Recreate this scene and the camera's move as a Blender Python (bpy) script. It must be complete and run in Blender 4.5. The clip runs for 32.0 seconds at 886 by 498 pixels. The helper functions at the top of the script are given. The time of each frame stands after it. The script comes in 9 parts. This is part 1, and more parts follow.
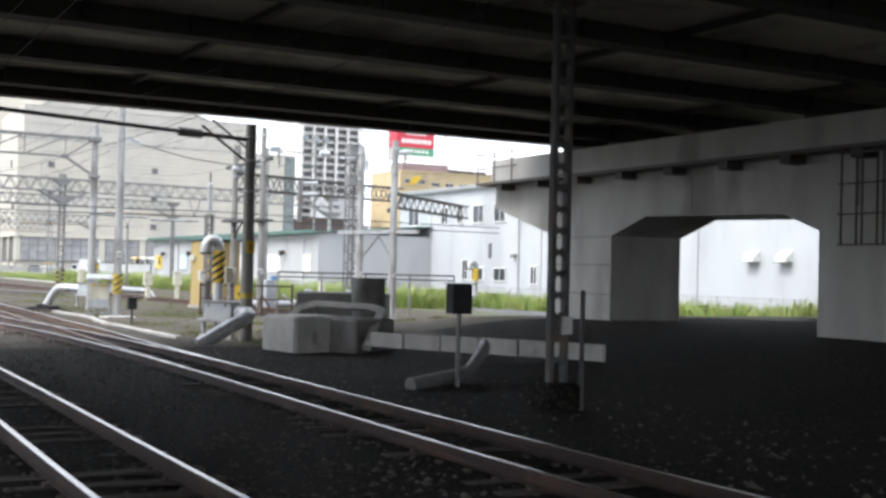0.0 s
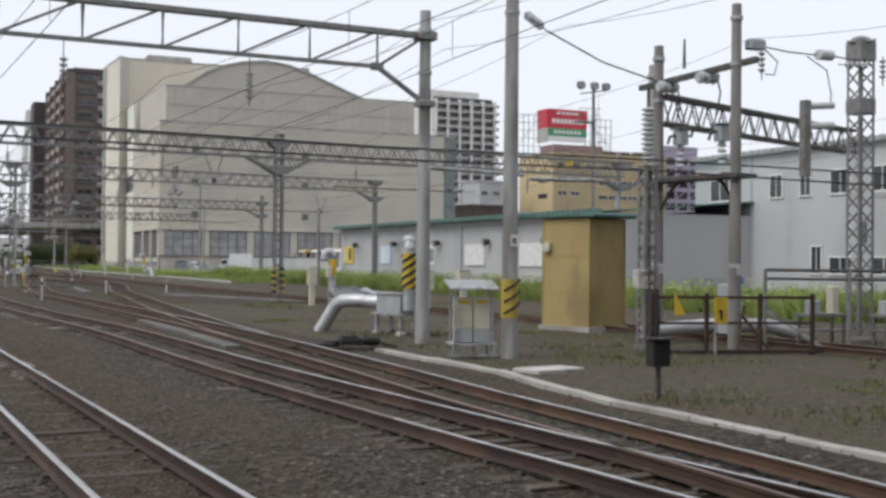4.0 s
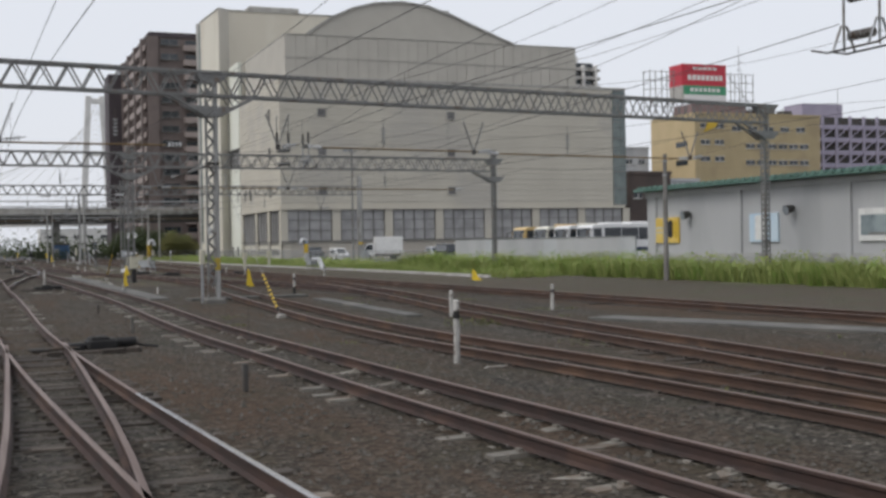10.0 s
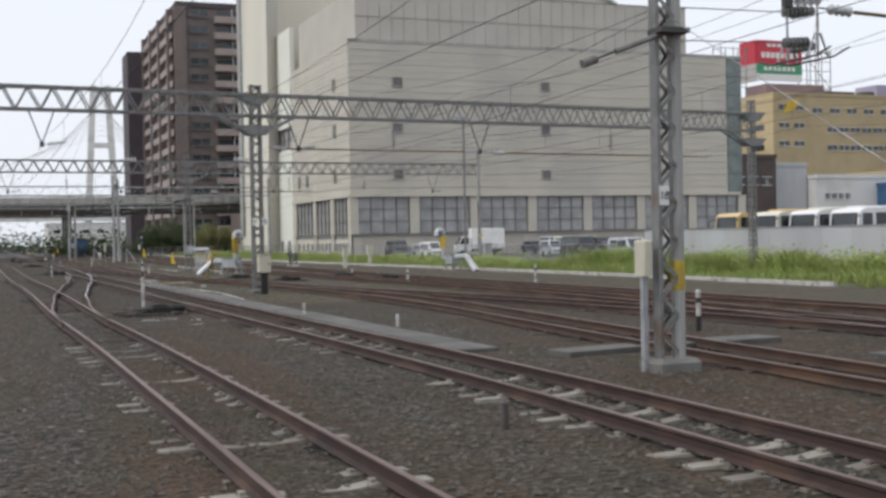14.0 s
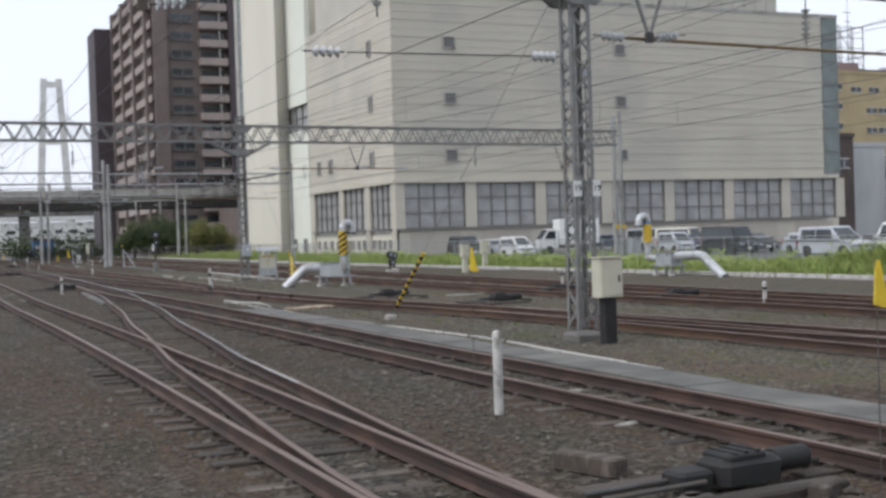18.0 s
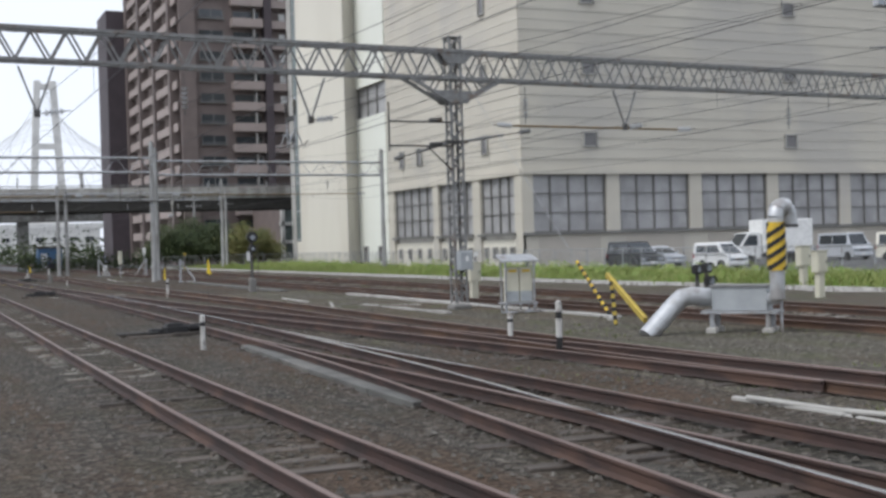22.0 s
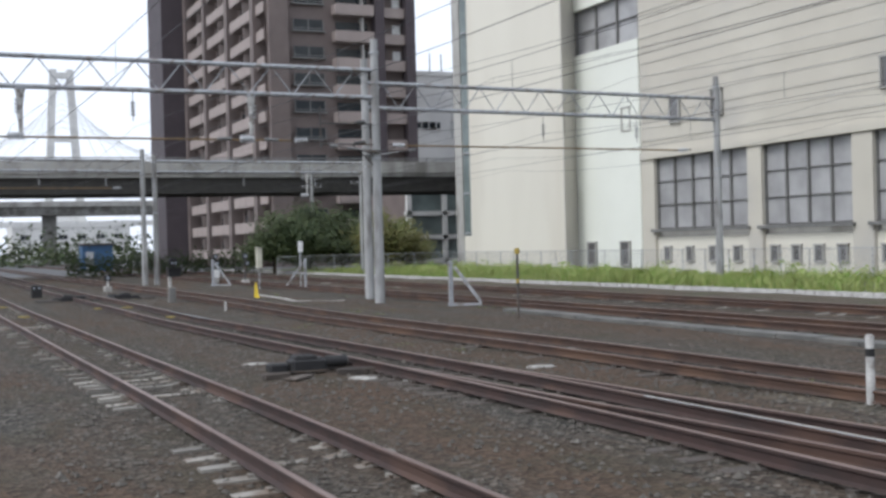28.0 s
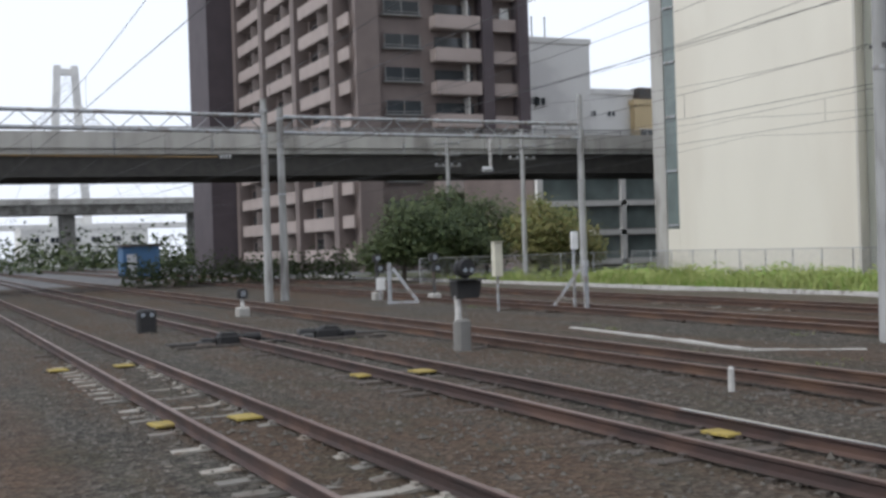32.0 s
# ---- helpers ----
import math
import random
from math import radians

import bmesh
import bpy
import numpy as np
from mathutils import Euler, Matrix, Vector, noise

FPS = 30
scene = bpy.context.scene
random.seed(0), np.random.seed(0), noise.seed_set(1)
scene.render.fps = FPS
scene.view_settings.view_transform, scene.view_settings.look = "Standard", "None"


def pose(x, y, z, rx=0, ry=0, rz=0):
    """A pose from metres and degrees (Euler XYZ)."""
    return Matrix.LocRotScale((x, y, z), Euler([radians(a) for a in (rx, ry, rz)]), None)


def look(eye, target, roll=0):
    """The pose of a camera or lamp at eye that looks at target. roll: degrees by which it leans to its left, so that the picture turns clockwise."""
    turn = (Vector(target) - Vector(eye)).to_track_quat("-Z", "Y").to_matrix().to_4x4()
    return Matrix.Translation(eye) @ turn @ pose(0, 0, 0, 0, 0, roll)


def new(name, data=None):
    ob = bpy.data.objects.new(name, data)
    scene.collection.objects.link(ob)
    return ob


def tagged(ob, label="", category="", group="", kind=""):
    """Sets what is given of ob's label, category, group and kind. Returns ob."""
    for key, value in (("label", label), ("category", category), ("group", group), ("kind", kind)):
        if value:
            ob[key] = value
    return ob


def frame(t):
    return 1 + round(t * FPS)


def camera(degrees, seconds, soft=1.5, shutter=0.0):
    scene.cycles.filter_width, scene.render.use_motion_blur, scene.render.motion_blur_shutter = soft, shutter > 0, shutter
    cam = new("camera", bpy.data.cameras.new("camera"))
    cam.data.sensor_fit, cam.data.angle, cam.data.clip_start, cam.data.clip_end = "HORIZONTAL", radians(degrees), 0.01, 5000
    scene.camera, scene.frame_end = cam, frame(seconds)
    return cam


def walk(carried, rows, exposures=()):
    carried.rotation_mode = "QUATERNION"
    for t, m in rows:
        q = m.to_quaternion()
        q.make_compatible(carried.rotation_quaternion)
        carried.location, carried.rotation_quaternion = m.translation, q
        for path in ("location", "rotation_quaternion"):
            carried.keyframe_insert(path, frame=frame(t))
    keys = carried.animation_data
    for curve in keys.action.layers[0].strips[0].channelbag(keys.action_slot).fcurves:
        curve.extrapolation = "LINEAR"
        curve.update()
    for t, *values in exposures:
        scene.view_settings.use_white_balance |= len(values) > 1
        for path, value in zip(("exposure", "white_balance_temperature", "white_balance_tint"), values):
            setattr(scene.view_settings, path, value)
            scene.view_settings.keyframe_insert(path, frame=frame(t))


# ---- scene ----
cam = camera(41.2, 32.0, soft=3.0)
PATH = [
    (0, (0.476, -1.068, 2.123), (1.454, 0.676, 2.164), 1.4),
    (0.5, (0.72, 2.288, 2.128), (1.68, 4.042, 2.172), 1.7),
    (1, (0.861, 5.841, 2.14), (1.807, 7.603, 2.172), 1.0),
    (1.5, (0.995, 9.469, 2.134), (1.925, 11.24, 2.164), 0.8),
    (2, (1.187, 12.941, 2.132), (2.091, 14.725, 2.162), 1.3),
    (2.5, (1.276, 16.337, 2.13), (2.156, 18.133, 2.163), 1.9),
    (3, (1.16, 19.54, 2.121), (2.022, 21.345, 2.143), 0.8),
    (4, (1.111, 26.473, 2.128), (1.923, 28.301, 2.149), 0.6),
    (4.5, (0.937, 29.878, 2.131), (1.73, 31.714, 2.154), 0.6),
    (6.5, (0.332, 43.636, 2.122), (1.068, 45.495, 2.125), -0.4),
    (7, (0.145, 47.244, 2.127), (0.877, 49.105, 2.12), -0.8),
    (7.5, (-0.125, 50.778, 2.132), (0.605, 52.64, 2.137), 0.0),
    (8, (-0.398, 54.263, 2.132), (0.33, 56.126, 2.134), -0.5),
    (8.5, (-0.604, 57.706, 2.13), (0.125, 59.568, 2.123), -0.9),
    (9, (-0.766, 61.264, 2.138), (-0.032, 63.124, 2.131), -0.8),
    (10, (-1.236, 67.954, 2.13), (-0.502, 69.814, 2.119), -1.0),
    (10.5, (-1.508, 71.287, 2.13), (-0.773, 73.147, 2.119), -0.9),
    (11, (-1.818, 74.773, 2.128), (-1.084, 76.634, 2.117), -0.9),
    (11.5, (-2.102, 78.473, 2.13), (-1.369, 80.334, 2.116), -0.9),
    (13, (-2.666, 89.349, 2.134), (-1.931, 91.209, 2.116), -1.0),
    (14, (-2.993, 96.251, 2.128), (-2.256, 98.11, 2.108), -1.1),
    (16.5, (-3.794, 113.685, 2.129), (-3.016, 115.527, 2.099), -2.0),
    (17, (-3.853, 117.137, 2.132), (-3.062, 118.973, 2.097), -2.2),
    (17.5, (-3.908, 120.573, 2.13), (-3.105, 122.405, 2.098), -1.9),
    (18, (-3.968, 123.952, 2.136), (-3.155, 125.779, 2.109), -1.8),
    (18.5, (-4.078, 127.27, 2.128), (-3.256, 129.093, 2.1), -1.7),
    (19, (-4.039, 130.727, 2.124), (-3.215, 132.55, 2.097), -1.7),
    (19.5, (-3.981, 134.263, 2.128), (-3.154, 136.083, 2.105), -1.7),
    (20, (-3.894, 137.822, 2.131), (-3.064, 139.642, 2.109), -2.2),
    (20.5, (-3.914, 141.261, 2.131), (-3.084, 143.081, 2.115), -2.0),
    (21, (-3.981, 144.686, 2.129), (-3.149, 146.505, 2.117), -1.8),
    (21.5, (-4.006, 148.132, 2.134), (-3.178, 149.953, 2.124), -1.7),
    (22, (-4.13, 151.637, 2.13), (-3.299, 153.456, 2.119), -1.7),
    (22.5, (-4.182, 155.219, 2.124), (-3.349, 157.037, 2.108), -1.6),
    (23, (-4.204, 158.593, 2.131), (-3.376, 160.414, 2.118), -1.4),
    (23.5, (-4.261, 162.003, 2.132), (-3.431, 163.823, 2.119), -1.4),
    (24, (-4.199, 165.498, 2.127), (-3.373, 167.319, 2.117), -1.5),
    (25, (-4.077, 172.737, 2.133), (-3.254, 174.56, 2.121), -1.5),
    (27.5, (-4.123, 190.252, 2.127), (-3.301, 192.075, 2.114), -1.7),
    (28, (-4.137, 193.769, 2.132), (-3.315, 195.592, 2.123), -1.5),
    (28.5, (-4.128, 197.139, 2.124), (-3.308, 198.964, 2.117), -1.4),
    (29, (-4.152, 200.536, 2.133), (-3.333, 202.361, 2.124), -1.4),
    (29.5, (-4.127, 203.894, 2.141), (-3.314, 205.721, 2.13), -1.7),
    (30, (-4.23, 207.208, 2.131), (-3.419, 209.036, 2.123), -1.6),
    (30.5, (-4.241, 210.641, 2.129), (-3.432, 212.47, 2.122), -1.5),
    (31, (-4.34, 214.087, 2.128), (-3.527, 215.914, 2.122), -1.4),
    (32, (-4.544, 220.909, 2.123), (-3.719, 222.731, 2.118), -1.8),
]
EXPOSURES = [(0, 1.5, 6250, 10), (0.6, 1.35, 6250, 10), (1.2, 1.05, 6250, 10), (1.7, 0.45, 6300, 10), (2.2, 0.15, 6350, 10), (4, 0.2, 6500, 10), (7, 0.22, 6500, 10), (9, -0.05, 6500, 10),
             (11, 0.02, 6500, 10), (14, 0.2, 6450, 10), (18, 0.3, 6250, 10), (23, 0.38, 6150, 10), (28, 0.48, 6050, 10), (32, 0.38, 6150, 10)]
walk(cam, [(t, look(eye, target, roll)) for t, eye, target, roll in PATH], EXPOSURES)

# ---- sky and sun: bright overcast ----
SUN_UP, SUN_TURN = radians(50), radians(262)
world = bpy.data.worlds.new("overcast_sky")
scene.world = world
world.use_nodes = True
wn = world.node_tree.nodes
wl = world.node_tree.links
wn.clear()
sky = wn.new("ShaderNodeTexSky")
sky.sky_type, sky.sun_disc = 'NISHITA', False
sky.sun_elevation, sky.sun_rotation = SUN_UP, SUN_TURN
sky.air_density, sky.dust_density, sky.ozone_density = 1.0, 5.0, 1.0
grey = wn.new("ShaderNodeMix")
grey.data_type = 'RGBA'
grey.inputs[0].default_value = 0.82
grey.inputs[7].default_value = (9.2, 9.5, 10.2, 1)
back = wn.new("ShaderNodeBackground")
back.inputs["Strength"].default_value = 0.098
wout = wn.new("ShaderNodeOutputWorld")
wl.new(sky.outputs[0], grey.inputs[6])
wl.new(grey.outputs[2], back.inputs["Color"])
wl.new(back.outputs[0], wout.inputs["Surface"])
sun = new("sun", bpy.data.lights.new("sun", 'SUN'))
sun.data.energy, sun.data.angle, sun.data.color = 1.25, radians(25), (1.0, 0.98, 0.95)
sun_way = Vector((-math.sin(SUN_TURN) * -1 * math.cos(SUN_UP), math.cos(SUN_TURN) * math.cos(SUN_UP), math.sin(SUN_UP)))
sun.matrix_world = look(sun_way * 100, (0, 0, 0))

# ---- materials ----
def material(name, base, second=None, scale=4.0, rough=0.85, metal=0.0, bump=0.15, bump_scale=40.0, spots=None, spot_scale=1.2,
             spot_from=0.52, per_piece=0.0, stretch=(1, 1, 1), fac=(0.35, 0.65)):
    """A surface with two scales of variation: broad patches of a second colour, fine grain and a stain colour."""
    m = bpy.data.materials.new(name)
    m.use_nodes = True
    n, l = m.node_tree.nodes, m.node_tree.links
    b = n["Principled BSDF"]
    b.inputs["Metallic"].default_value = metal
    b.inputs["Roughness"].default_value = rough
    tex = n.new("ShaderNodeTexCoord")
    mp = n.new("ShaderNodeMapping")
    mp.inputs["Scale"].default_value = stretch
    geo = n.new("ShaderNodeNewGeometry")
    l.new(geo.outputs["Position"], mp.inputs["Vector"])
    second = second or tuple(c * 0.75 for c in base)
    nz = n.new("ShaderNodeTexNoise")
    nz.inputs["Scale"].default_value, nz.inputs["Detail"].default_value = scale, 6
    l.new(mp.outputs[0], nz.inputs["Vector"])
    ramp = n.new("ShaderNodeValToRGB")
    ramp.color_ramp.elements[0].position, ramp.color_ramp.elements[1].position = fac
    ramp.color_ramp.elements[0].color, ramp.color_ramp.elements[1].color = (*base, 1), (*second, 1)
    l.new(nz.outputs["Fac"], ramp.inputs["Fac"])
    col = ramp.outputs["Color"]
    if spots:
        nz2 = n.new("ShaderNodeTexNoise")
        nz2.inputs["Scale"].default_value, nz2.inputs["Detail"].default_value = spot_scale, 8
        l.new(mp.outputs[0], nz2.inputs["Vector"])
        r2 = n.new("ShaderNodeValToRGB")
        r2.color_ramp.elements[0].position, r2.color_ramp.elements[1].position = spot_from, spot_from + 0.12
        l.new(nz2.outputs["Fac"], r2.inputs["Fac"])
        mx = n.new("ShaderNodeMix")
        mx.data_type = 'RGBA'
        mx.inputs[7].default_value = (*spots, 1)
        l.new(r2.outputs["Color"], mx.inputs[0])
        l.new(col, mx.inputs[6])
        col = mx.outputs[2]
    if per_piece:
        info = n.new("ShaderNodeObjectInfo")
        hsv = n.new("ShaderNodeHueSaturation")
        mr = n.new("ShaderNodeMapRange")
        mr.inputs["To Min"].default_value, mr.inputs["To Max"].default_value = 1 - per_piece, 1 + per_piece
        l.new(info.outputs["Random"], mr.inputs["Value"])
        l.new(mr.outputs[0], hsv.inputs["Value"])
        l.new(col, hsv.inputs["Color"])
        col = hsv.outputs["Color"]
    l.new(col, b.inputs["Base Color"])
    if bump:
        nb = n.new("ShaderNodeTexNoise")
        nb.inputs["Scale"].default_value, nb.inputs["Detail"].default_value = bump_scale, 4
        l.new(mp.outputs[0], nb.inputs["Vector"])
        bp = n.new("ShaderNodeBump")
        bp.inputs["Strength"].default_value, bp.inputs["Distance"].default_value = bump, 0.05
        l.new(nb.outputs["Fac"], bp.inputs["Height"])
        l.new(bp.outputs[0], b.inputs["Normal"])
    return m


def ballast_material(name, light, dark, rust, mud, rust_at=0.5):
    """Crushed stone: stones of mixed greys, pale chips, with rusty streaks along the lines and muddy patches."""
    m = bpy.data.materials.new(name)
    m.use_nodes = True
    n, l = m.node_tree.nodes, m.node_tree.links
    b = n["Principled BSDF"]
    b.inputs["Roughness"].default_value = 0.95
    geo = n.new("ShaderNodeNewGeometry")
    vor = n.new("ShaderNodeTexVoronoi")
    vor.inputs["Scale"].default_value = 17
    l.new(geo.outputs["Position"], vor.inputs["Vector"])
    sep = n.new("ShaderNodeSeparateColor")
    l.new(vor.outputs["Color"], sep.inputs[0])
    ramp = n.new("ShaderNodeValToRGB")
    ramp.color_ramp.elements[0].color, ramp.color_ramp.elements[1].color = (*dark, 1), (*light, 1)
    chip = ramp.color_ramp.elements.new(0.93)
    chip.color = (*(c * 0.8 for c in light), 1)
    ramp.color_ramp.elements[-1].color = (*(c * 1.65 for c in light), 1)
    l.new(sep.outputs[0], ramp.inputs["Fac"])
    col = ramp.outputs["Color"]
    for colour, scale, at, stretch, most in ((rust, 0.42, rust_at, (1, 0.16, 1), 0.85), (mud, 0.9, 0.55, (1, 0.5, 1), 0.75), (rust, 2.6, 0.6, (1, 0.6, 1), 0.5)):
        mp = n.new("ShaderNodeMapping")
        mp.inputs["Scale"].default_value = stretch
        l.new(geo.outputs["Position"], mp.inputs["Vector"])
        nz = n.new("ShaderNodeTexNoise")
        nz.inputs["Scale"].default_value, nz.inputs["Detail"].default_value = scale, 9
        nz.inputs["Roughness"].default_value = 0.65
        l.new(mp.outputs[0], nz.inputs["Vector"])
        r2 = n.new("ShaderNodeValToRGB")
        r2.color_ramp.elements[0].position, r2.color_ramp.elements[1].position = at - 0.06, at + 0.12
        r2.color_ramp.elements[1].color = (most, most, most, 1)
        l.new(nz.outputs["Fac"], r2.inputs["Fac"])
        mx = n.new("ShaderNodeMix")
        mx.data_type = 'RGBA'
        mx.inputs[7].default_value = (*colour, 1)
        l.new(r2.outputs["Color"], mx.inputs[0])
        l.new(col, mx.inputs[6])
        col = mx.outputs[2]
    grain = n.new("ShaderNodeMix")
    grain.data_type, grain.blend_type = 'RGBA', 'MULTIPLY'
    grain.inputs[0].default_value = 0.75
    gr = n.new("ShaderNodeValToRGB")
    gr.color_ramp.elements[0].color, gr.color_ramp.elements[1].color = (0.5, 0.5, 0.5, 1), (1.5, 1.5, 1.5, 1)
    l.new(sep.outputs[1], gr.inputs["Fac"])
    l.new(col, grain.inputs[6])
    l.new(gr.outputs["Color"], grain.inputs[7])
    l.new(grain.outputs[2], b.inputs["Base Color"])
    bp = n.new("ShaderNodeBump")
    bp.inputs["Strength"].default_value, bp.inputs["Distance"].default_value = 0.9, 0.04
    l.new(vor.outputs["Distance"], bp.inputs["Height"])
    l.new(bp.outputs[0], b.inputs["Normal"])
    return m


def matte(m, level=0.12):
    m.node_tree.nodes["Principled BSDF"].inputs["Specular IOR Level"].default_value = level
    return m


def glass_material(name, tint, rough=0.08, spec=0.6):
    m = material(name, tint, tuple(c * 0.7 for c in tint), scale=0.6, rough=rough, bump=0.02, bump_scale=1.5)
    m.node_tree.nodes["Principled BSDF"].inputs["Specular IOR Level"].default_value = spec
    return m


BALLAST = matte(ballast_material("ballast", (0.116, 0.106, 0.089), (0.016, 0.0145, 0.012), (0.070, 0.045, 0.029), (0.046, 0.042, 0.028), 0.48), 0.2)
EARTH = ballast_material("earth", (0.105, 0.088, 0.062), (0.030, 0.024, 0.016), (0.068, 0.050, 0.032), (0.046, 0.058, 0.020), 0.46)
# near-black gravel: the near bridge's shade is put into this colour
BRIDGE_SHADE_SOIL = matte(ballast_material("bridge_shade_soil", (0.034, 0.031, 0.026), (0.006, 0.0055, 0.005), (0.020, 0.014, 0.009), (0.012, 0.012, 0.009), 0.55))
YARD = matte(ballast_material("yard_gravel", (0.165, 0.150, 0.120), (0.032, 0.028, 0.021), (0.095, 0.070, 0.046), (0.070, 0.075, 0.036), 0.5), 0.2)
SOIL = material("under_grass", (0.06, 0.075, 0.028), (0.09, 0.085, 0.05), scale=0.6, bump=0.6, bump_scale=12, rough=0.97)
ASPHALT = material("asphalt", (0.09, 0.09, 0.09), (0.06, 0.06, 0.06), scale=1.5, bump=0.3, bump_scale=60, spots=(0.12, 0.12, 0.115), spot_scale=0.3)
CONCRETE = material("concrete", (0.40, 0.39, 0.36), (0.31, 0.30, 0.275), scale=0.9, bump=0.12, spots=(0.22, 0.21, 0.19), spot_scale=0.45, spot_from=0.56, stretch=(1, 1, 0.35))
CONCRETE_DARK = material("weathered_concrete", (0.20, 0.195, 0.18), (0.13, 0.125, 0.115), scale=1.3, bump=0.2, spots=(0.09, 0.085, 0.075), spot_scale=0.6)
CONCRETE_PALE = material("pale_concrete", (0.50, 0.49, 0.46), (0.38, 0.37, 0.34), scale=2.2, bump=0.15, spots=(0.25, 0.24, 0.21), spot_scale=1.4, spot_from=0.58)
POLE_GREY = material("spun_concrete", (0.36, 0.36, 0.35), (0.26, 0.26, 0.25), scale=3, bump=0.08, spots=(0.18, 0.17, 0.16), spot_scale=1.5, stretch=(1, 1, 0.25))
POLE_BROWN = material("stained_concrete_pole", (0.24, 0.23, 0.215), (0.17, 0.16, 0.15), scale=3, bump=0.08, stretch=(1, 1, 0.25))
RAIL_SIDE = material("rusty_rail", (0.048, 0.026, 0.021), (0.030, 0.019, 0.016), scale=6, bump=0.2, rough=0.8, spots=(0.075, 0.042, 0.030), spot_scale=2.5, stretch=(1, 0.3, 1))
RAIL_ORANGE = material("orange_rusty_rail", (0.066, 0.036, 0.024), (0.042, 0.025, 0.018), scale=5, bump=0.2, rough=0.85, spots=(0.095, 0.053, 0.032), spot_scale=1.6, stretch=(1, 0.3, 1))
RAIL_TOP = material("worn_rail_head", (0.62, 0.61, 0.60), (0.48, 0.46, 0.44), scale=3, rough=0.24, metal=1.0, bump=0.02, stretch=(4, 0.1, 1))
RAIL_DULL = material("dull_rail_head", (0.235, 0.175, 0.15), (0.15, 0.10, 0.082), scale=3, rough=0.5, metal=0.7, bump=0.05, stretch=(4, 0.1, 1))
SLEEPER_WOOD = material("old_timber_sleeper", (0.085, 0.068, 0.054), (0.05, 0.042, 0.036), scale=9, bump=0.5, stretch=(0.3, 3, 1), per_piece=0.45, spots=(0.15, 0.13, 0.11), spot_scale=2.0, spot_from=0.6)
SLEEPER_CONC = material("concrete_sleeper", (0.235, 0.222, 0.195), (0.18, 0.165, 0.14), scale=4, bump=0.2, per_piece=0.35, spots=(0.14, 0.11, 0.085), spot_scale=2.6, spot_from=0.5)
STEEL_GALV = material("galvanised_steel", (0.40, 0.41, 0.42), (0.30, 0.31, 0.32), scale=6, rough=0.55, metal=0.35, bump=0.05, spots=(0.24, 0.22, 0.20), spot_scale=3)
STEEL_DARK = material("dark_painted_steel", (0.085, 0.083, 0.08), (0.055, 0.053, 0.05), scale=5, rough=0.65, metal=0.2, bump=0.08, spots=(0.10, 0.075, 0.055), spot_scale=2)
STEEL_GREY = material("grey_painted_steel", (0.23, 0.23, 0.225), (0.17, 0.17, 0.165), scale=5, rough=0.6, metal=0.15, bump=0.06, spots=(0.16, 0.125, 0.10), spot_scale=2, spot_from=0.57)
GIRDER = material("bridge_girder_paint", (0.045, 0.042, 0.036), (0.03, 0.028, 0.025), scale=2, rough=0.7, bump=0.08)
SLAB = material("bridge_soffit", (0.78, 0.74, 0.60), (0.66, 0.63, 0.52), scale=0.6, bump=0.08, spots=(0.45, 0.43, 0.35), spot_scale=0.8)
CABLE = material("cable", (0.05, 0.05, 0.05), (0.035, 0.035, 0.035), scale=3, rough=0.6, bump=0)
CABLE_RUST = material("contact_wire_bar", (0.20, 0.125, 0.045), (0.13, 0.085, 0.035), scale=3, rough=0.6, bump=0)
PORCELAIN = material("porcelain", (0.52, 0.53, 0.53), (0.42, 0.43, 0.44), scale=8, rough=0.25, bump=0)
YELLOW = material("yellow_paint", (0.62, 0.42, 0.03), (0.5, 0.33, 0.03), scale=4, rough=0.6, bump=0.05)
YELLOW_FADED = material("faded_yellow_plate", (0.45, 0.34, 0.05), (0.34, 0.25, 0.05), scale=5, rough=0.8, bump=0.1)
BLACK = material("black_paint", (0.012, 0.012, 0.013), (0.02, 0.019, 0.018), scale=5, rough=0.75, bump=0.05)
WHITE = material("white_paint", (0.74, 0.74, 0.72), (0.62, 0.62, 0.6), scale=4, rough=0.5, bump=0.04)
WHITE_WORN = material("worn_white_paint", (0.55, 0.54, 0.51), (0.36, 0.35, 0.33), scale=6, rough=0.75, bump=0.1, spots=(0.17, 0.15, 0.13), spot_scale=5, spot_from=0.54)
CREAM = material("cream_cabinet_paint", (0.55, 0.53, 0.42), (0.47, 0.45, 0.36), scale=2, rough=0.55, bump=0.04, spots=(0.36, 0.33, 0.26), spot_scale=2, spot_from=0.62)
CABINET_GREY = material("grey_cabinet_paint", (0.36, 0.38, 0.39), (0.29, 0.31, 0.32), scale=2.5, rough=0.5, bump=0.04)
DUCT_METAL = material("lagging_sheet", (0.50, 0.51, 0.52), (0.42, 0.43, 0.44), scale=3, rough=0.42, metal=0.4, bump=0.06, spots=(0.33, 0.32, 0.31), spot_scale=2)
BLUE_CAP = material("blue_tape", (0.08, 0.22, 0.45), (0.07, 0.18, 0.38), scale=3, rough=0.6, bump=0)
RUBBER = material("rubber", (0.018, 0.018, 0.018), (0.025, 0.025, 0.025), scale=6, rough=0.8)
RED = material("red_paint", (0.52, 0.03, 0.055), (0.45, 0.03, 0.05), scale=1, rough=0.5, bump=0)
GLASS_DARK = glass_material("dark_glass", (0.035, 0.042, 0.048))
GLASS_PALE = glass_material("pale_glass", (0.30, 0.33, 0.36), rough=0.3)
GLASS_SMALL = glass_material("grey_glass", (0.15, 0.145, 0.14), rough=0.25)
GLASS_GREEN = glass_material("green_glass", (0.17, 0.205, 0.195), rough=0.2)


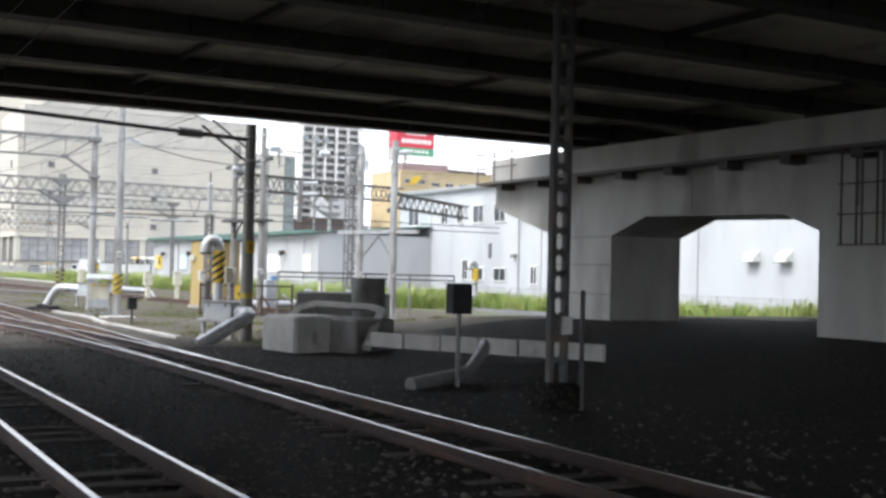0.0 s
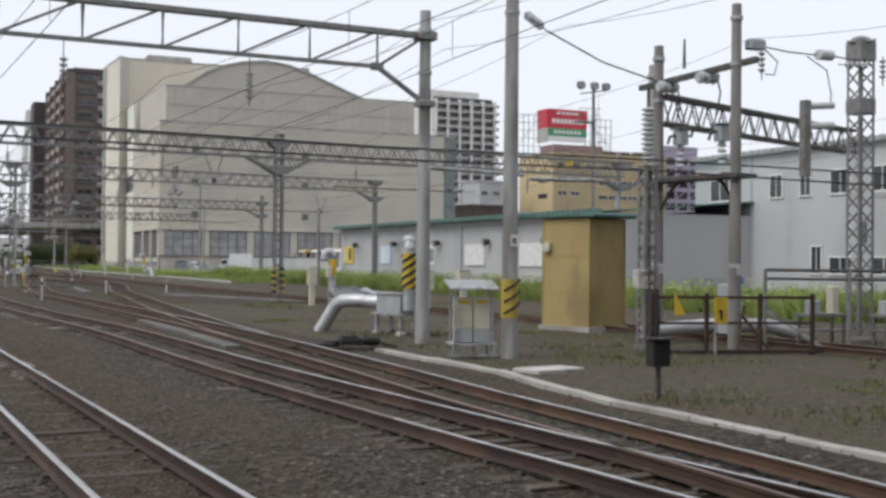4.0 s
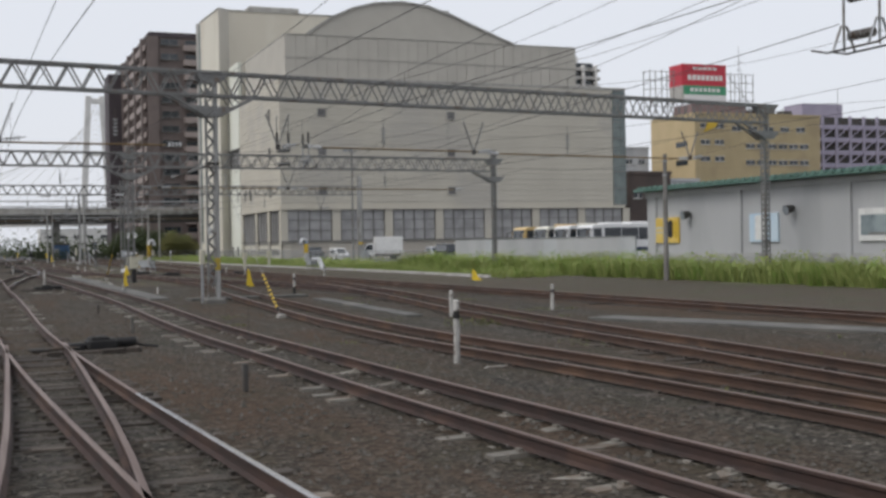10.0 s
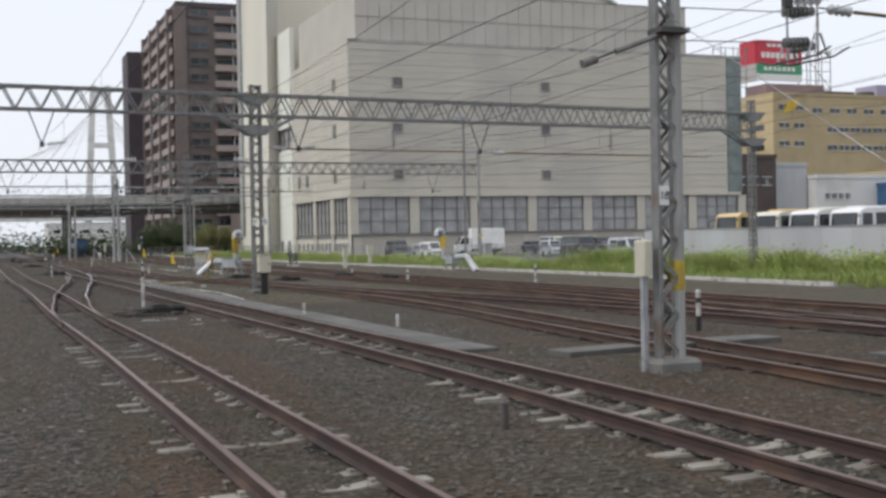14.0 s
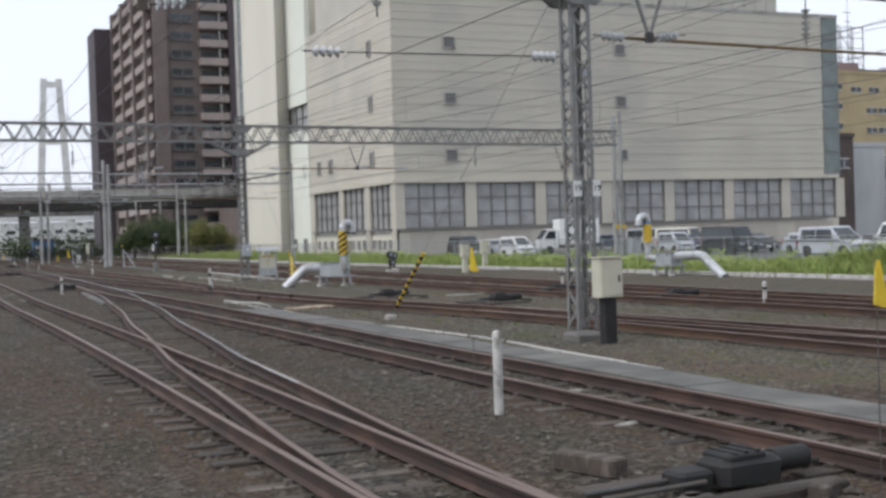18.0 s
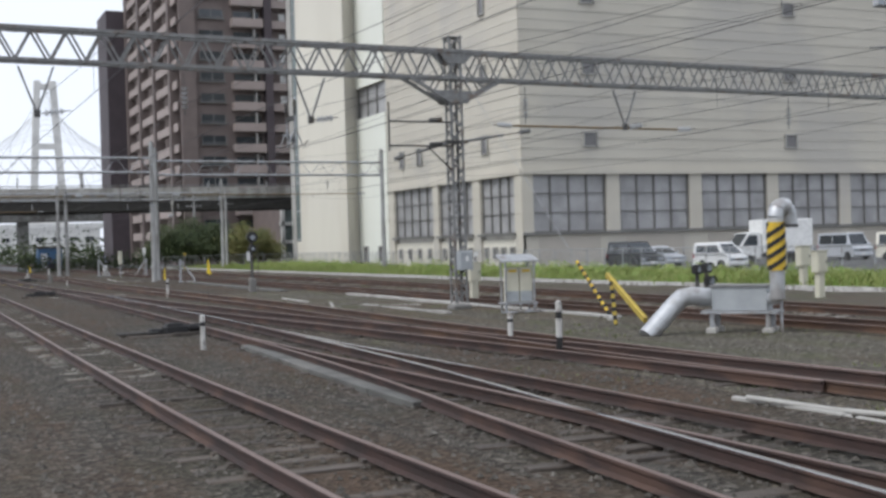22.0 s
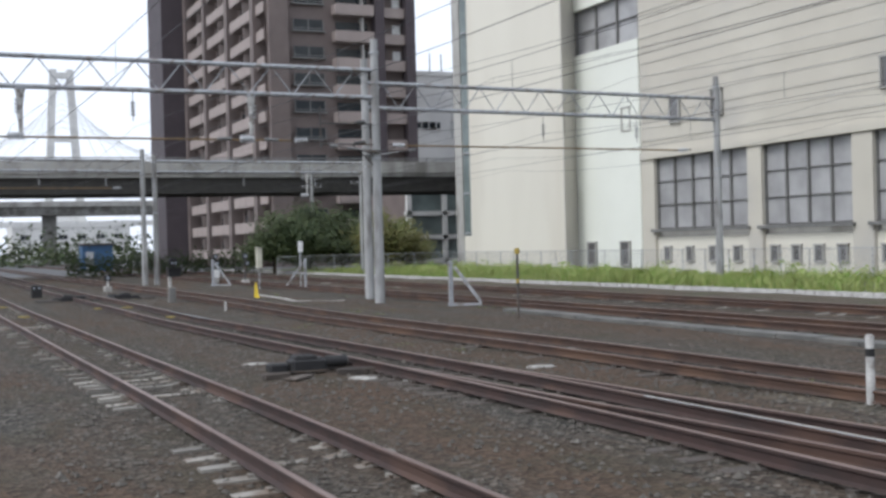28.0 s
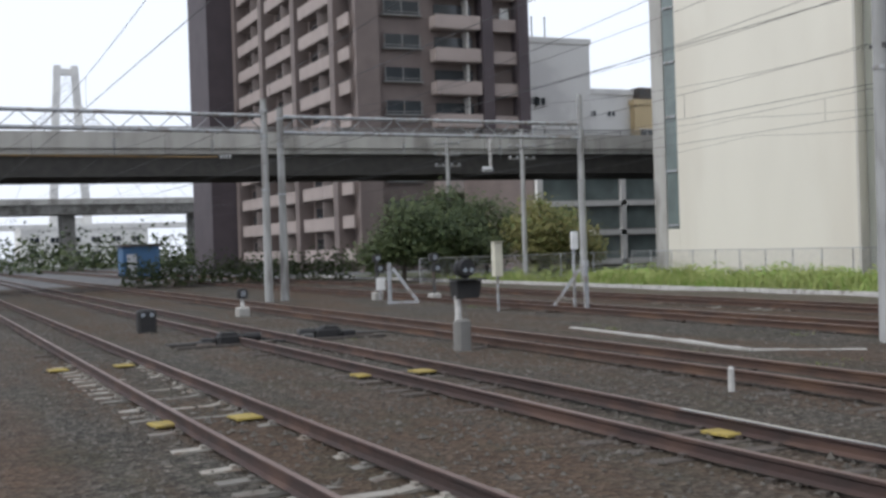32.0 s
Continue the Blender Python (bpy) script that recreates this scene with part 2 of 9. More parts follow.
# ---- mesh helpers ----
class Geo:
    """Gathers corners and faces of one mesh."""

    def __init__(self):
        self.v, self.f = [], []

    def add(self, verts, faces):
        k = len(self.v)
        self.v += [tuple(p) for p in verts]
        self.f += [tuple(i + k for i in face) for face in faces]
        return self

    def box(self, c, s, turn=0.0, m=None):
        x, y, z = (d / 2 for d in s)
        pts = [(-x, -y, -z), (x, -y, -z), (x, y, -z), (-x, y, -z), (-x, -y, z), (x, -y, z), (x, y, z), (-x, y, z)]
        a, b = math.cos(turn), math.sin(turn)
        pts = [(c[0] + p[0] * a - p[1] * b, c[1] + p[0] * b + p[1] * a, c[2] + p[2]) for p in pts]
        if m is not None:
            pts = [tuple(m @ Vector(p)) for p in pts]
        return self.add(pts, [(0, 3, 2, 1), (4, 5, 6, 7), (0, 1, 5, 4), (1, 2, 6, 5), (2, 3, 7, 6), (3, 0, 4, 7)])

    def chamfer(self, c, s, e=0.03, turn=0.0):
        """A box with bevelled upright edges and top edges."""
        x, y = s[0] / 2, s[1] / 2
        z0, z1 = c[2] - s[2] / 2, c[2] + s[2] / 2
        a, b = math.cos(turn), math.sin(turn)
        rings = []
        for z, g in ((z0, 0), (z1 - e, 0), (z1, e)):
            X, Y, E = x - g, y - g, e
            ring = [(-X + E, -Y), (X - E, -Y), (X, -Y + E), (X, Y - E), (X - E, Y), (-X + E, Y), (-X, Y - E), (-X, -Y + E)]
            rings.append([(c[0] + p * a - q * b, c[1] + p * b + q * a, z) for p, q in ring])
        return self.loft(rings)

    def loft(self, rings, caps=True, closed=True):
        n = len(rings[0])
        verts = [p for r in rings for p in r]
        faces = []
        for i in range(len(rings) - 1):
            for j in range(n if closed else n - 1):
                k = (j + 1) % n
                faces.append((i * n + j, i * n + k, (i + 1) * n + k, (i + 1) * n + j))
        if caps and closed:
            faces += [tuple(range(n - 1, -1, -1)), tuple((len(rings) - 1) * n + j for j in range(n))]
        return self.add(verts, faces)

    def tube(self, p, q, r, r2=None, n=8):
        p, q = Vector(p), Vector(q)
        w = (q - p).normalized()
        u = w.orthogonal().normalized()
        v = w.cross(u)
        r2 = r if r2 is None else r2
        ring = lambda c, rad: [c + (u * math.cos(2 * math.pi * i / n) + v * math.sin(2 * math.pi * i / n)) * rad for i in range(n)]
        return self.loft([ring(p, r), ring(q, r2)])

    def path(self, pts, r, n=6, radii=None):
        """A round bar along points."""
        pts = [Vector(p) for p in pts]
        rings = []
        u = None
        for i, p in enumerate(pts):
            w = (pts[min(i + 1, len(pts) - 1)] - pts[max(i - 1, 0)]).normalized()
            u = w.orthogonal().normalized() if u is None else (u - w * u.dot(w)).normalized()
            v = w.cross(u)
            rad = radii[i] if radii else r
            rings.append([p + (u * math.cos(2 * math.pi * k / n) + v * math.sin(2 * math.pi * k / n)) * rad for k in range(n)])
        return self.loft(rings)

    def bar(self, p, q, w=0.05, h=0.05):
        """A square bar between two points."""
        p, q = Vector(p), Vector(q)
        d = (q - p).normalized()
        u = d.cross(Vector((0, 0, 1)))
        u = Vector((1, 0, 0)) if u.length < 1e-3 else u.normalized()
        v = u.cross(d)
        ring = lambda c: [c - u * w / 2 - v * h / 2, c + u * w / 2 - v * h / 2, c + u * w / 2 + v * h / 2, c - u * w / 2 + v * h / 2]
        return self.loft([ring(p), ring(q)])

    def lathe(self, c, profile, n=16):
        """Rings of (radius, height) about an upright axis at c."""
        return self.loft([[(c[0] + r * math.cos(2 * math.pi * k / n), c[1] + r * math.sin(2 * math.pi * k / n), c[2] + z) for k in range(n)] for r, z in profile])

    def prism(self, outline, m, depth):
        """An outline in the plane of m, thickened along its third axis."""
        a = [m @ Vector((x, y, 0)) for x, y in outline]
        b = [m @ Vector((x, y, depth)) for x, y in outline]
        return self.loft([a, b])

    def mesh(self, name):
        me = bpy.data.meshes.new(name)
        me.from_pydata([tuple(p) for p in self.v], [], self.f)
        me.validate()
        return me


def finish(ob, mat, smooth=False):
    if mat is not None:
        ob.data.materials.append(mat)
    bm = bmesh.new()
    bm.from_mesh(ob.data)
    bmesh.ops.recalc_face_normals(bm, faces=bm.faces)
    bm.to_mesh(ob.data)
    bm.free()
    if smooth:
        for p in ob.data.polygons:
            p.use_smooth = True
        ob.data.set_sharp_from_angle(angle=radians(40))
    return ob


def part(name, geo, mat, parent=None, label="", smooth=False):
    ob = new(name, geo.mesh(name))
    finish(ob, mat, smooth)
    if parent is not None:
        ob.parent = parent
    if label:
        tagged(ob, label)
    return ob


def thing(name, at, label, category, group="", kind="", turn=0.0):
    ob = new(name)
    ob.empty_display_size = 0.2
    ob.matrix_world = pose(*at, 0, 0, turn)
    return tagged(ob, label, category, group, kind)


def solid(name, geo, mat, label, category, group="", kind="", smooth=False):
    return tagged(part(name, geo, mat, smooth=smooth), label, category, group, kind)


def shared(name, me, parent, at=(0, 0, 0), turn=0.0, label=""):
    """One more object on a mesh that is there already."""
    ob = new(name, me)
    ob.parent = parent
    ob.matrix_local = pose(*at, 0, 0, turn)
    if label:
        tagged(ob, label)
    return ob


def along(points, y):
    """x of a line given by (x, y) knots, eased between them."""
    ys = [p[1] for p in points]
    i = max(0, min(len(points) - 2, sum(1 for v in ys if v <= y) - 1))
    p0, p1, p2, p3 = points[max(i - 1, 0)], points[i], points[i + 1], points[min(i + 2, len(points) - 1)]
    t = (y - p1[1]) / (p2[1] - p1[1])
    h = p2[1] - p1[1]
    m1 = (p2[0] - p0[0]) / max(p2[1] - p0[1], 1e-6) * h
    m2 = (p3[0] - p1[0]) / max(p3[1] - p1[1], 1e-6) * h
    return (2 * t**3 - 3 * t**2 + 1) * p1[0] + (t**3 - 2 * t**2 + t) * m1 + (-2 * t**3 + 3 * t**2) * p2[0] + (t**3 - t**2) * m2

# ---- ground ----
def ease(t):
    t = max(0.0, min(1.0, t))
    return t * t * (3 - 2 * t)


def rise(x, y):
    """The earth bank under the near bridge."""
    return 0.8 * ease((x - 12.5) / 9) * (1 - ease((y - 31) / 10))


def ground_sheet():
    """One sheet to the horizon: fine near the tracks, coarse far off."""
    xs = sorted({*np.arange(-14, 40, 1.0).tolist(), -2500, -900, -300, -100, -50, -25, 45, 60, 80, 110, 160, 300, 900, 2500})
    ys = sorted({*np.arange(-20, 292, 1.5).tolist(), -2500, -900, -300, -90, -45, 310, 340, 400, 500, 900, 2500})
    verts, faces = [], []
    for y in ys:
        for x in xs:
            fine = -14 < x < 40 and -20 < y < 292
            z = (noise.noise(Vector((x * 0.35, y * 0.35, 0))) * 0.05 + noise.noise(Vector((x * 0.9, y * 0.9, 3))) * 0.02) if fine else 0
            verts.append((x, y, z + rise(x, y)))
    w = len(xs)
    for j in range(len(ys) - 1):
        for i in range(w - 1):
            faces.append((j * w + i, j * w + i + 1, (j + 1) * w + i + 1, (j + 1) * w + i))
    ob = solid("ground", Geo().add(verts, faces), None, "grey-brown crushed stone and earth of a railway yard", "ground", kind="structure", smooth=False)
    for m in (BALLAST, EARTH, SOIL, ASPHALT, BRIDGE_SHADE_SOIL, YARD):
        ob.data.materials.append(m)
    for p in ob.data.polygons:
        x, y, _ = p.center
        wob = 0.8 * noise.noise(Vector((x * 0.15, y * 0.15, 7)))
        k = 0
        if y < 82 and x > 10.9 + wob * 0.3:
            k = 1
        if 5.6 + wob * 0.5 < x and 136 + wob * 3 < y < 206 + wob * 3:
            k = 5
        if x > 20.5 + wob:
            k = 1
        if x > (26.8 if y > 132 else 31.5) + wob * 0.6:
            k = 2
        if x > 35.5 + wob * 0.3:
            k = 3
        # under the near bridge: ground darkened in colour for the bridge's shade
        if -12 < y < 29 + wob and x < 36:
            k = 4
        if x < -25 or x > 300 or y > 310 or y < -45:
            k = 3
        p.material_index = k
    return ob


ground_sheet()

# ---- tracks ----
GAUGE, RAIL_Z = 1.067, 0.2
T1 = [(3.35, -60), (3.37, 8), (3.45, 20), (3.3, 30), (2.8, 40), (2.0, 54), (1.3, 64), (1.0, 70), (0.48, 78), (-0.05, 88), (-0.32, 98), (-0.32, 110), (-0.33, 120), (-0.45, 130), (-0.42, 144),
      (-0.48, 154), (-0.66, 164), (-0.7, 176), (-0.68, 190), (-0.67, 206), (-0.82, 217), (-0.92, 225), (-1.06, 235), (-1.15, 260), (-1.3, 300), (-1.4, 420)]
T2 = [(7.55, -60), (7.6, 8), (7.85, 20), (7.88, 26), (7.6, 34), (7.2, 38), (6.9, 42), (6.5, 48), (6.2, 56), (5.95, 60.5), (5.5, 65), (5.1, 69), (4.75, 73.5), (4.45, 78), (4.2, 83), (4.02, 89), (3.85, 94),
      (3.82, 100), (3.95, 107), (4.0, 112), (3.95, 118), (3.85, 124), (3.8, 130), (3.66, 136), (3.6, 144), (3.58, 149), (3.42, 156), (3.4, 160), (3.3, 166), (3.18, 174), (3.3, 184), (3.42, 195), (3.5, 206),
      (3.4, 213), (3.1, 220), (2.82, 229), (2.86, 236), (2.8, 250), (2.8, 420)]
T3 = [(7.87, 20), (8.12, 29), (8.42, 36), (8.48, 42), (8.68, 47), (8.8, 56), (8.77, 61), (8.6, 66), (8.45, 70.5), (8.2, 75.5), (8.08, 80), (7.9, 84), (7.62, 88.5), (7.48, 93), (7.6, 98), (7.9, 103),
      (8.3, 109), (8.75, 115), (9.4, 122), (9.95, 128), (10.1, 134), (9.95, 139), (9.7, 144), (9.45, 148), (9.05, 151.5), (8.5, 154.6), (8.0, 157.2), (7.55, 160.2), (7.25, 164), (7.17, 170), (7.15, 177),
      (7.32, 185), (7.4, 192), (7.2, 200), (7.1, 207), (7.1, 213), (6.8, 222), (6.75, 228), (6.95, 236), (7.0, 260), (7.0, 420)]
T4 = [(8.85, 56), (9.0, 59), (9.2, 62.5), (9.45, 66), (9.7, 70), (10.0, 74), (10.4, 79), (10.75, 83), (11.05, 86), (11.3, 90), (11.65, 94), (12.05, 98), (12.45, 101.5), (13.0, 105), (13.5, 108.5),
      (14.2, 114), (14.95, 121), (15.55, 129), (15.7, 135), (15.4, 145), (14.85, 154), (14.5, 163), (14.2, 170), (14.1, 190), (14.0, 215), (13.9, 240), (13.9, 420)]
T5 = [(22.0, -60), (21.6, 40), (20.6, 70), (19.3, 90), (18.7, 104), (18.3, 115), (17.9, 130), (17.6, 166), (18.0, 190), (18.5, 216), (18.6, 235), (18.6, 420)]
C12 = [(-0.45, 127), (-0.35, 133), (0.05, 139), (0.32, 143.4), (0.6, 146), (0.9, 149), (1.18, 152.5), (1.5, 155.3), (1.82, 158), (2.08, 161), (2.32, 164), (2.58, 166.6), (2.82, 170), (3.02, 174), (3.22, 180)]
C01 = [(-0.16, 93.5), (-0.24, 89), (-0.33, 85), (-0.4, 82), (-0.5, 79.4), (-0.62, 77.2), (-0.95, 73), (-1.4, 68), (-1.85, 63), (-2.15, 59)][::-1]
C34 = [(14.25, 114), (13.95, 119), (13.2, 126), (12.4, 131.2), (11.75, 134.5), (11.2, 137.5), (10.75, 140), (10.2, 144), (9.7, 147.5), (9.25, 150.5)]
C23 = [(7.2, 163.5), (6.85, 168), (6.6, 171), (6.3, 174), (5.95, 177.8), (5.65, 181), (5.35, 184), (5.05, 187.5), (4.65, 193), (4.25, 199), (3.95, 203.5), (3.7, 207.5), (3.5, 211)]


def rail_mesh(line, y0, y1, side, name, parent, bright=(), step=2.0, side_mat=None):
    """bright: stretches (from, to) where wheels keep the rail head polished."""
    n = max(2, int((y1 - y0) / step))
    prof = [(-0.06, 0.045), (0.06, 0.045), (0.012, 0.075), (0.012, 0.155), (0.034, 0.165), (0.034, 0.195), (0.026, 0.2), (-0.026, 0.2), (-0.034, 0.195), (-0.034, 0.165), (-0.012, 0.155), (-0.012, 0.075)]
    rings = []
    for i in range(n + 1):
        y = y0 + (y1 - y0) * i / n
        x = along(line, y)
        d = along(line, min(y + 0.5, line[-1][1])) - along(line, max(y - 0.5, line[0][1]))
        nx, ny = 1 / math.hypot(1, d), -d / math.hypot(1, d)
        off = side * (GAUGE / 2 + 0.034)
        rings.append([(x + (off + u) * nx, y + (off + u) * ny, z) for u, z in prof])
    ob = part(name, Geo().loft(rings), side_mat or RAIL_SIDE, parent)
    ob.data.materials.append(RAIL_DULL)
    ob.data.materials.append(RAIL_TOP)
    for p in ob.data.polygons:
        if p.center.z > 0.194 and p.normal.z > 0.8:
            p.material_index = 2 if any(a <= p.center.y <= b for a, b in bright) else 1
    return ob


def sleeper_geo(conc, length=2.0):
    g = Geo()
    if conc:
        ring = lambda x, w, z: [(x, -w, -0.13), (x, w, -0.13), (x, w * 0.8, z), (x, -w * 0.8, z)]
        h = length / 2
        g.loft([ring(-h, 0.12, 0.035), ring(-h + 0.5, 0.13, 0.05), ring(-0.25, 0.115, 0.015), ring(0.25, 0.115, 0.015), ring(h - 0.5, 0.13, 0.05), ring(h, 0.12, 0.035)])
    else:
        g.chamfer((0, 0, -0.045), (length + 0.1, 0.21, 0.16), 0.012)
    for s in (-1, 1):
        for u in (-0.1, 0.1):
            g.box((s * (GAUGE / 2 + 0.034) + u, 0, 0.055), (0.055, 0.1, 0.04))
    return g


def railway(name, label, line, y0, y1, bright, conc, near, buried=0.35, spacing=0.62, seed=1, side_mat=None):
    """A track: two rails and its sleepers, those within `near` each a piece, the others joined."""
    rng = random.Random(seed)
    t = thing(name, (0, 0, 0), label, "railway track", group="tracks of the yard")
    for s, stretches in zip((-1, 1), bright):
        rail_mesh(line, y0, y1, s, "rail", t, stretches, side_mat=side_mat)
    meshes = []
    for c in (True, False):
        g = sleeper_geo(c)
        me = g.mesh("sleeper")
        me.materials.append(SLEEPER_CONC if c else SLEEPER_WOOD)
        meshes.append((me, g))
    rest = {True: Geo(), False: Geo()}
    y = max(y0, -20)
    while y < min(y1, 300):
        x = along(line, y)
        d = along(line, min(y + 0.5, line[-1][1])) - along(line, max(y - 0.5, line[0][1]))
        turn = math.degrees(-math.atan(d)) + rng.uniform(-0.8, 0.8)
        z = rng.choice((-0.01, -0.025, -0.04)) if rng.random() > buried else -0.085
        c = any(a <= y <= b for a, b in conc)
        if near[0] <= y <= near[1]:
            shared("sleeper", meshes[0 if c else 1][0], t, (x, y, z), turn)
        else:
            m = pose(x, y, z, 0, 0, turn)
            g = meshes[0 if c else 1][1]
            rest[c].add([m @ Vector(p) for p in g.v], g.f)
        y += spacing * rng.uniform(0.97, 1.03)
    for c, g in rest.items():
        if g.v:
            tagged(part("sleepers", g, SLEEPER_CONC if c else SLEEPER_WOOD, t), kind="stuff")
    return t


railway("track_1", "rusty running line with worn rail heads on old sleepers", T1, -60, 420, ([(-60, 62)], [(-60, 84)]), [(100, 122), (48, 78), (172, 246)], (60, 240), 0.2, seed=1)
railway("track_2", "rusty yard line on concrete and timber sleepers in ballast", T2, -60, 420, ([(-60, 40)], [(-60, 52), (168, 206), (226, 232)]), [(60, 125)], (20, 200), 0.33, seed=2)
railway("track_3", "rusty yard siding half sunk in ballast", T3, 20, 420, ([], [(20, 72)]), [], (60, 150), 0.7, seed=3, side_mat=RAIL_ORANGE)
railway("track_4", "rusty yard siding curving away between masts", T4, 56, 420, ([], [(56, 74)]), [], (60, 120), 0.75, seed=4, side_mat=RAIL_ORANGE)
railway("track_5", "rusty far siding beside the grass strip", T5, 42, 420, ([], []), [(150, 260)], (100, 120), 0.6, seed=5, side_mat=RAIL_ORANGE)
railway("crossover_track", "crossover of rusty switch rails between two lines", C12, 127, 180, ([], [(140, 176)]), [], (131, 165), 0.45, seed=6)
railway("crossover_track", "switch rails running from one line towards its neighbour", C01, 59, 93.5, ([], [(59, 70)]), [], (0, 0), 0.6, seed=9)
railway("crossover_track", "rusty crossover between two sidings half sunk in ballast", C34, 114, 150.5, ([], []), [], (0, 0), 0.7, seed=7)
railway("crossover_track", "rusty crossover with worn switch rails in brown ballast", C23, 163.5, 211, ([], []), [], (176, 206), 0.5, seed=8)

# ---- theatre building ----
SX, FY, EX = 38.45, 230.1, 94.0   # side wall, front wall, far end


def facade_panel(g, axis, at, a0, a1, z0, z1, proud=0.06, depth=0.3):
    """A slab of wall along x (front) or y (side)."""
    if axis == 'x':
        g.box(((a0 + a1) / 2, at - proud + depth / 2, (z0 + z1) / 2), (a1 - a0, depth, z1 - z0))
    else:
        g.box((at - proud + depth / 2, (a0 + a1) / 2, (z0 + z1) / 2), (depth, a1 - a0, z1 - z0))
    return g


CLAD = material("beige_ribbed_cladding", (0.53, 0.497, 0.42), (0.49, 0.457, 0.386), scale=0.25, rough=0.7, bump=0.03, bump_scale=3, spots=(0.45, 0.425, 0.375), spot_scale=0.12, per_piece=0.02)
CLAD_LIP = material("pale_cladding_lip", (0.62, 0.595, 0.525), (0.57, 0.545, 0.48), scale=0.4, rough=0.7, bump=0.03)
CLAD_UP = material("grey_beige_panels", (0.485, 0.46, 0.405), (0.445, 0.42, 0.37), scale=0.3, rough=0.7, bump=0.03, per_piece=0.03)
IVORY = material("ivory_render", (0.66, 0.63, 0.54), (0.62, 0.59, 0.505), scale=0.2, rough=0.8, bump=0.03, spots=(0.58, 0.54, 0.455), spot_scale=0.1, stretch=(1, 1, 0.3))
IVORY_PALE = material("pale_green_white_panels", (0.74, 0.75, 0.67), (0.70, 0.71, 0.63), scale=0.3, rough=0.7, bump=0.02)
TAUPE = material("taupe_recess", (0.46, 0.42, 0.36), (0.42, 0.385, 0.33), scale=0.4, rough=0.8, bump=0.04)
MULLION = material("bronze_mullion", (0.21, 0.205, 0.195), (0.18, 0.175, 0.165), scale=3, rough=0.5, metal=0.3)
BLIND = glass_material("blind_behind_glass", (0.385, 0.38, 0.375), rough=0.35)


def small_window(parent, axis, at, a, z, w, h):
    """A small framed window in the front or the side wall."""
    mat4 = pose(a, at, z) if axis == 'x' else pose(at, a, z, 0, 0, -90)
    win = part("window", Geo().box((0, -0.10, 0), (w, 0.05, h), m=mat4), GLASS_SMALL, parent, "grey glass of a small window")
    f = Geo()
    for u, v, sx, sz in ((0, h / 2, w + 0.2, 0.1), (0, -h / 2, w + 0.2, 0.1), (-w / 2, 0, 0.1, h), (w / 2, 0, 0.1, h)):
        f.box((u, -0.14, v), (sx, 0.14, sz), m=mat4)
    part("frame", f, CONCRETE, win)
    return win


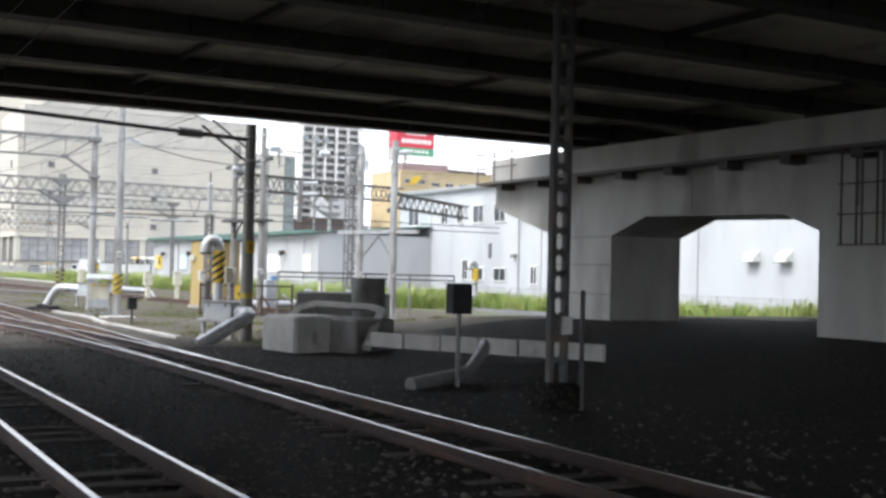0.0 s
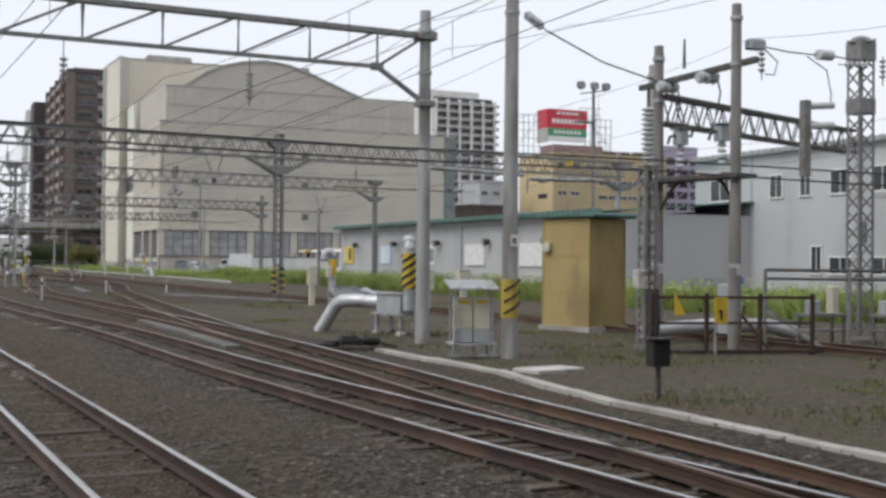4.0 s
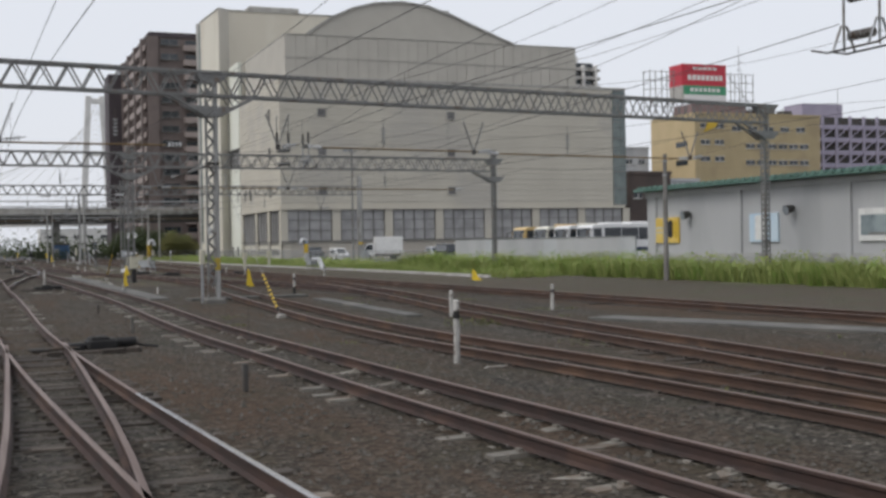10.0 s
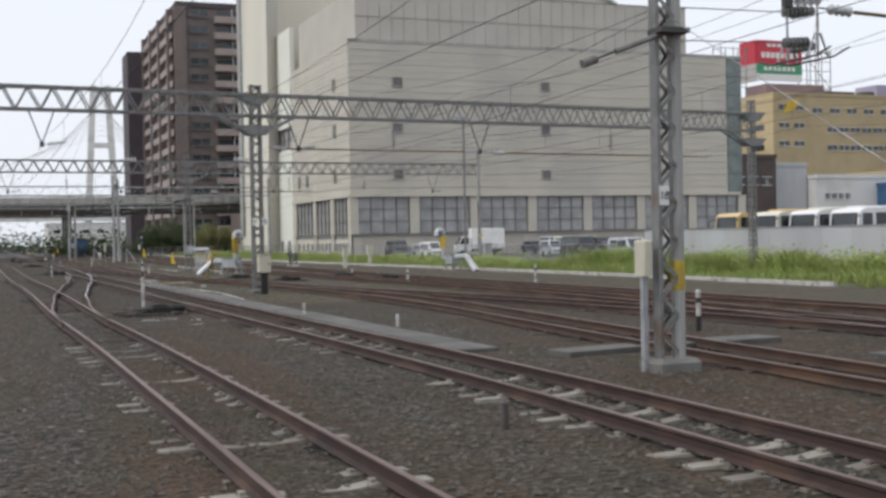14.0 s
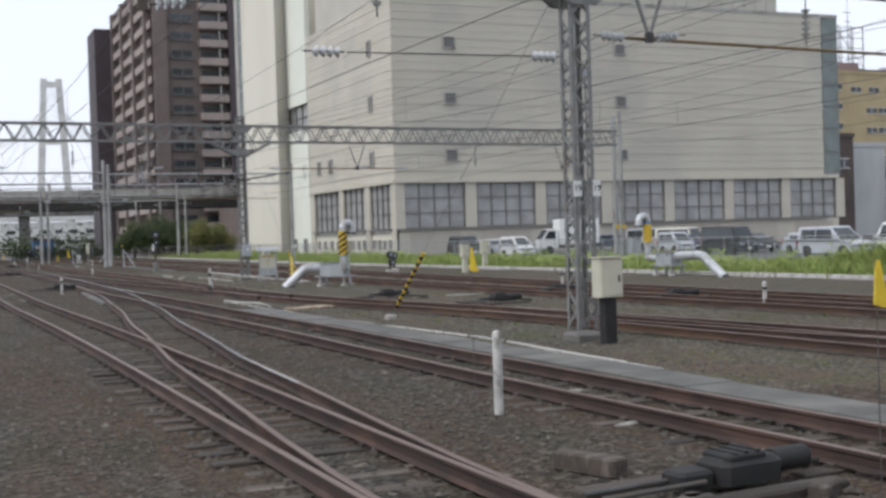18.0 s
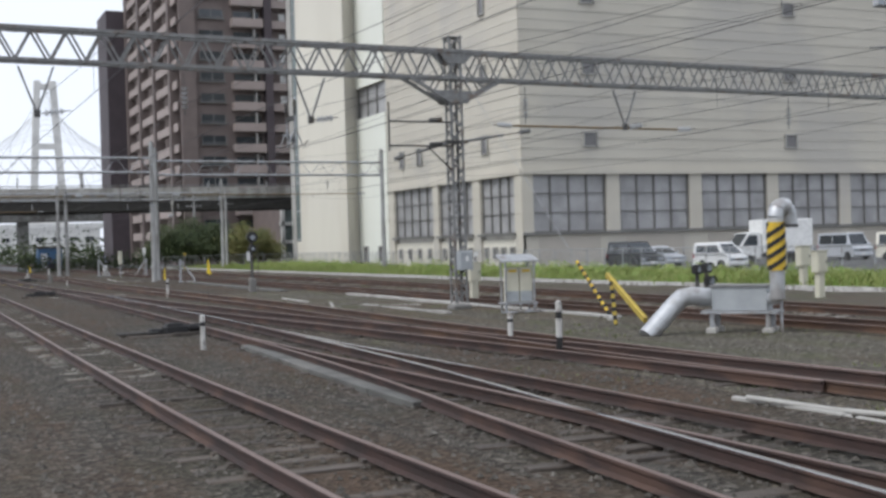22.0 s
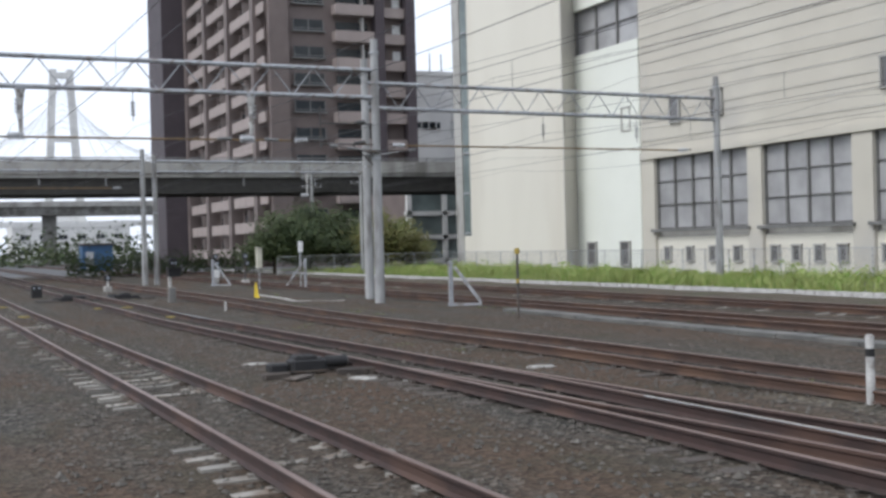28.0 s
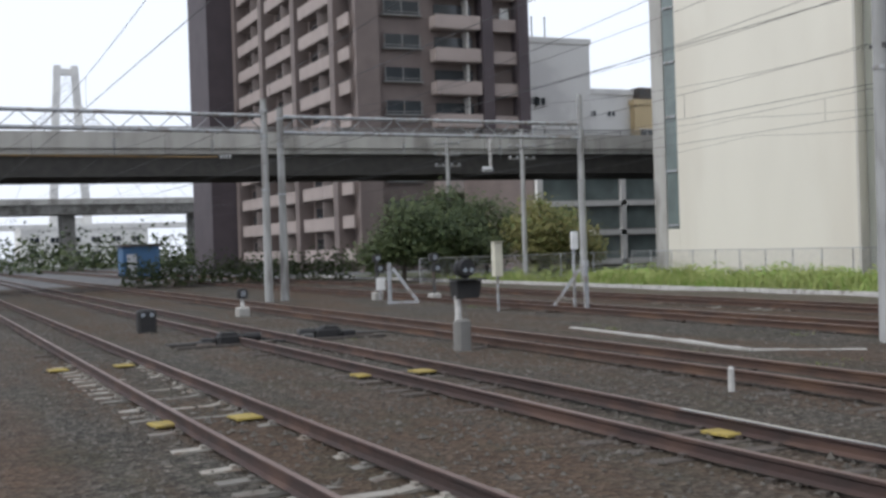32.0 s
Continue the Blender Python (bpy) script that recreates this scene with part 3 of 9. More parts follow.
def theatre():
    b = thing("theatre", (SX, FY, 0), "large beige ribbed theatre with arched roof and ivory end wall", "building")
    b.matrix_world = Matrix()
    P = lambda n, g, m, l="": part(n, g, m, b, l)
    P("core", Geo().box(((SX + EX) / 2 + 0.15, (FY + 283) / 2 + 0.15, 12.7), (EX - SX - 0.5, 283 - FY - 0.5, 25.4)), CONCRETE)
    # ribbed courses of the front and side, each a raised band
    for i in range(22):
        z0 = 7.5 + i * 0.82
        P("cladding_course", facade_panel(Geo(), 'x', FY, SX, 91.6, z0, z0 + 0.79, 0.05 if i % 2 else 0.03), CLAD)
        P("cladding_course", facade_panel(Geo(), 'y', SX, FY, 257.0, z0, z0 + 0.79, 0.05 if i % 2 else 0.03), CLAD)
        P("course_lip", facade_panel(Geo(), 'x', FY, SX - 0.05, 91.6, z0 + 0.74, z0 + 0.8, 0.075), CLAD_LIP)
        P("course_lip", facade_panel(Geo(), 'y', SX, FY, 257.0, z0 + 0.74, z0 + 0.8, 0.075), CLAD_LIP)
    # upper block with upright panel joints
    u = Geo().box((62.4, FY + 13.1, 28.7), (46.0, 26, 6.5))
    P("upper_block", u, CLAD_UP)
    for i in range(30):
        x = 39.4 + i * 46.0 / 30
        P("upper_panel", facade_panel(Geo(), 'x', FY, x + 0.04, x + 46 / 30 - 0.04, 25.5, 31.8, -0.02, 0.2), CLAD_UP)
    for z in (25.45, 28.6, 31.85):
        P("upper_rail", facade_panel(Geo(), 'x', FY, 39.3, 85.5, z, z + 0.08, 0.05), CONCRETE)
    # the arched roof
    arc = [(42.5, 31.9), (44.2, 33.1), (46.5, 34.6), (49.5, 36.0), (53, 36.9), (57, 37.3), (61, 36.9), (65, 35.7), (69, 34.1), (73, 32.6), (75, 31.9)]
    P("arched_roof", Geo().prism([(x, z) for x, z in arc], Matrix(((1, 0, 0, 0), (0, 0, 1, FY + 0.1), (0, 1, 0, 0), (0, 0, 0, 1))), 24), CLAD_UP)
    rib = Geo()
    for (x0, z0), (x1, z1) in zip(arc, arc[1:]):
        rib.bar((x0, FY + 0.05, z0), (x1, FY + 0.05, z1), 0.3, 0.35)
    P("roof_edge", rib, CONCRETE)
    P("roof_vent", Geo().chamfer((66, FY + 6, 36.5), (1.2, 1.2, 2.2), 0.1), CONCRETE)
    # ground-floor window band of the front
    P("plinth", facade_panel(Geo(), 'x', FY, SX, 93.6, 0, 2.5, 0.0), CLAD)
    P("band_head", facade_panel(Geo(), 'x', FY, SX - 0.05, 93.6, 7.1, 7.5, 0.25), CLAD)
    P("band_sill", facade_panel(Geo(), 'x', FY, SX - 0.05, 91.8, 2.5, 2.68, 0.3), MULLION)
    x = SX + 0.9
    while x < 90:
        bay = part("window_bay", facade_panel(Geo(), 'x', FY, x, x + 6.5, 2.7, 7.1, -0.3, 0.12), BLIND, b, "pale blinds behind bronze-framed glass")
        for k in range(5):
            part("mullion", Geo().box((x + k * 6.5 / 4, FY + 0.22, 4.9), (0.12, 0.16, 4.4)), MULLION, bay)
        for z in (2.75, 4.2, 5.65, 7.05):
            part("transom", Geo().box((x + 3.25, FY + 0.24, z), (6.5, 0.1, 0.07)), MULLION, bay)
        P("pier", facade_panel(Geo(), 'x', FY, x + 6.55, x + 7.75, 2.6, 7.1, 0.05), CLAD)
        P("garage_opening", facade_panel(Geo(), 'x', FY, x + 0.4, x + 5.9, 0.2, 2.25, 0.03, 0.2), TAUPE)
        x += 7.9
    P("corner_pier", facade_panel(Geo(), 'x', FY, SX, SX + 0.9, 2.5, 7.1, 0.05), CLAD)
    # window bays of the side
    for y0, y1 in ((231.3, 237.2), (238.6, 245.4), (246.6, 255.6)):
        bay = part("window_bay", facade_panel(Geo(), 'y', SX, y0, y1, 2.7, 7.1, -0.3, 0.12), BLIND, b, "pale blinds behind bronze-framed glass")
        k = 5 if y1 - y0 > 8 else 4
        for i in range(k + 1):
            part("mullion", Geo().box((SX + 0.22, y0 + (y1 - y0) * i / k, 4.9), (0.16, 0.12, 4.4)), MULLION, bay)
        for z in (2.75, 4.2, 5.65, 7.05):
            part("transom", Geo().box((SX + 0.24, (y0 + y1) / 2, z), (0.1, y1 - y0, 0.05)), MULLION, bay)
        P("sill", facade_panel(Geo(), 'y', SX, y0 - 0.2, y1 + 0.2, 2.5, 2.68, 0.3), MULLION)
        P("panel_below", facade_panel(Geo(), 'y', SX, y0, y1, 0, 2.2, -0.12, 0.2), IVORY)
        for i in range(4):
            small_window(b, 'y', SX + 0.18, y0 + (y1 - y0) * (i + 0.5) / 4, 1.15, 0.6, 0.85)
    for y0, y1 in ((230.1, 231.3), (237.2, 238.6), (245.4, 246.6), (255.6, 257.0)):
        P("pier", facade_panel(Geo(), 'y', SX, y0, y1, 0, 7.1, 0.08), CLAD)
    P("band_head", facade_panel(Geo(), 'y', SX, 230.1, 257.0, 7.1, 7.5, 0.2), CLAD)
    # ivory end: bay, recess, tall wall and glazed strip
    P("pale_bay", facade_panel(Geo(), 'y', SX, 257.0, 265.2, 0, 14.9, 0.15, 0.6), IVORY_PALE)
    P("pale_bay_upper", facade_panel(Geo(), 'y', SX, 257.0, 265.2, 18.0, 31.8, 0.15, 0.6), IVORY_PALE)
    w = part("corner_window", facade_panel(Geo(), 'y', SX, 257.1, 265.0, 14.9, 18.0, -0.25, 0.1), BLIND, b, "band of pale glass high on the wall")
    for i in range(4):
        part("mullion", Geo().box((SX + 0.15, 257.2 + i * 2.55, 16.45), (0.14, 0.14, 3.1)), MULLION, w)
    for z in (14.95, 16.45, 17.95):
        part("transom", Geo().box((SX + 0.15, 261.0, z), (0.1, 7.8, 0.08)), MULLION, w)
    # the end tower stands slightly askew to the side wall
    up = Matrix.Identity(4)
    P("end_tower", Geo().prism([(36.7, 263.8), (38.6, 265.1), (60.5, 265.1), (60.5, 281.0), (35.98, 277.2)], up, 41.6), IVORY)
    P("return_pier", Geo().prism([(36.66, 263.72), (38.6, 265.04), (38.6, 265.2), (36.68, 263.9)], up, 41.62), CLAD_UP, "grey return at the edge of the end wall")
    P("tower_coping", Geo().prism([(36.6, 263.7), (38.6, 265.0), (60.6, 265.0), (60.6, 281.1), (35.88, 277.3)], pose(0, 0, 41.6), 0.25), CONCRETE)
    strip = part("glazed_strip", Geo().prism([(36.02, 277.24), (37.7, 277.5), (37.5, 278.4), (35.82, 278.1)], pose(0, 0, 2.7), 38.6), GLASS_GREEN, b, "green glass strip with thin rails")
    for i in range(13):
        part("glazing_bar", Geo().bar((35.98, 277.26, 2.9 + i * 3.15), (35.8, 278.08, 2.9 + i * 3.15), 0.12, 0.12), STEEL_GALV, strip)
    P("strip_foot", Geo().prism([(36.0, 277.24), (37.7, 277.5), (37.5, 278.4), (35.8, 278.1)], up, 2.7), IVORY)
    P("end_pier", Geo().prism([(35.76, 278.12), (37.5, 278.42), (37.35, 279.3), (35.55, 279.0)], up, 41.7), CONCRETE)
    P("tower_plant_room", Geo().chamfer((SX + 9, 274, 42.6), (9, 9, 2.0), 0.2), CONCRETE)
    for y in (258.8, 262.9):
        small_window(b, 'y', SX - 0.12, y, 1.2, 1.0, 1.5)
    for y, z in ((236.0, 9.8), (236.0, 15.4), (236.0, 21.0), (253.2, 9.9), (249.1, 9.9), (258.5, 9.9)):
        small_window(b, 'y', SX, y, z, 0.95, 1.5)
    for x in (44.5, 64.3):
        for z in (9.8, 15.4, 20.9):
            small_window(b, 'x', FY, x, z, 1.2, 1.1)
    # green glass corner at the far end of the front
    gl = part("glass_corner", facade_panel(Geo(), 'x', FY, 91.7, 94.0, 7.5, 25.9, 0.02, 0.5), GLASS_GREEN, b, "dark green glass corner strip")
    for i in range(8):
        part("glazing_bar", Geo().box((92.85, FY - 0.03, 7.6 + i * 2.6), (2.3, 0.1, 0.1)), MULLION, gl)
    P("parapet", facade_panel(Geo(), 'x', FY, SX - 0.05, 94.0, 25.55, 25.9, 0.1, 0.5), CONCRETE)
    return b


theatre()


# ---- apartment tower ----
BRICK_TILE = material("brown_tile_wall", (0.17, 0.135, 0.122), (0.138, 0.11, 0.10), scale=0.5, rough=0.7, bump=0.08, bump_scale=20)
BALCONY_TILE = material("rose_brown_balcony_wall", (0.335, 0.28, 0.255), (0.29, 0.243, 0.222), scale=0.5, rough=0.75, bump=0.05)
DARK_TILE = material("dark_brown_tile_pier", (0.07, 0.055, 0.06), (0.055, 0.043, 0.048), scale=0.5, rough=0.7)


def apartment():
    x0, x1, y0, y1, top, fl = 33.2, 49.4, 321.0, 368.0, 46.5, 3.05
    b = thing("apartment_tower", (0, 0, 0), "tall brown tiled apartment block with rows of rose-brown balconies", "building")
    P = lambda n, g, m, l="": part(n, g, m, b, l)
    P("wall", Geo().box(((x0 + x1) / 2, (y0 + y1) / 2, top / 2), (x1 - x0, y1 - y0, top)), BRICK_TILE)
    P("roof_parapet", Geo().box(((x0 + x1) / 2, (y0 + y1) / 2, top + 0.5), (x1 - x0 + 0.6, y1 - y0 + 0.6, 1.0)), DARK_TILE)
    P("roof_house", Geo().box((40, 340, top + 2.2), (8, 10, 2.6)), BRICK_TILE)
    P("rear_wing", Geo().box((x0 - 2.1, y1 - 2, 22.0), (4.8, 10, 44.0)), DARK_TILE)
    for x in (45.4, 49.2):
        P("dark_pier", Geo().box((x, y0 - 0.7, top / 2 + 1.0), (1.1, 1.6, top + 2.0)), DARK_TILE)
    for y in (324.6, 336.5, 348.5, 360.0):
        P("side_pier", Geo().box((x0 - 0.75, y, top / 2), (1.6, 1.3, top)), BRICK_TILE)
    P("corner_pier", Geo().box((x0 + 0.4, y0 - 0.35, top / 2), (2.2, 0.8, top)), BRICK_TILE)
    for k in range(15):
        z = 1.0 + k * fl
        # gable: window, wide balcony, open stair landing
        w = P("window", Geo().box((37.2, y0 - 0.1, z + 1.75), (3.4, 0.3, 1.25)), GLASS_DARK, "dark apartment window")
        fr = Geo()
        for s in (-1.75, 0, 1.75):
            fr.box((37.2 + s, y0 - 0.28, z + 1.75), (0.09, 0.1, 1.3))
        fr.box((37.2, y0 - 0.3, z + 1.05), (3.9, 0.45, 0.14)).box((37.2, y0 - 0.45, z + 1.35), (3.6, 0.06, 0.06))
        part("frame", fr, STEEL_GREY, w)
        bal = P("balcony", Geo().box((42.4, y0 - 1.35, z + 0.55), (4.6, 0.16, 1.15)).box((42.4, y0 - 0.7, z - 0.05), (4.6, 1.4, 0.18)).box((40.1, y0 - 0.7, z + 0.5), (0.12, 1.4, 1.1)), BALCONY_TILE)
        part("balcony_door", Geo().box((42.4, y0 - 0.1, z + 1.2), (3.8, 0.3, 2.1)), GLASS_DARK, bal, "dark balcony doors")
        part("screen", Geo().box((43.4, y0 - 0.7, z + 1.6), (0.1, 1.3, 2.2)), WHITE_WORN, bal)
        lan = P("stair_landing", Geo().box((47.3, y0 - 0.9, z + 0.5), (2.8, 0.14, 1.1)).box((47.3, y0 - 0.5, z - 0.05), (2.8, 1.0, 0.16)), BALCONY_TILE)
        if k > 6:
            # solid white box: daylight behind the landing painted as colour
            part("opening", Geo().box((47.9, y0 - 0.05, z + 1.7), (0.9, 0.2, 1.1)), WHITE, lan, "white panel in place of daylight through the stair opening")
        # long side: four bays of balconies
        for y in (330.4, 342.4, 354.2):
            bal = P("balcony", Geo().box((x0 - 1.25, y, z + 0.55), (0.16, 9.6, 1.15)).box((x0 - 0.65, y, z - 0.05), (1.3, 9.6, 0.18)), BALCONY_TILE)
            part("balcony_door", Geo().box((x0 - 0.06, y, z + 1.2), (0.2, 8.4, 2.0)), GLASS_DARK, bal, "dark balcony doors")
            part("partition", Geo().box((x0 - 0.65, y - 1.2, z + 1.4), (1.2, 0.1, 2.5)), BALCONY_TILE, bal)
        bal = P("balcony", Geo().box((x0 - 1.1, 322.4, z + 0.55), (0.16, 3.0, 1.15)), BALCONY_TILE)
    return b


apartment()


# ---- overpass beyond the yard ----
def road_bridge_far():
    b = thing("road_overpass", (0, 0, 0), "long concrete road overpass on dark girders with a grey parapet", "bridge")
    a, c = Vector((-60, 297, 0)), Vector((120, 289, 0))
    d = (c - a).normalized()
    ang = math.atan2(d.y, d.x)
    mid = (a + c) / 2
    L = (c - a).length
    part("deck", Geo().box((mid.x, mid.y + 4, 8.55), (L, 8.4, 0.5), ang), CONCRETE, b)
    part("parapet", Geo().box((mid.x, mid.y - 0.25, 9.15), (L, 0.28, 1.0), ang), CONCRETE, b)
    part("parapet_rail", Geo().box((mid.x, mid.y - 0.25, 9.95), (L, 0.08, 0.08), ang).box((mid.x, mid.y - 0.25, 9.78), (L, 0.06, 0.06), ang), STEEL_GREY, b)
    for k, o in enumerate((0.4, 2.6, 4.8, 7.0)):
        part("girder", Geo().box((mid.x, mid.y + o, 7.65), (L, 0.45, 1.4), ang), GIRDER, b)
    for s in (-80, -58, -36, 30, 52, 74):
        p = mid + d * s
        part("pier", Geo().box((p.x, p.y + 3.8, 3.4), (1.6, 7.4, 7.0), ang), CONCRETE_DARK, b)
    posts = Geo()
    for i in range(int(L / 3)):
        p = a + d * (i * 3)
        posts.box((p.x, p.y - 0.25, 9.8), (0.08, 0.08, 0.4), ang)
    tagged(part("rail_posts", posts, STEEL_GREY, b), kind="stuff")


road_bridge_far()

# ---- masts and gantries ----
def lattice_mast(parent, x, y, h, w=0.42, mat=None, turn=0.0, name="mast"):
    mat = mat or STEEL_GREY
    m = pose(x, y, 0, 0, 0, turn)
    foot = part(name, Geo().chamfer((x, y, 0.02), (w + 0.2, w + 0.2, 0.26), 0.05), CONCRETE_DARK, parent, "concrete footing with a lattice steel mast")
    for sx in (-1, 1):
        for sy in (-1, 1):
            g = Geo()
            g.box((sx * w / 2, sy * (w / 2 - 0.035), h / 2 + 0.2), (0.012, 0.08, h), m=m).box((sx * (w / 2 - 0.035), sy * w / 2, h / 2 + 0.2), (0.08, 0.012, h), m=m)
            part("leg", g, mat, foot)
    n = int(h / (w * 0.85))
    dz = h / n
    pieces = [Geo().bar((-w / 2, 0, 0), (w / 2, 0, dz), 0.012, 0.055).mesh("lacing_bar"), Geo().bar((w / 2, 0, 0), (-w / 2, 0, dz), 0.012, 0.055).mesh("lacing_bar")]
    for me in pieces:
        me.materials.append(mat)
    joined = Geo()
    for face in range(4):
        for i in range(n):
            o = w / 2 + 0.004
            at = m @ pose(0, 0, 0, 0, 0, face * 90) @ pose(0, -o, 0.25 + i * dz)
            if x < 0 or y > 200:
                joined.add([at @ v.co for v in pieces[i % 2].vertices], [tuple(p.vertices) for p in pieces[i % 2].polygons])
            else:
                ob = new("lacing_bar", pieces[i % 2])
                ob.parent = foot
                ob.matrix_local = at
    if joined.v:
        tagged(part("lacing", joined, mat, foot), kind="stuff")
    part("cap_plate", Geo().box((0, 0, h + 0.2), (w + 0.06, w + 0.06, 0.03), m=m), mat, foot)
    return foot


def round_pole(parent, x, y, h, r=0.19, mat=None, name="pole", lean=0.0):
    g = Geo().tube((x, y, -0.1), (x + lean, y, h), r, r * 0.72, 16)
    p = part(name, g, mat or POLE_GREY, parent, smooth=True)
    for z in (h - 0.5, h - 1.6, h * 0.55):
        part("band", Geo().tube((x + lean * z / h, y, z - 0.04), (x + lean * z / h, y, z + 0.04), r * 0.93, r * 0.93, 16), STEEL_GALV, p)
    return p


def truss_beam(parent, a, b, depth=0.85, wide=0.5, mat=None, bay=0.9, haunches=()):
    """A lattice girder from a to b (bottom chord), with haunches that drop to the masts."""
    mat = mat or STEEL_GREY
    a, b = Vector(a), Vector(b)
    d = (b - a).normalized()
    s = Vector((-d.y, d.x, 0)).normalized() * wide / 2
    up = Vector((0, 0, depth))
    L = (b - a).length
    beam = part("beam", Geo().bar(a + s, b + s, 0.09, 0.09), mat, parent, "lattice girder")
    part("bottom_chord", Geo().bar(a - s, b - s, 0.09, 0.09), mat, beam)
    part("top_chord", Geo().bar(a + s + up, b + s + up, 0.1, 0.1), mat, beam)
    part("top_chord", Geo().bar(a - s + up, b - s + up, 0.1, 0.1), mat, beam)
    n = int(L / bay)
    half = L / n / 2
    pieces = [Geo().bar((0, 0, 0), (half, 0, depth), 0.015, 0.06).mesh("web_member"), Geo().bar((0, 0, depth), (half, 0, 0), 0.015, 0.06).mesh("web_member")]
    for me in pieces:
        me.materials.append(mat)
    turn = math.degrees(math.atan2(d.y, d.x))
    for side in (-1, 1):
        for i in range(2 * n):
            p = a + d * (half * i) + s * side
            ob = new("web_member", pieces[i % 2])
            ob.parent = beam
            ob.matrix_local = pose(p.x, p.y, p.z, 0, 0, turn)
    g = Geo()
    for i in range(n + 1):
        p = a + d * (L * i / n)
        g.bar(p - s, p + s, 0.05, 0.02).bar(p - s + up, p + s + up, 0.05, 0.02)
    tagged(part("ties", g, mat, beam), kind="stuff")
    for at, drop, run in haunches:
        c = a + d * at
        for k in (-1, 1):
            e = c + d * (run * k)
            if not -0.2 < at + run * k < L + 0.2:
                continue
            g = Geo()
            for side in (-1, 1):
                g.bar(e + s * side, c + d * (0.25 * k) + s * side - Vector((0, 0, drop)), 0.09, 0.09)
                for f in (0.3, 0.6):
                    q = e.lerp(c + d * (0.25 * k) - Vector((0, 0, drop)), f) + s * side
                    g.bar(q, Vector((q.x, q.y, a.z)) + d * (-0.3 * k), 0.015, 0.05)
            part("haunch", g, mat, beam)
        for side in (-1, 1):
            o = s * side * 1.05
            gm = lambda z: Matrix(((d.x, 0, s.x / s.length, (c + o).x), (d.y, 0, s.y / s.length, (c + o).y), (0, 1, 0, z), (0, 0, 0, 1)))
            part("gusset_plate", Geo().prism([(-0.8, 0), (0.8, 0), (0.35, -0.4), (-0.35, -0.4)], gm(c.z - drop + 0.35), 0.015), mat, beam)
            part("gusset_plate", Geo().prism([(-0.75, 0), (0.75, 0), (0.3, -0.45), (-0.3, -0.45)], gm(c.z + depth + 0.06), 0.015), mat, beam)
    return beam


def insulator_string(parent, p, n=4, way=(0, 0, -1), r=0.12, gap=0.15, mat=None):
    """Porcelain discs on a rod."""
    p, w = Vector(p), Vector(way).normalized()
    rod = part("insulator_rod", Geo().tube(p, p + w * (gap * n + 0.25), 0.015, n=6), STEEL_DARK, parent)
    for i in range(n):
        c = p + w * (0.15 + i * gap)
        part("insulator_disc", Geo().tube(c - w * 0.03, c + w * 0.045, r, r * 0.45, 12), mat or PORCELAIN, rod, smooth=True)
    return rod


def gantry(label, masts, z, x0, x1, ycurve, haunch=True, depth=0.85):
    """masts: (x, y, height, kind)."""
    (ax, ay), (bx, by) = ycurve
    fy = lambda x: ay + (by - ay) * (x - ax) / (bx - ax)
    g = thing("catenary_gantry", (0, 0, 0), label, "gantry", group="overhead line gantries")
    hs = []
    L = math.hypot(x1 - x0, fy(x1) - fy(x0))
    for x, y, h, kind in masts:
        if kind == 'lattice':
            lattice_mast(g, x, y, h)
        elif kind == 'slim':
            ch = part("mast", Geo().box((x - 0.2, y, h / 2), (0.06, 0.2, h + 0.2)), STEEL_GREY, g, "grey laced steel mast with a broad pale leg")
            part("broad_leg", Geo().chamfer((x + 0.15, y, h / 2), (0.18, 0.22, h + 0.2), 0.05), POLE_GREY, ch)
            n = int(h / 0.3)
            for i in range(n):
                z = 0.3 + i * (h - 0.5) / n
                dz = (h - 0.5) / n
                u, v = (-0.18, 0.08) if i % 2 else (0.08, -0.18)
                for yy in (-0.1, 0.1):
                    part("lacing_bar", Geo().bar((x + u, y + yy, z), (x + v, y + yy, z + dz), 0.012, 0.06), STEEL_GREY, ch)
            part("footing", Geo().chamfer((x, y, 0.06), (0.8, 0.6, 0.3), 0.06), CONCRETE_DARK, ch)
            part("yellow_band", Geo().chamfer((x + 0.15, y, 1.5), (0.19, 0.23, 0.5), 0.05), YELLOW_FADED, ch)
            part("switch_box", Geo().chamfer((x - 0.42, y + 0.05, 1.75), (0.16, 0.3, 0.55), 0.02), CREAM, ch)
            part("box_post", Geo().box((x - 0.42, y + 0.05, 0.75), (0.08, 0.1, 1.5)), STEEL_GALV, ch)
        elif kind == 'thin':
            lattice_mast(g, x, y, h, 0.3)
        else:
            round_pole(g, x, y, h)
        hs.append(((x - x0) / (x1 - x0) * L, 0.75, 1.7))
    truss_beam(g, (x0, fy(x0), z), (x1, fy(x1), z), depth, haunches=hs if haunch else ())
    return g


G1 = gantry("grey lattice gantry on a striped lattice mast over the tracks", [(17.3, 83.0, 8.1, 'lattice'), (-7.5, 80.5, 8.1, 'lattice'), (38.6, 85.6, 8.6, 'pole')], 7.15, -7.5, 38.6, ((17.3, 83.0), (38.6, 85.2)))
G2 = gantry("grey lattice gantry with a slim mast between the tracks", [(6.9, 111.8, 8.2, 'slim'), (-9.5, 109.6, 8.2, 'lattice'), (34.8, 116.0, 8.2, 'thin')], 7.2, -9.5, 34.8, ((6.9, 111.8), (34.8, 116.0)))
G3 = gantry("grey lattice gantry with number plates on its mast", [(7.68, 143.6, 8.2, 'lattice'), (-10.5, 141.8, 8.2, 'lattice'), (33.5, 145.8, 8.5, 'thin')], 7.2, -10.5, 33.5, ((7.55, 143.6), (33.5, 145.8)))
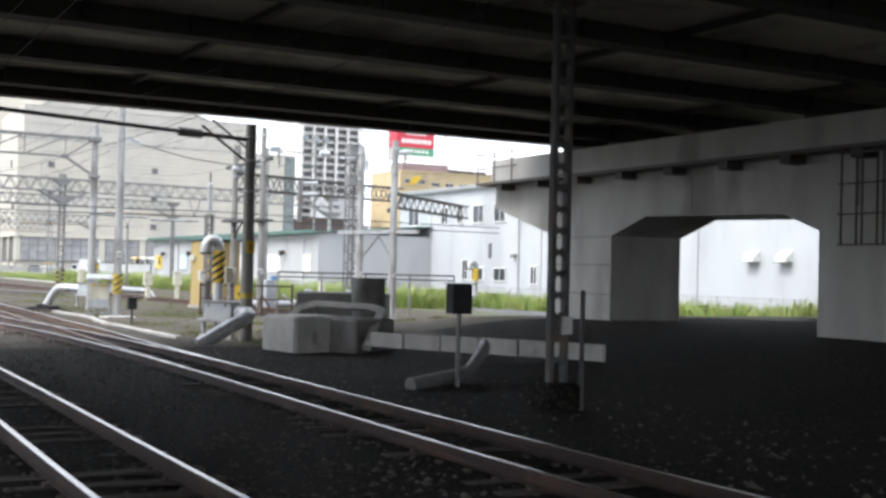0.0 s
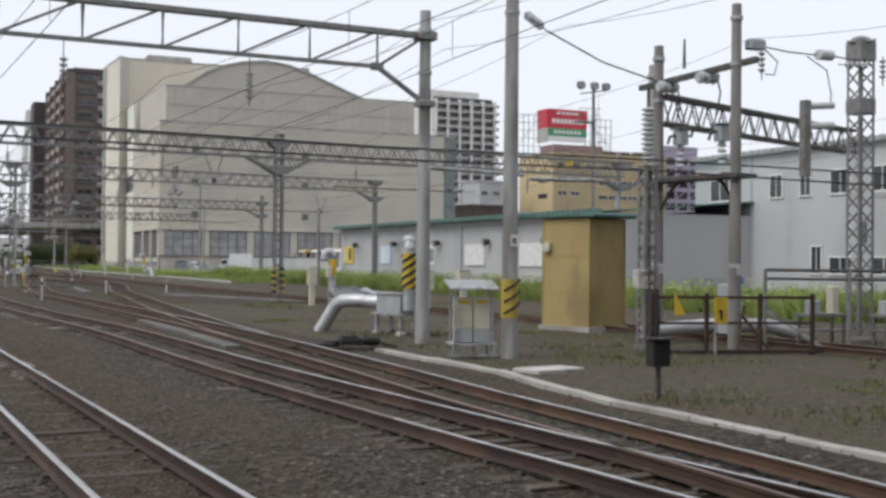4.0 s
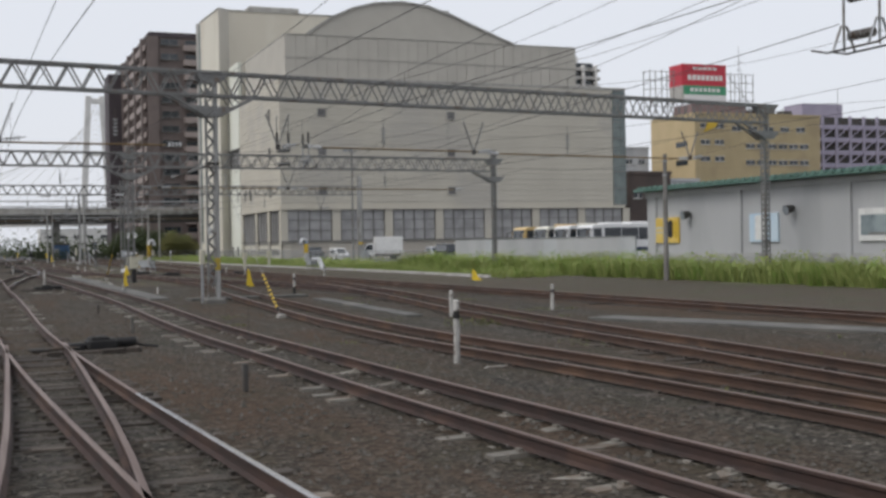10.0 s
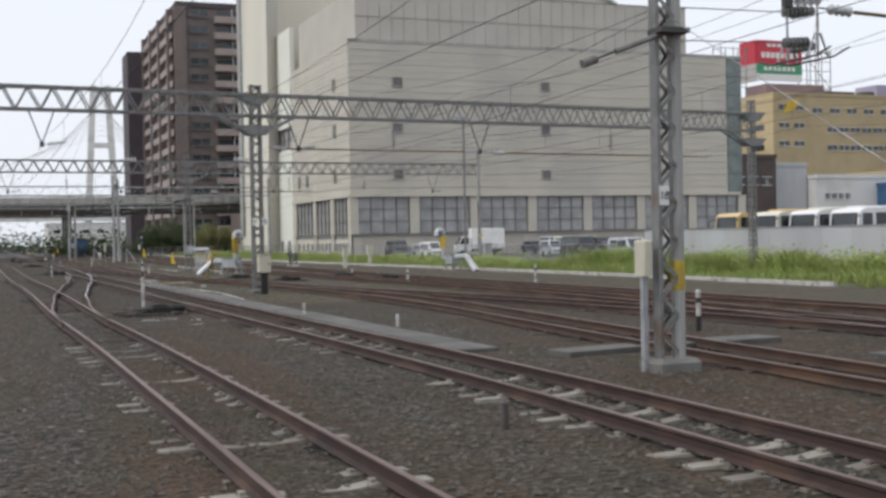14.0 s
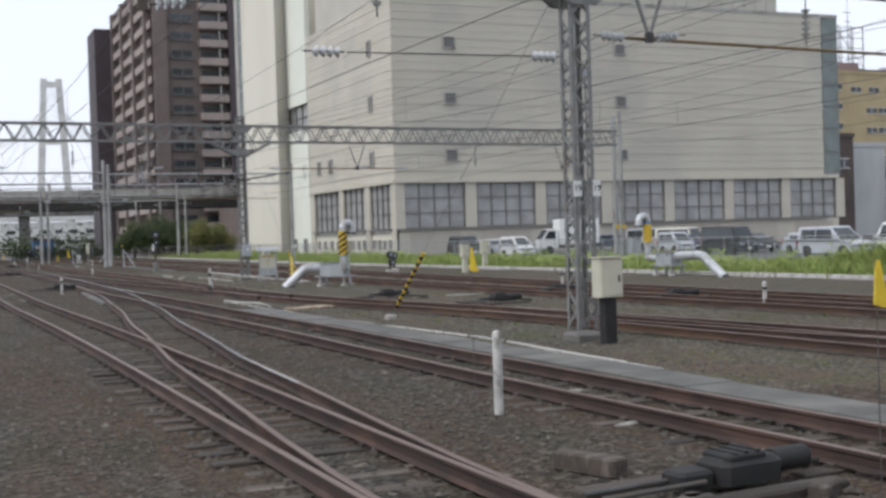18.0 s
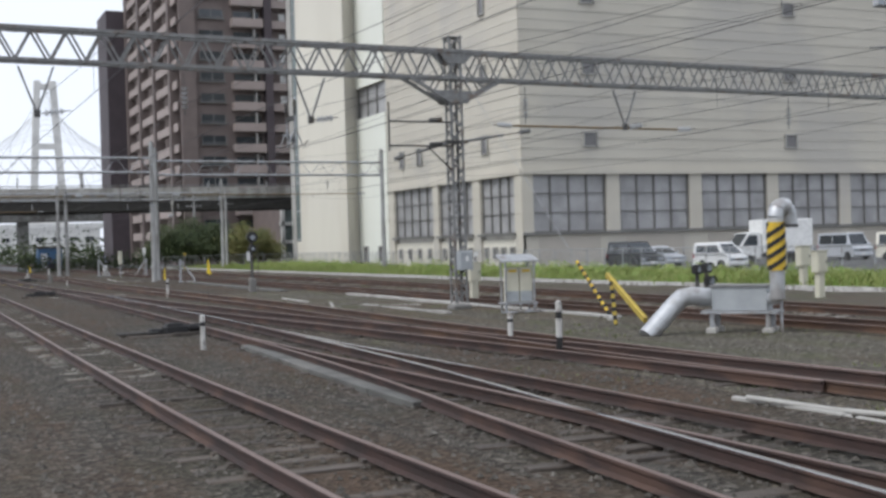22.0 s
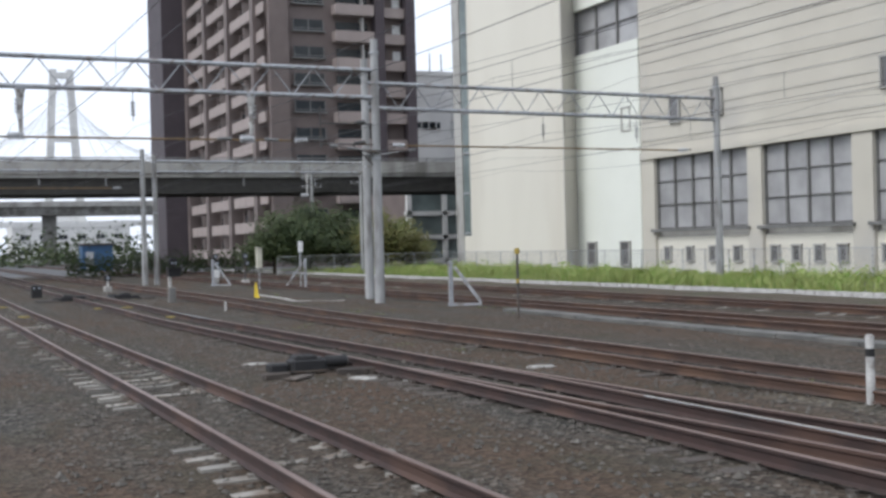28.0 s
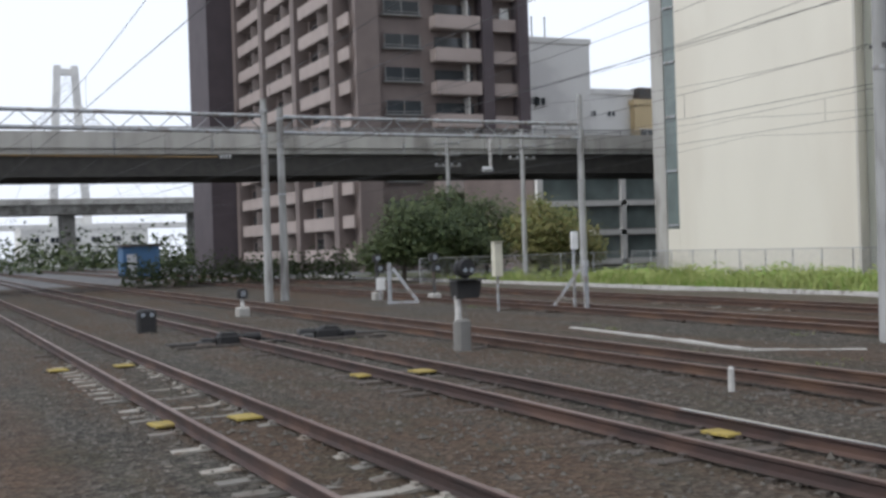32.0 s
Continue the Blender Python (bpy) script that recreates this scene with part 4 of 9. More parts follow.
G4 = gantry("grey lattice gantry between a lattice mast and twin poles", [(11.84, 185.45, 8.4, 'lattice'), (-10.5, 184.2, 8.3, 'lattice')], 7.3, -10.5, 36.2, ((11.84, 185.45), (36.2, 186.8)))
for px, py, ph in ((36.0, 186.3, 9.3), (37.0, 188.6, 9.3)):
    tp = round_pole(G4, px, py, ph, 0.17)
    part("yellow_plate", Geo().box((px, py - 0.2, 2.2), (0.3, 0.03, 0.22)), YELLOW, tp)


def pipe_gantry(label, poles, z, x0, y0, x1, y1, depth=1.0):
    g = thing("catenary_gantry", (0, 0, 0), label, "gantry", group="overhead line gantries")
    for x, y, h in poles:
        round_pole(g, x, y, h, 0.19)
    a, b = Vector((x0, y0, z)), Vector((x1, y1, z))
    d = b - a
    L = d.length
    beam = part("beam", Geo().tube(a, b, 0.085, n=10), STEEL_GALV, g, "galvanised tube", True)
    part("upper_tube", Geo().tube(a + Vector((0, 0, depth)), b + Vector((0, 0, depth)), 0.085, n=10), STEEL_GALV, beam, smooth=True)
    n = int(L / 1.5)
    for i in range(n):
        p, q, r = a + d * (i / n), a + d * ((i + 0.5) / n) + Vector((0, 0, depth)), a + d * ((i + 1) / n)
        part("web_member", Geo().tube(p, q, 0.022, n=6), STEEL_GALV, beam)
        part("web_member", Geo().tube(q, r, 0.022, n=6), STEEL_GALV, beam)
    return g


G5 = pipe_gantry("galvanised tube gantry on spun concrete poles", [(11.63, 234.5, 9.75), (-9.0, 234.0, 9.7)], 7.6, -9.0, 234.0, 11.63, 234.5)
G5B = pipe_gantry("galvanised tube gantry reaching to the grass strip", [(12.55, 238.0, 9.6), (30.7, 239.2, 9.7)], 7.65, 12.55, 238.0, 30.7, 239.2)
G6 = pipe_gantry("galvanised tube gantry before the overpass", [(9.3, 269.5, 8.6), (-9.0, 268.0, 8.6), (10.1, 269.8, 8.3)], 7.2, -9.0, 268.0, 9.3, 269.5, 0.68)
G6B = pipe_gantry("galvanised tube gantry before the overpass", [(25.5, 270.6, 9.3)], 7.2, 10.1, 269.8, 25.5, 270.6, 0.68)


def panel_gantry(label, a, b, depth, poles, bay=1.75, knee=1.35, drop=0.85):
    """A flat-topped truss of wide panels, twin uprights and single diagonals, with a knee down to each pole."""
    g = thing("catenary_gantry", (0, 0, 0), label, "gantry", group="overhead line gantries")
    for x, y, h in poles:
        round_pole(g, x, y, h)
    a, b = Vector(a), Vector(b)
    d = (b - a).normalized()
    s = Vector((-d.y, d.x, 0)) * 0.13
    up = Vector((0, 0, depth))
    beam = part("beam", Geo().bar(a + up, b + up, 0.26, 0.13), STEEL_GREY, g, "open steel truss")
    p, q = a + d * knee, b - d * knee
    part("bottom_chord", Geo().bar(p, q, 0.12, 0.09), STEEL_GREY, beam)
    for end, foot in ((a, p), (b, q)):
        part("knee", Geo().bar(foot, end - Vector((0, 0, drop)), 0.11, 0.1), STEEL_GREY, beam)
        part("diagonal", Geo().bar(foot, end + up, 0.06, 0.07), STEEL_GREY, beam)
        part("gusset_plate", Geo().box((foot.x, foot.y, foot.z), (0.34, 0.05, 0.2)), STEEL_GREY, beam)
        part("clamp", Geo().chamfer((end.x, end.y, end.z + depth), (0.5, 0.5, 0.22), 0.04), STEEL_GREY, beam)
        part("clamp", Geo().chamfer((end.x, end.y, end.z - drop), (0.46, 0.46, 0.16), 0.04), STEEL_GREY, beam)
    n = round((q - p).length / bay)
    half = n // 2
    for i in range(n + 1):
        c = p.lerp(q, i / n)
        for side in (-1, 1):
            part("upright", Geo().bar(c + s * side * 0.35, c + s * side + d * 0.05 * side + up, 0.03, 0.045), STEEL_GREY, beam)
        if i < n:
            e = p.lerp(q, (i + 1) / n)
            lo, hi = (c, e + up) if i >= half else (e, c + up)
            part("diagonal", Geo().bar(lo, hi, 0.05, 0.06), STEEL_GREY, beam)
    return g


G0 = panel_gantry("grey truss gantry on a concrete pole by the huts", (-6.0, 53.6, 7.05), (13.0, 54.5, 7.05), 0.9, [(13.0, 54.5, 8.6), (-6.0, 53.6, 8.4)])

# ---- near bridge over the tracks ----
def near_bridge():
    b = thing("road_bridge", (0, 0, 0), "dark steel girder bridge with a concrete portal pier over the tracks", "bridge")
    P = lambda n, g, m, l="": part(n, g, m, b, l)
    x0, x1, xm = -18, 46, 14
    W = x1 - x0
    P("deck_slab", Geo().box((xm, 11.5, 7.02), (W, 40.4, 0.4)), SLAB, "stained concrete deck soffit")
    fascia = P("fascia_beam", Geo().box((xm, 31.55, 7.45), (W, 0.3, 1.5)), GIRDER)
    part("edge_flange", Geo().box((xm, 31.3, 7.2), (W, 0.5, 0.06)), GIRDER, fascia)
    P("parapet", Geo().box((xm, 31.6, 8.75), (W, 0.25, 1.1)), CONCRETE)
    for y in (30.7, 28.6, 24.7, 20.4, 16.4, 12.4, 8.2, 4.0, -0.2, -4.4, -8):
        g = P("girder", Geo().box((xm, y, 6.62), (W, 0.05, 0.4)), GIRDER, "dark riveted plate girder")
        part("bottom_flange", Geo().box((xm, y, 6.42), (W, 0.52, 0.06)), GIRDER, g)
        st = Geo()
        for k in range(32):
            st.box((x0 + 1 + k * 2, y, 6.62), (0.03, 0.34, 0.38))
        tagged(part("stiffeners", st, GIRDER, g), kind="stuff")
        part("bearing", Geo().box((23.7, y, 6.25), (0.9, 0.75, 0.3)), GIRDER, g)
    for x in (-13, -6, 1, 8, 15, 22, 30, 38):
        P("cross_frame", Geo().box((x, 11.3, 6.72), (0.14, 39, 0.12)), GIRDER)
    for k in range(9):
        x = -10 + k * 3.6
        P("bracket", Geo().prism([(0, 0), (0, 0.6), (0.9, 0.6)], Matrix(((0, 0, 1, x), (1, 0, 0, 30.6), (0, 1, 0, 6.45), (0, 0, 0, 1))), 0.05), GIRDER)
    # portal pier, parallel to the tracks
    side = lambda d: Matrix(((0, 0, 1, d), (1, 0, 0, 0), (0, 1, 0, 0), (0, 0, 0, 1)))
    out = [(34.3, 4.45), (34.3, 5.3), (-20, 5.3), (-20, 4.45), (-20, -0.3), (-4, -0.3), (-4, 3.4), (-2.8, 3.9), (9.6, 3.9), (10.8, 3.4), (10.8, 0.2), (19.4, 0.2), (19.4, 3.38),
           (20.6, 3.82), (26.0, 3.92), (27.6, 3.38), (27.6, 0.2), (30.55, 0.2), (30.55, 3.4)]
    pier = P("portal_pier", Geo().prism(out, side(22.4), 2.7), CONCRETE, "grey concrete portal pier with chamfered opening")
    part("cap", Geo().box((23.75, 7.2, 5.72), (3.1, 54.2, 0.8)), CONCRETE, pier)
    part("ledge", Geo().box((22.05, 7.2, 5.26), (0.75, 54.6, 0.09)), STEEL_DARK, pier)
    for k in range(13):
        part("ledge_bracket", Geo().box((22.1, 33.2 - k * 2.2, 5.12), (0.55, 0.34, 0.2)), STEEL_DARK, pier)
    for y in (30.0, 24.0, 18.2):
        part("form_joint", Geo().box((22.395, y, 4.6), (0.02, 0.03, 1.3)), CONCRETE_DARK, pier)
    for z in (1.6, 2.5, 3.36):
        part("form_joint", Geo().box((22.395, 29.1, z), (0.02, 2.9, 0.025)), CONCRETE_DARK, pier)
    rail = Geo()
    for y in (34.5, 33.4, 32.3):
        rail.tube((21.75, y, 5.3), (21.75, y, 6.35), 0.025, n=6)
    for z in (5.8, 6.3):
        rail.tube((21.75, 34.5, z), (21.75, 32.0, z), 0.02, n=6).tube((21.75, 34.5, z), (24.8, 34.5, z), 0.02, n=6)
    part("handrail", rail, STEEL_DARK, pier)
    cage = Geo()
    for y in (16.9, 17.5, 18.1):
        for x in (21.7, 22.2):
            cage.tube((x, y, 3.0), (x, y, 5.2), 0.03, n=6)
    for z in (3.0, 3.7, 4.4, 5.1):
        cage.bar((21.7, 16.8, z), (21.7, 18.2, z), 0.04, 0.04).bar((21.7, 16.8, z), (22.3, 16.8, z), 0.04, 0.04)
    part("ladder_cage", cage, STEEL_DARK, pier)
    for y in (-5, 8, 21, 29):
        part("far_pier", Geo().box((-13.5, y, 3.1), (1.4, 1.6, 6.6)), CONCRETE, b)


near_bridge()


def hoop_pillar():
    """A built-up steel column of two channels with punched plates."""
    x, y, h = 11.2, 14.3, 6.15
    t = thing("steel_column", (x, y, 0), "dark riveted steel column with oval holes under the bridge", "column")
    # base shares the ground colour darkened for the bridge's shade
    part("base", Geo().chamfer((0, 0, 0.25), (0.6, 0.6, 0.4), 0.06), BRIDGE_SHADE_SOIL, t)
    for s in (-1, 1):
        part("channel", Geo().box((s * 0.135, 0, h / 2 + 0.3), (0.075, 0.13, h)), STEEL_DARK, t)
    for side in (-1, 1):
        for k in range(17):
            z = 0.7 + k * 0.34
            part("batten_plate", Geo().prism([(-0.11, 0), (-0.06, 0.06), (0.06, 0.06), (0.11, 0), (0.11, 0.2), (0.06, 0.14), (-0.06, 0.14), (-0.11, 0.2)], Matrix(((1, 0, 0, 0), (0, 0, 1, side * 0.06 - 0.006), (0, 1, 0, z), (0, 0, 0, 1))), 0.012), STEEL_DARK, t)
    part("head_plate", Geo().box((0, 0, h + 0.32), (0.56, 0.5, 0.05)), STEEL_DARK, t)
    part("notice_plate", Geo().box((0.05, -0.19, 1.35), (0.2, 0.015, 0.28)), WHITE_WORN, t)
    part("earth_pipe", Geo().tube((0.34, -0.2, 0), (0.34, -0.2, 1.9), 0.04, n=8), STEEL_DARK, t)


hoop_pillar()


def box_on_post(x, y, h, w, d, bh, label, post=None, box=None):
    t = thing("trackside_sign", (x, y, 0), label, "sign", group="trackside box signs")
    part("post", Geo().tube((0, 0, -0.1), (0, 0, h - bh * 0.4), 0.045, n=8), post or STEEL_DARK, t)
    part("box", Geo().chamfer((0, 0, h - bh / 2), (w, d, bh), 0.025), box or BLACK, t)
    part("hood", Geo().box((0, -0.03, h + 0.01), (w + 0.06, d + 0.08, 0.02)), box or BLACK, t)
    return t


box_on_post(11.6, 18.1, 1.92, 0.42, 0.3, 0.55, "black box sign on a thin grey post", STEEL_GREY)
box_on_post(11.65, 41.9, 0.95, 0.34, 0.22, 0.42, "dark brown box sign on a short post")


def channel_panels():
    """The row of pale concrete panels beside the culvert."""
    a, b = Vector((13.45, 25.7, 0.42)), Vector((15.9, 19.2, 0.5))
    t = thing("panel_wall", (0, 0, 0), "low wall of pale precast concrete panels on the bank", "wall")
    n = 6
    d = (b - a) / n
    ang = math.atan2(d.y, d.x)
    for i in range(n):
        c = a + d * (i + 0.5)
        part("panel", Geo().chamfer((c.x, c.y, c.z), (d.length - 0.07, 0.09, 0.36), 0.015, ang), CONCRETE_PALE, t)
    return t


channel_panels()


def culvert():
    t = thing("culvert_block", (0, 0, 0), "stained concrete culvert block with a dark open side", "culvert")
    part("block", Geo().chamfer((12.55, 28.0, 0.4), (1.5, 1.6, 1.05), 0.08, radians(12)), CONCRETE_PALE, t, "pale concrete end of the block")
    part("chamber", Geo().chamfer((13.7, 27.3, 0.4), (1.3, 2.0, 1.0), 0.06, radians(12)), CONCRETE_DARK, t)
    s = thing("concrete_shaft", (14.65, 28.35, 0), "round grey concrete shaft standing on the bank", "shaft")
    part("ring", Geo().lathe((0, 0, 0), [(0.44, 0), (0.44, 1.1), (0.46, 1.12), (0.46, 1.94), (0.38, 1.94), (0.38, 1.6)], 24), CONCRETE_DARK, s, smooth=True)
    part("ring_joint", Geo().lathe((0, 0, 0), [(0.445, 1.06), (0.466, 1.08), (0.466, 1.12), (0.445, 1.14)], 24), BLACK, s)
    k = thing("cable_pit", (15.2, 31.2, 0), "dark concrete cable pit with a pale label", "pit")
    part("body", Geo().chamfer((0, 0, 0.75), (2.6, 1.5, 1.45), 0.04, radians(-35)), CONCRETE_DARK, k)
    part("label_plate", Geo().box((-1.16, 0.05, 0.95), (0.02, 0.3, 0.12), radians(-35)), WHITE_WORN, k)
    pipe = thing("cable_trough", (0, 0, 0), "pale bent cable trough crossing the culvert", "trough")
    pts = [(12.2, 29.6, 0.2), (12.9, 28.9, 1.12), (13.2, 28.6, 1.22), (14.2, 27.2, 1.18), (14.35, 26.9, 1.1), (13.55, 25.9, 0.42), (13.3, 25.6, 0.2)]
    g = Geo()
    for p, q in zip(pts, pts[1:]):
        g.bar(p, q, 0.2, 0.14)
    part("trough", g, CONCRETE_PALE, pipe)
    for p in (pts[2], pts[4]):
        part("stand", Geo().box((p[0], p[1], p[2] / 2), (0.06, 0.06, p[2])), STEEL_GREY, pipe)
    low = thing("cable_duct", (0, 0, 0), "dark bent cable duct lying on the bank", "duct")
    part("duct", Geo().path([(10.5, 17.9, 0.08), (12.2, 18.7, 0.2), (13.2, 19.8, 0.55), (13.7, 20.6, 0.6), (14.0, 21.2, 0.4)], 0.13, 10), STEEL_GREY, low, smooth=True)


culvert()


def heated_duct(x, y, pipe, box, tall, stripes, label, aim=0.0, thick=0.19, cab=None, size=1.15, bend=180.0):
    """A point heater: flue column with a bent hood, burner box on legs, and a lagged pipe down to the points.
    box: its middle from the flue's foot; aim: the way, in degrees, in which the box runs away from the flue;
    bend: the way to which the hood turns down."""
    t = thing("point_heater", (x, y, 0), label, "point heater", group="point heaters of the yard")
    r = 0.155
    part("flue", Geo().tube((0, 0, 0.75), (0, 0, tall - 0.3), r, n=16), DUCT_METAL, t, smooth=True)
    bw = Vector((math.cos(radians(bend)), math.sin(radians(bend)), 0))
    arc = [tuple(bw * (0.21 - 0.21 * math.cos(a)) + Vector((0, 0, tall - 0.3 + 0.24 * math.sin(a)))) for a in [i * math.pi / 8 for i in range(9)]]
    lip = bw * 0.43 + Vector((0, 0, tall))
    hood = part("hood", Geo().path(arc + [tuple(lip - Vector((0, 0, 0.48)))], r + 0.01, 14), DUCT_METAL, t, "bent metal flue hood", True)
    part("mouth", Geo().tube(lip - Vector((0, 0, 0.52)), lip - Vector((0, 0, 0.45)), r + 0.025, n=14), STEEL_DARK, hood)
    for k in (2, 5):
        p = Vector(arc[k])
        w = (Vector(arc[k + 1]) - Vector(arc[k - 1])).normalized() * 0.015
        part("seam", Geo().tube(p - w, p + w, r + 0.025, n=14), DUCT_METAL, hood)
    z0, z1 = tall - 1.4, tall - 0.4
    if stripes:
        rs = r + 0.035
        sleeve = part("sleeve", Geo().tube((0, 0, z0), (0, 0, z1), rs, n=20), YELLOW, t, "yellow sleeve with black diagonal stripes", True)
        for k in range(7):
            zc = z0 - 0.35 + k * 0.23
            g = Geo()
            last = None
            for i in range(25):
                a = -math.pi + i * math.pi / 12
                dz = (i - 12) * 0.03
                za, zb = (max(z0 + 0.004, min(z1 - 0.004, zc + dz + o)) for o in (0.0, 0.11))
                now = [(f * math.cos(a), f * math.sin(a), z) for f in (rs - 0.01, rs + 0.004) for z in (za, zb)]
                if last and zb - za > 0.01 and last[1][2] - last[0][2] > 0.01:
                    g.loft([[last[0], last[1], last[3], last[2]], [now[0], now[1], now[3], now[2]]])
                last = now
            if g.v:
                part("stripe", g, BLACK, sleeve)
    else:
        part("sleeve", Geo().tube((0, 0, z0 + 0.2), (0, 0, z1), r + 0.03, n=20), YELLOW, t, "orange-yellow sleeve", True)
        part("blue_collar", Geo().tube((0, 0, z1), (0, 0, z1 + 0.1), r + 0.02, n=20), BLUE_CAP, t)
    bx, by, bz = box
    ang = radians(aim)
    u = Vector((math.cos(ang), math.sin(ang), 0))
    v = Vector((-u.y, u.x, 0))
    c = Vector(box)
    plate_z = bz - 0.3
    part("stand_plate", Geo().box((bx, by, plate_z), (size + 0.45, 0.72, 0.06), ang), STEEL_GALV, t)
    for su in (-1, 1):
        for sv in (-1, 1):
            q = c + u * (su * size * 0.5) + v * (sv * 0.26)
            part("leg", Geo().box((q.x, q.y, plate_z / 2), (0.09, 0.09, plate_z), ang), STEEL_GALV, t)
            part("leg_foot", Geo().chamfer((q.x, q.y, 0.04), (0.24, 0.24, 0.14), 0.03, ang), CONCRETE, t)
    bo = part("burner_box", Geo().chamfer((bx, by, bz), (size, 0.58, 0.52), 0.02, ang), CABINET_GREY, t, "grey burner box")
    part("lid", Geo().box((bx, by, bz + 0.27), (size + 0.08, 0.66, 0.035), ang), STEEL_GREY, bo)
    for k in (-0.3, 0.3):
        q = c + u * (k * size) - v * 0.295
        part("clasp", Geo().box((q.x, q.y, bz + 0.16), (0.05, 0.03, 0.1), ang), STEEL_DARK, bo)
    e = c - u * (size / 2)
    part("elbow", Geo().path([(0, 0, 0.95), tuple(u * 0.03 + Vector((0, 0, 0.78))), tuple(e * 0.5 + Vector((0, 0, bz * 0.5))), tuple(e)], 0.14, 12), DUCT_METAL, t, smooth=True)
    part("pipe", Geo().path(pipe, thick, 16), DUCT_METAL, t, "thick lagged pipe bent to the ground", True)
    for p, q in zip(pipe, pipe[1:]):
        p, q = Vector(p), Vector(q)
        n = int((q - p).length / 0.85)
        for k in range(1, n + 1):
            m = p.lerp(q, k / (n + 1))
            w = (q - p).normalized() * 0.02
            part("joint_band", Geo().tube(m - w, m + w, thick + 0.012, n=16), DUCT_METAL, t)
    if cab:
        cx, cy, cz = cab
        part("switch_box", Geo().chamfer((cx, cy, cz), (0.26, 0.2, 0.5), 0.02), CREAM, t)
        part("switch_post", Geo().tube((cx, cy, 0), (cx, cy, cz - 0.2), 0.03, n=8), STEEL_GALV, t)
    return t


heated_duct(12.43, 34.6, [(0.0, -2.05, 0.8), (-0.35, -3.75, 0.82), (-0.42, -3.98, 0.8), (-0.6, -4.12, 0.7), (-1.92, -4.2, -0.02)], (-0.3, -1.5, 0.84), 3.05, True, "lagged point heater with a yellow and black striped flue", -63, 0.2, (0.45, 0.35, 1.9))
heated_duct(13.6, 56.9, [(-0.15, 1.9, 0.92), (-0.75, 2.55, 0.95), (-0.98, 2.8, 0.92), (-1.12, 2.95, 0.8), (-1.5, 3.35, -0.02)], (0.1, 1.2, 0.9), 2.75, True, "lagged point heater with a striped flue beside a pole", 105, 0.2, (0.3, 0.4, 1.7), 1.15, 75)
heated_duct(12.4, 171.1, [(-0.4, 1.65, 0.75), (-0.9, 1.75, 0.8), (-1.15, 1.76, 0.77), (-1.35, 1.78, 0.6), (-2.05, 1.8, -0.02)], (0.0, 1.15, 0.74), 2.75, True, "pale lagged point heater with a striped flue", 129, 0.2, (0.35, 0.3, 1.7), 1.2, 10)
heated_duct(25.3, 167.6, [(0.1, -2.0, 0.85), (0.1, -3.5, 0.9), (0.1, -3.85, 0.85), (0.05, -5.3, 0.0)], (0.1, -1.4, 0.75), 2.65, False, "pale lagged point heater beside the grass", -90)
heated_duct(18.9, 79.3, [(1.0, -0.95, 0.62), (1.25, -1.05, 0.7), (1.6, -1.1, 0.5), (3.0, -1.25, 0.42), (3.35, -1.3, 0.3), (3.5, -1.35, -0.02)], (0.5, -0.72, 0.62), 2.6, False, "lagged point heater with a pipe along the ground", -25, 0.2, (-0.25, -0.2, 1.6))
heated_duct(38.5, 62.5, [(-1.2, 1.6, 0.6), (-1.6, 2.2, 0.5), (-2.0, 2.8, 0.4), (-2.6, 3.2, 0.0)], (-0.6, 0.8, 0.6), 2.9, False, "lagged point heater before the warehouse", 127)


# ---- poles by the huts ----
def line_pole(x, y, h, r, mat, label, yellow=None, plate=None, stripes=False):
    t = thing("utility_pole", (x, y, 0), label, "pole", group="poles of the yard")
    p = part("shaft", Geo().tube((0, 0, -0.1), (0, 0, h), r, r * 0.72, 16), mat, t, smooth=True)
    for z in (h - 0.4, h - 1.1, h - 2.0):
        part("band", Geo().tube((0, 0, z), (0, 0, z + 0.07), r * 0.9, n=16), STEEL_GALV, t)
    if yellow:
        part("number_plate", Geo().box((0, -r - 0.015, yellow), (0.26, 0.02, 0.36)), YELLOW, t)
        part("number_bar", Geo().box((0, -r - 0.028, yellow), (0.05, 0.006, 0.22)), BLACK, t)
    if plate:
        part("plate", Geo().box((0, -r - 0.01, plate), (0.17, 0.015, 0.26)), WHITE, t)
        part("plate_bar", Geo().box((0, -r - 0.02, plate), (0.1, 0.005, 0.12)), STEEL_GREY, t)
    if stripes:
        s = part("guard", Geo().tube((0, 0, 0.9), (0, 0, 1.75), r * 1.03, n=16), YELLOW_FADED, t, "yellow guard with black slashes", True)
        for k in range(3):
            part("stripe", Geo().path([(-r * 1.02, -0.1, 1.0 + k * 0.25), (0, -r * 1.05, 1.12 + k * 0.25), (r * 1.02, -0.1, 1.24 + k * 0.25)], 0.035, 5), BLACK, s)
    return t


line_pole(31.1, 119.2, 6.4, 0.14, POLE_BROWN, "thin brown pole standing in the weeds before the shed")
pc = line_pole(12.4, 31.9, 6.35, 0.2, POLE_BROWN, "dark grey concrete pole with a yellow plate", yellow=2.75)
part("guard_band", Geo().tube((0, 0, 1.25), (0, 0, 1.4), 0.205, n=16), YELLOW_FADED, pc)
pd = line_pole(13.0, 49.6, 9.6, 0.185, POLE_GREY, "tall grey concrete pole with a striped guard", plate=2.6, stripes=True)
arm = thing("bracket_beam", (0, 0, 0), "dark steel bracket beam with insulators", "gantry")
part("beam", Geo().tube((12.4, 31.9, 5.9), (-6, 31.2, 6.6), 0.06, n=8), STEEL_DARK, arm)
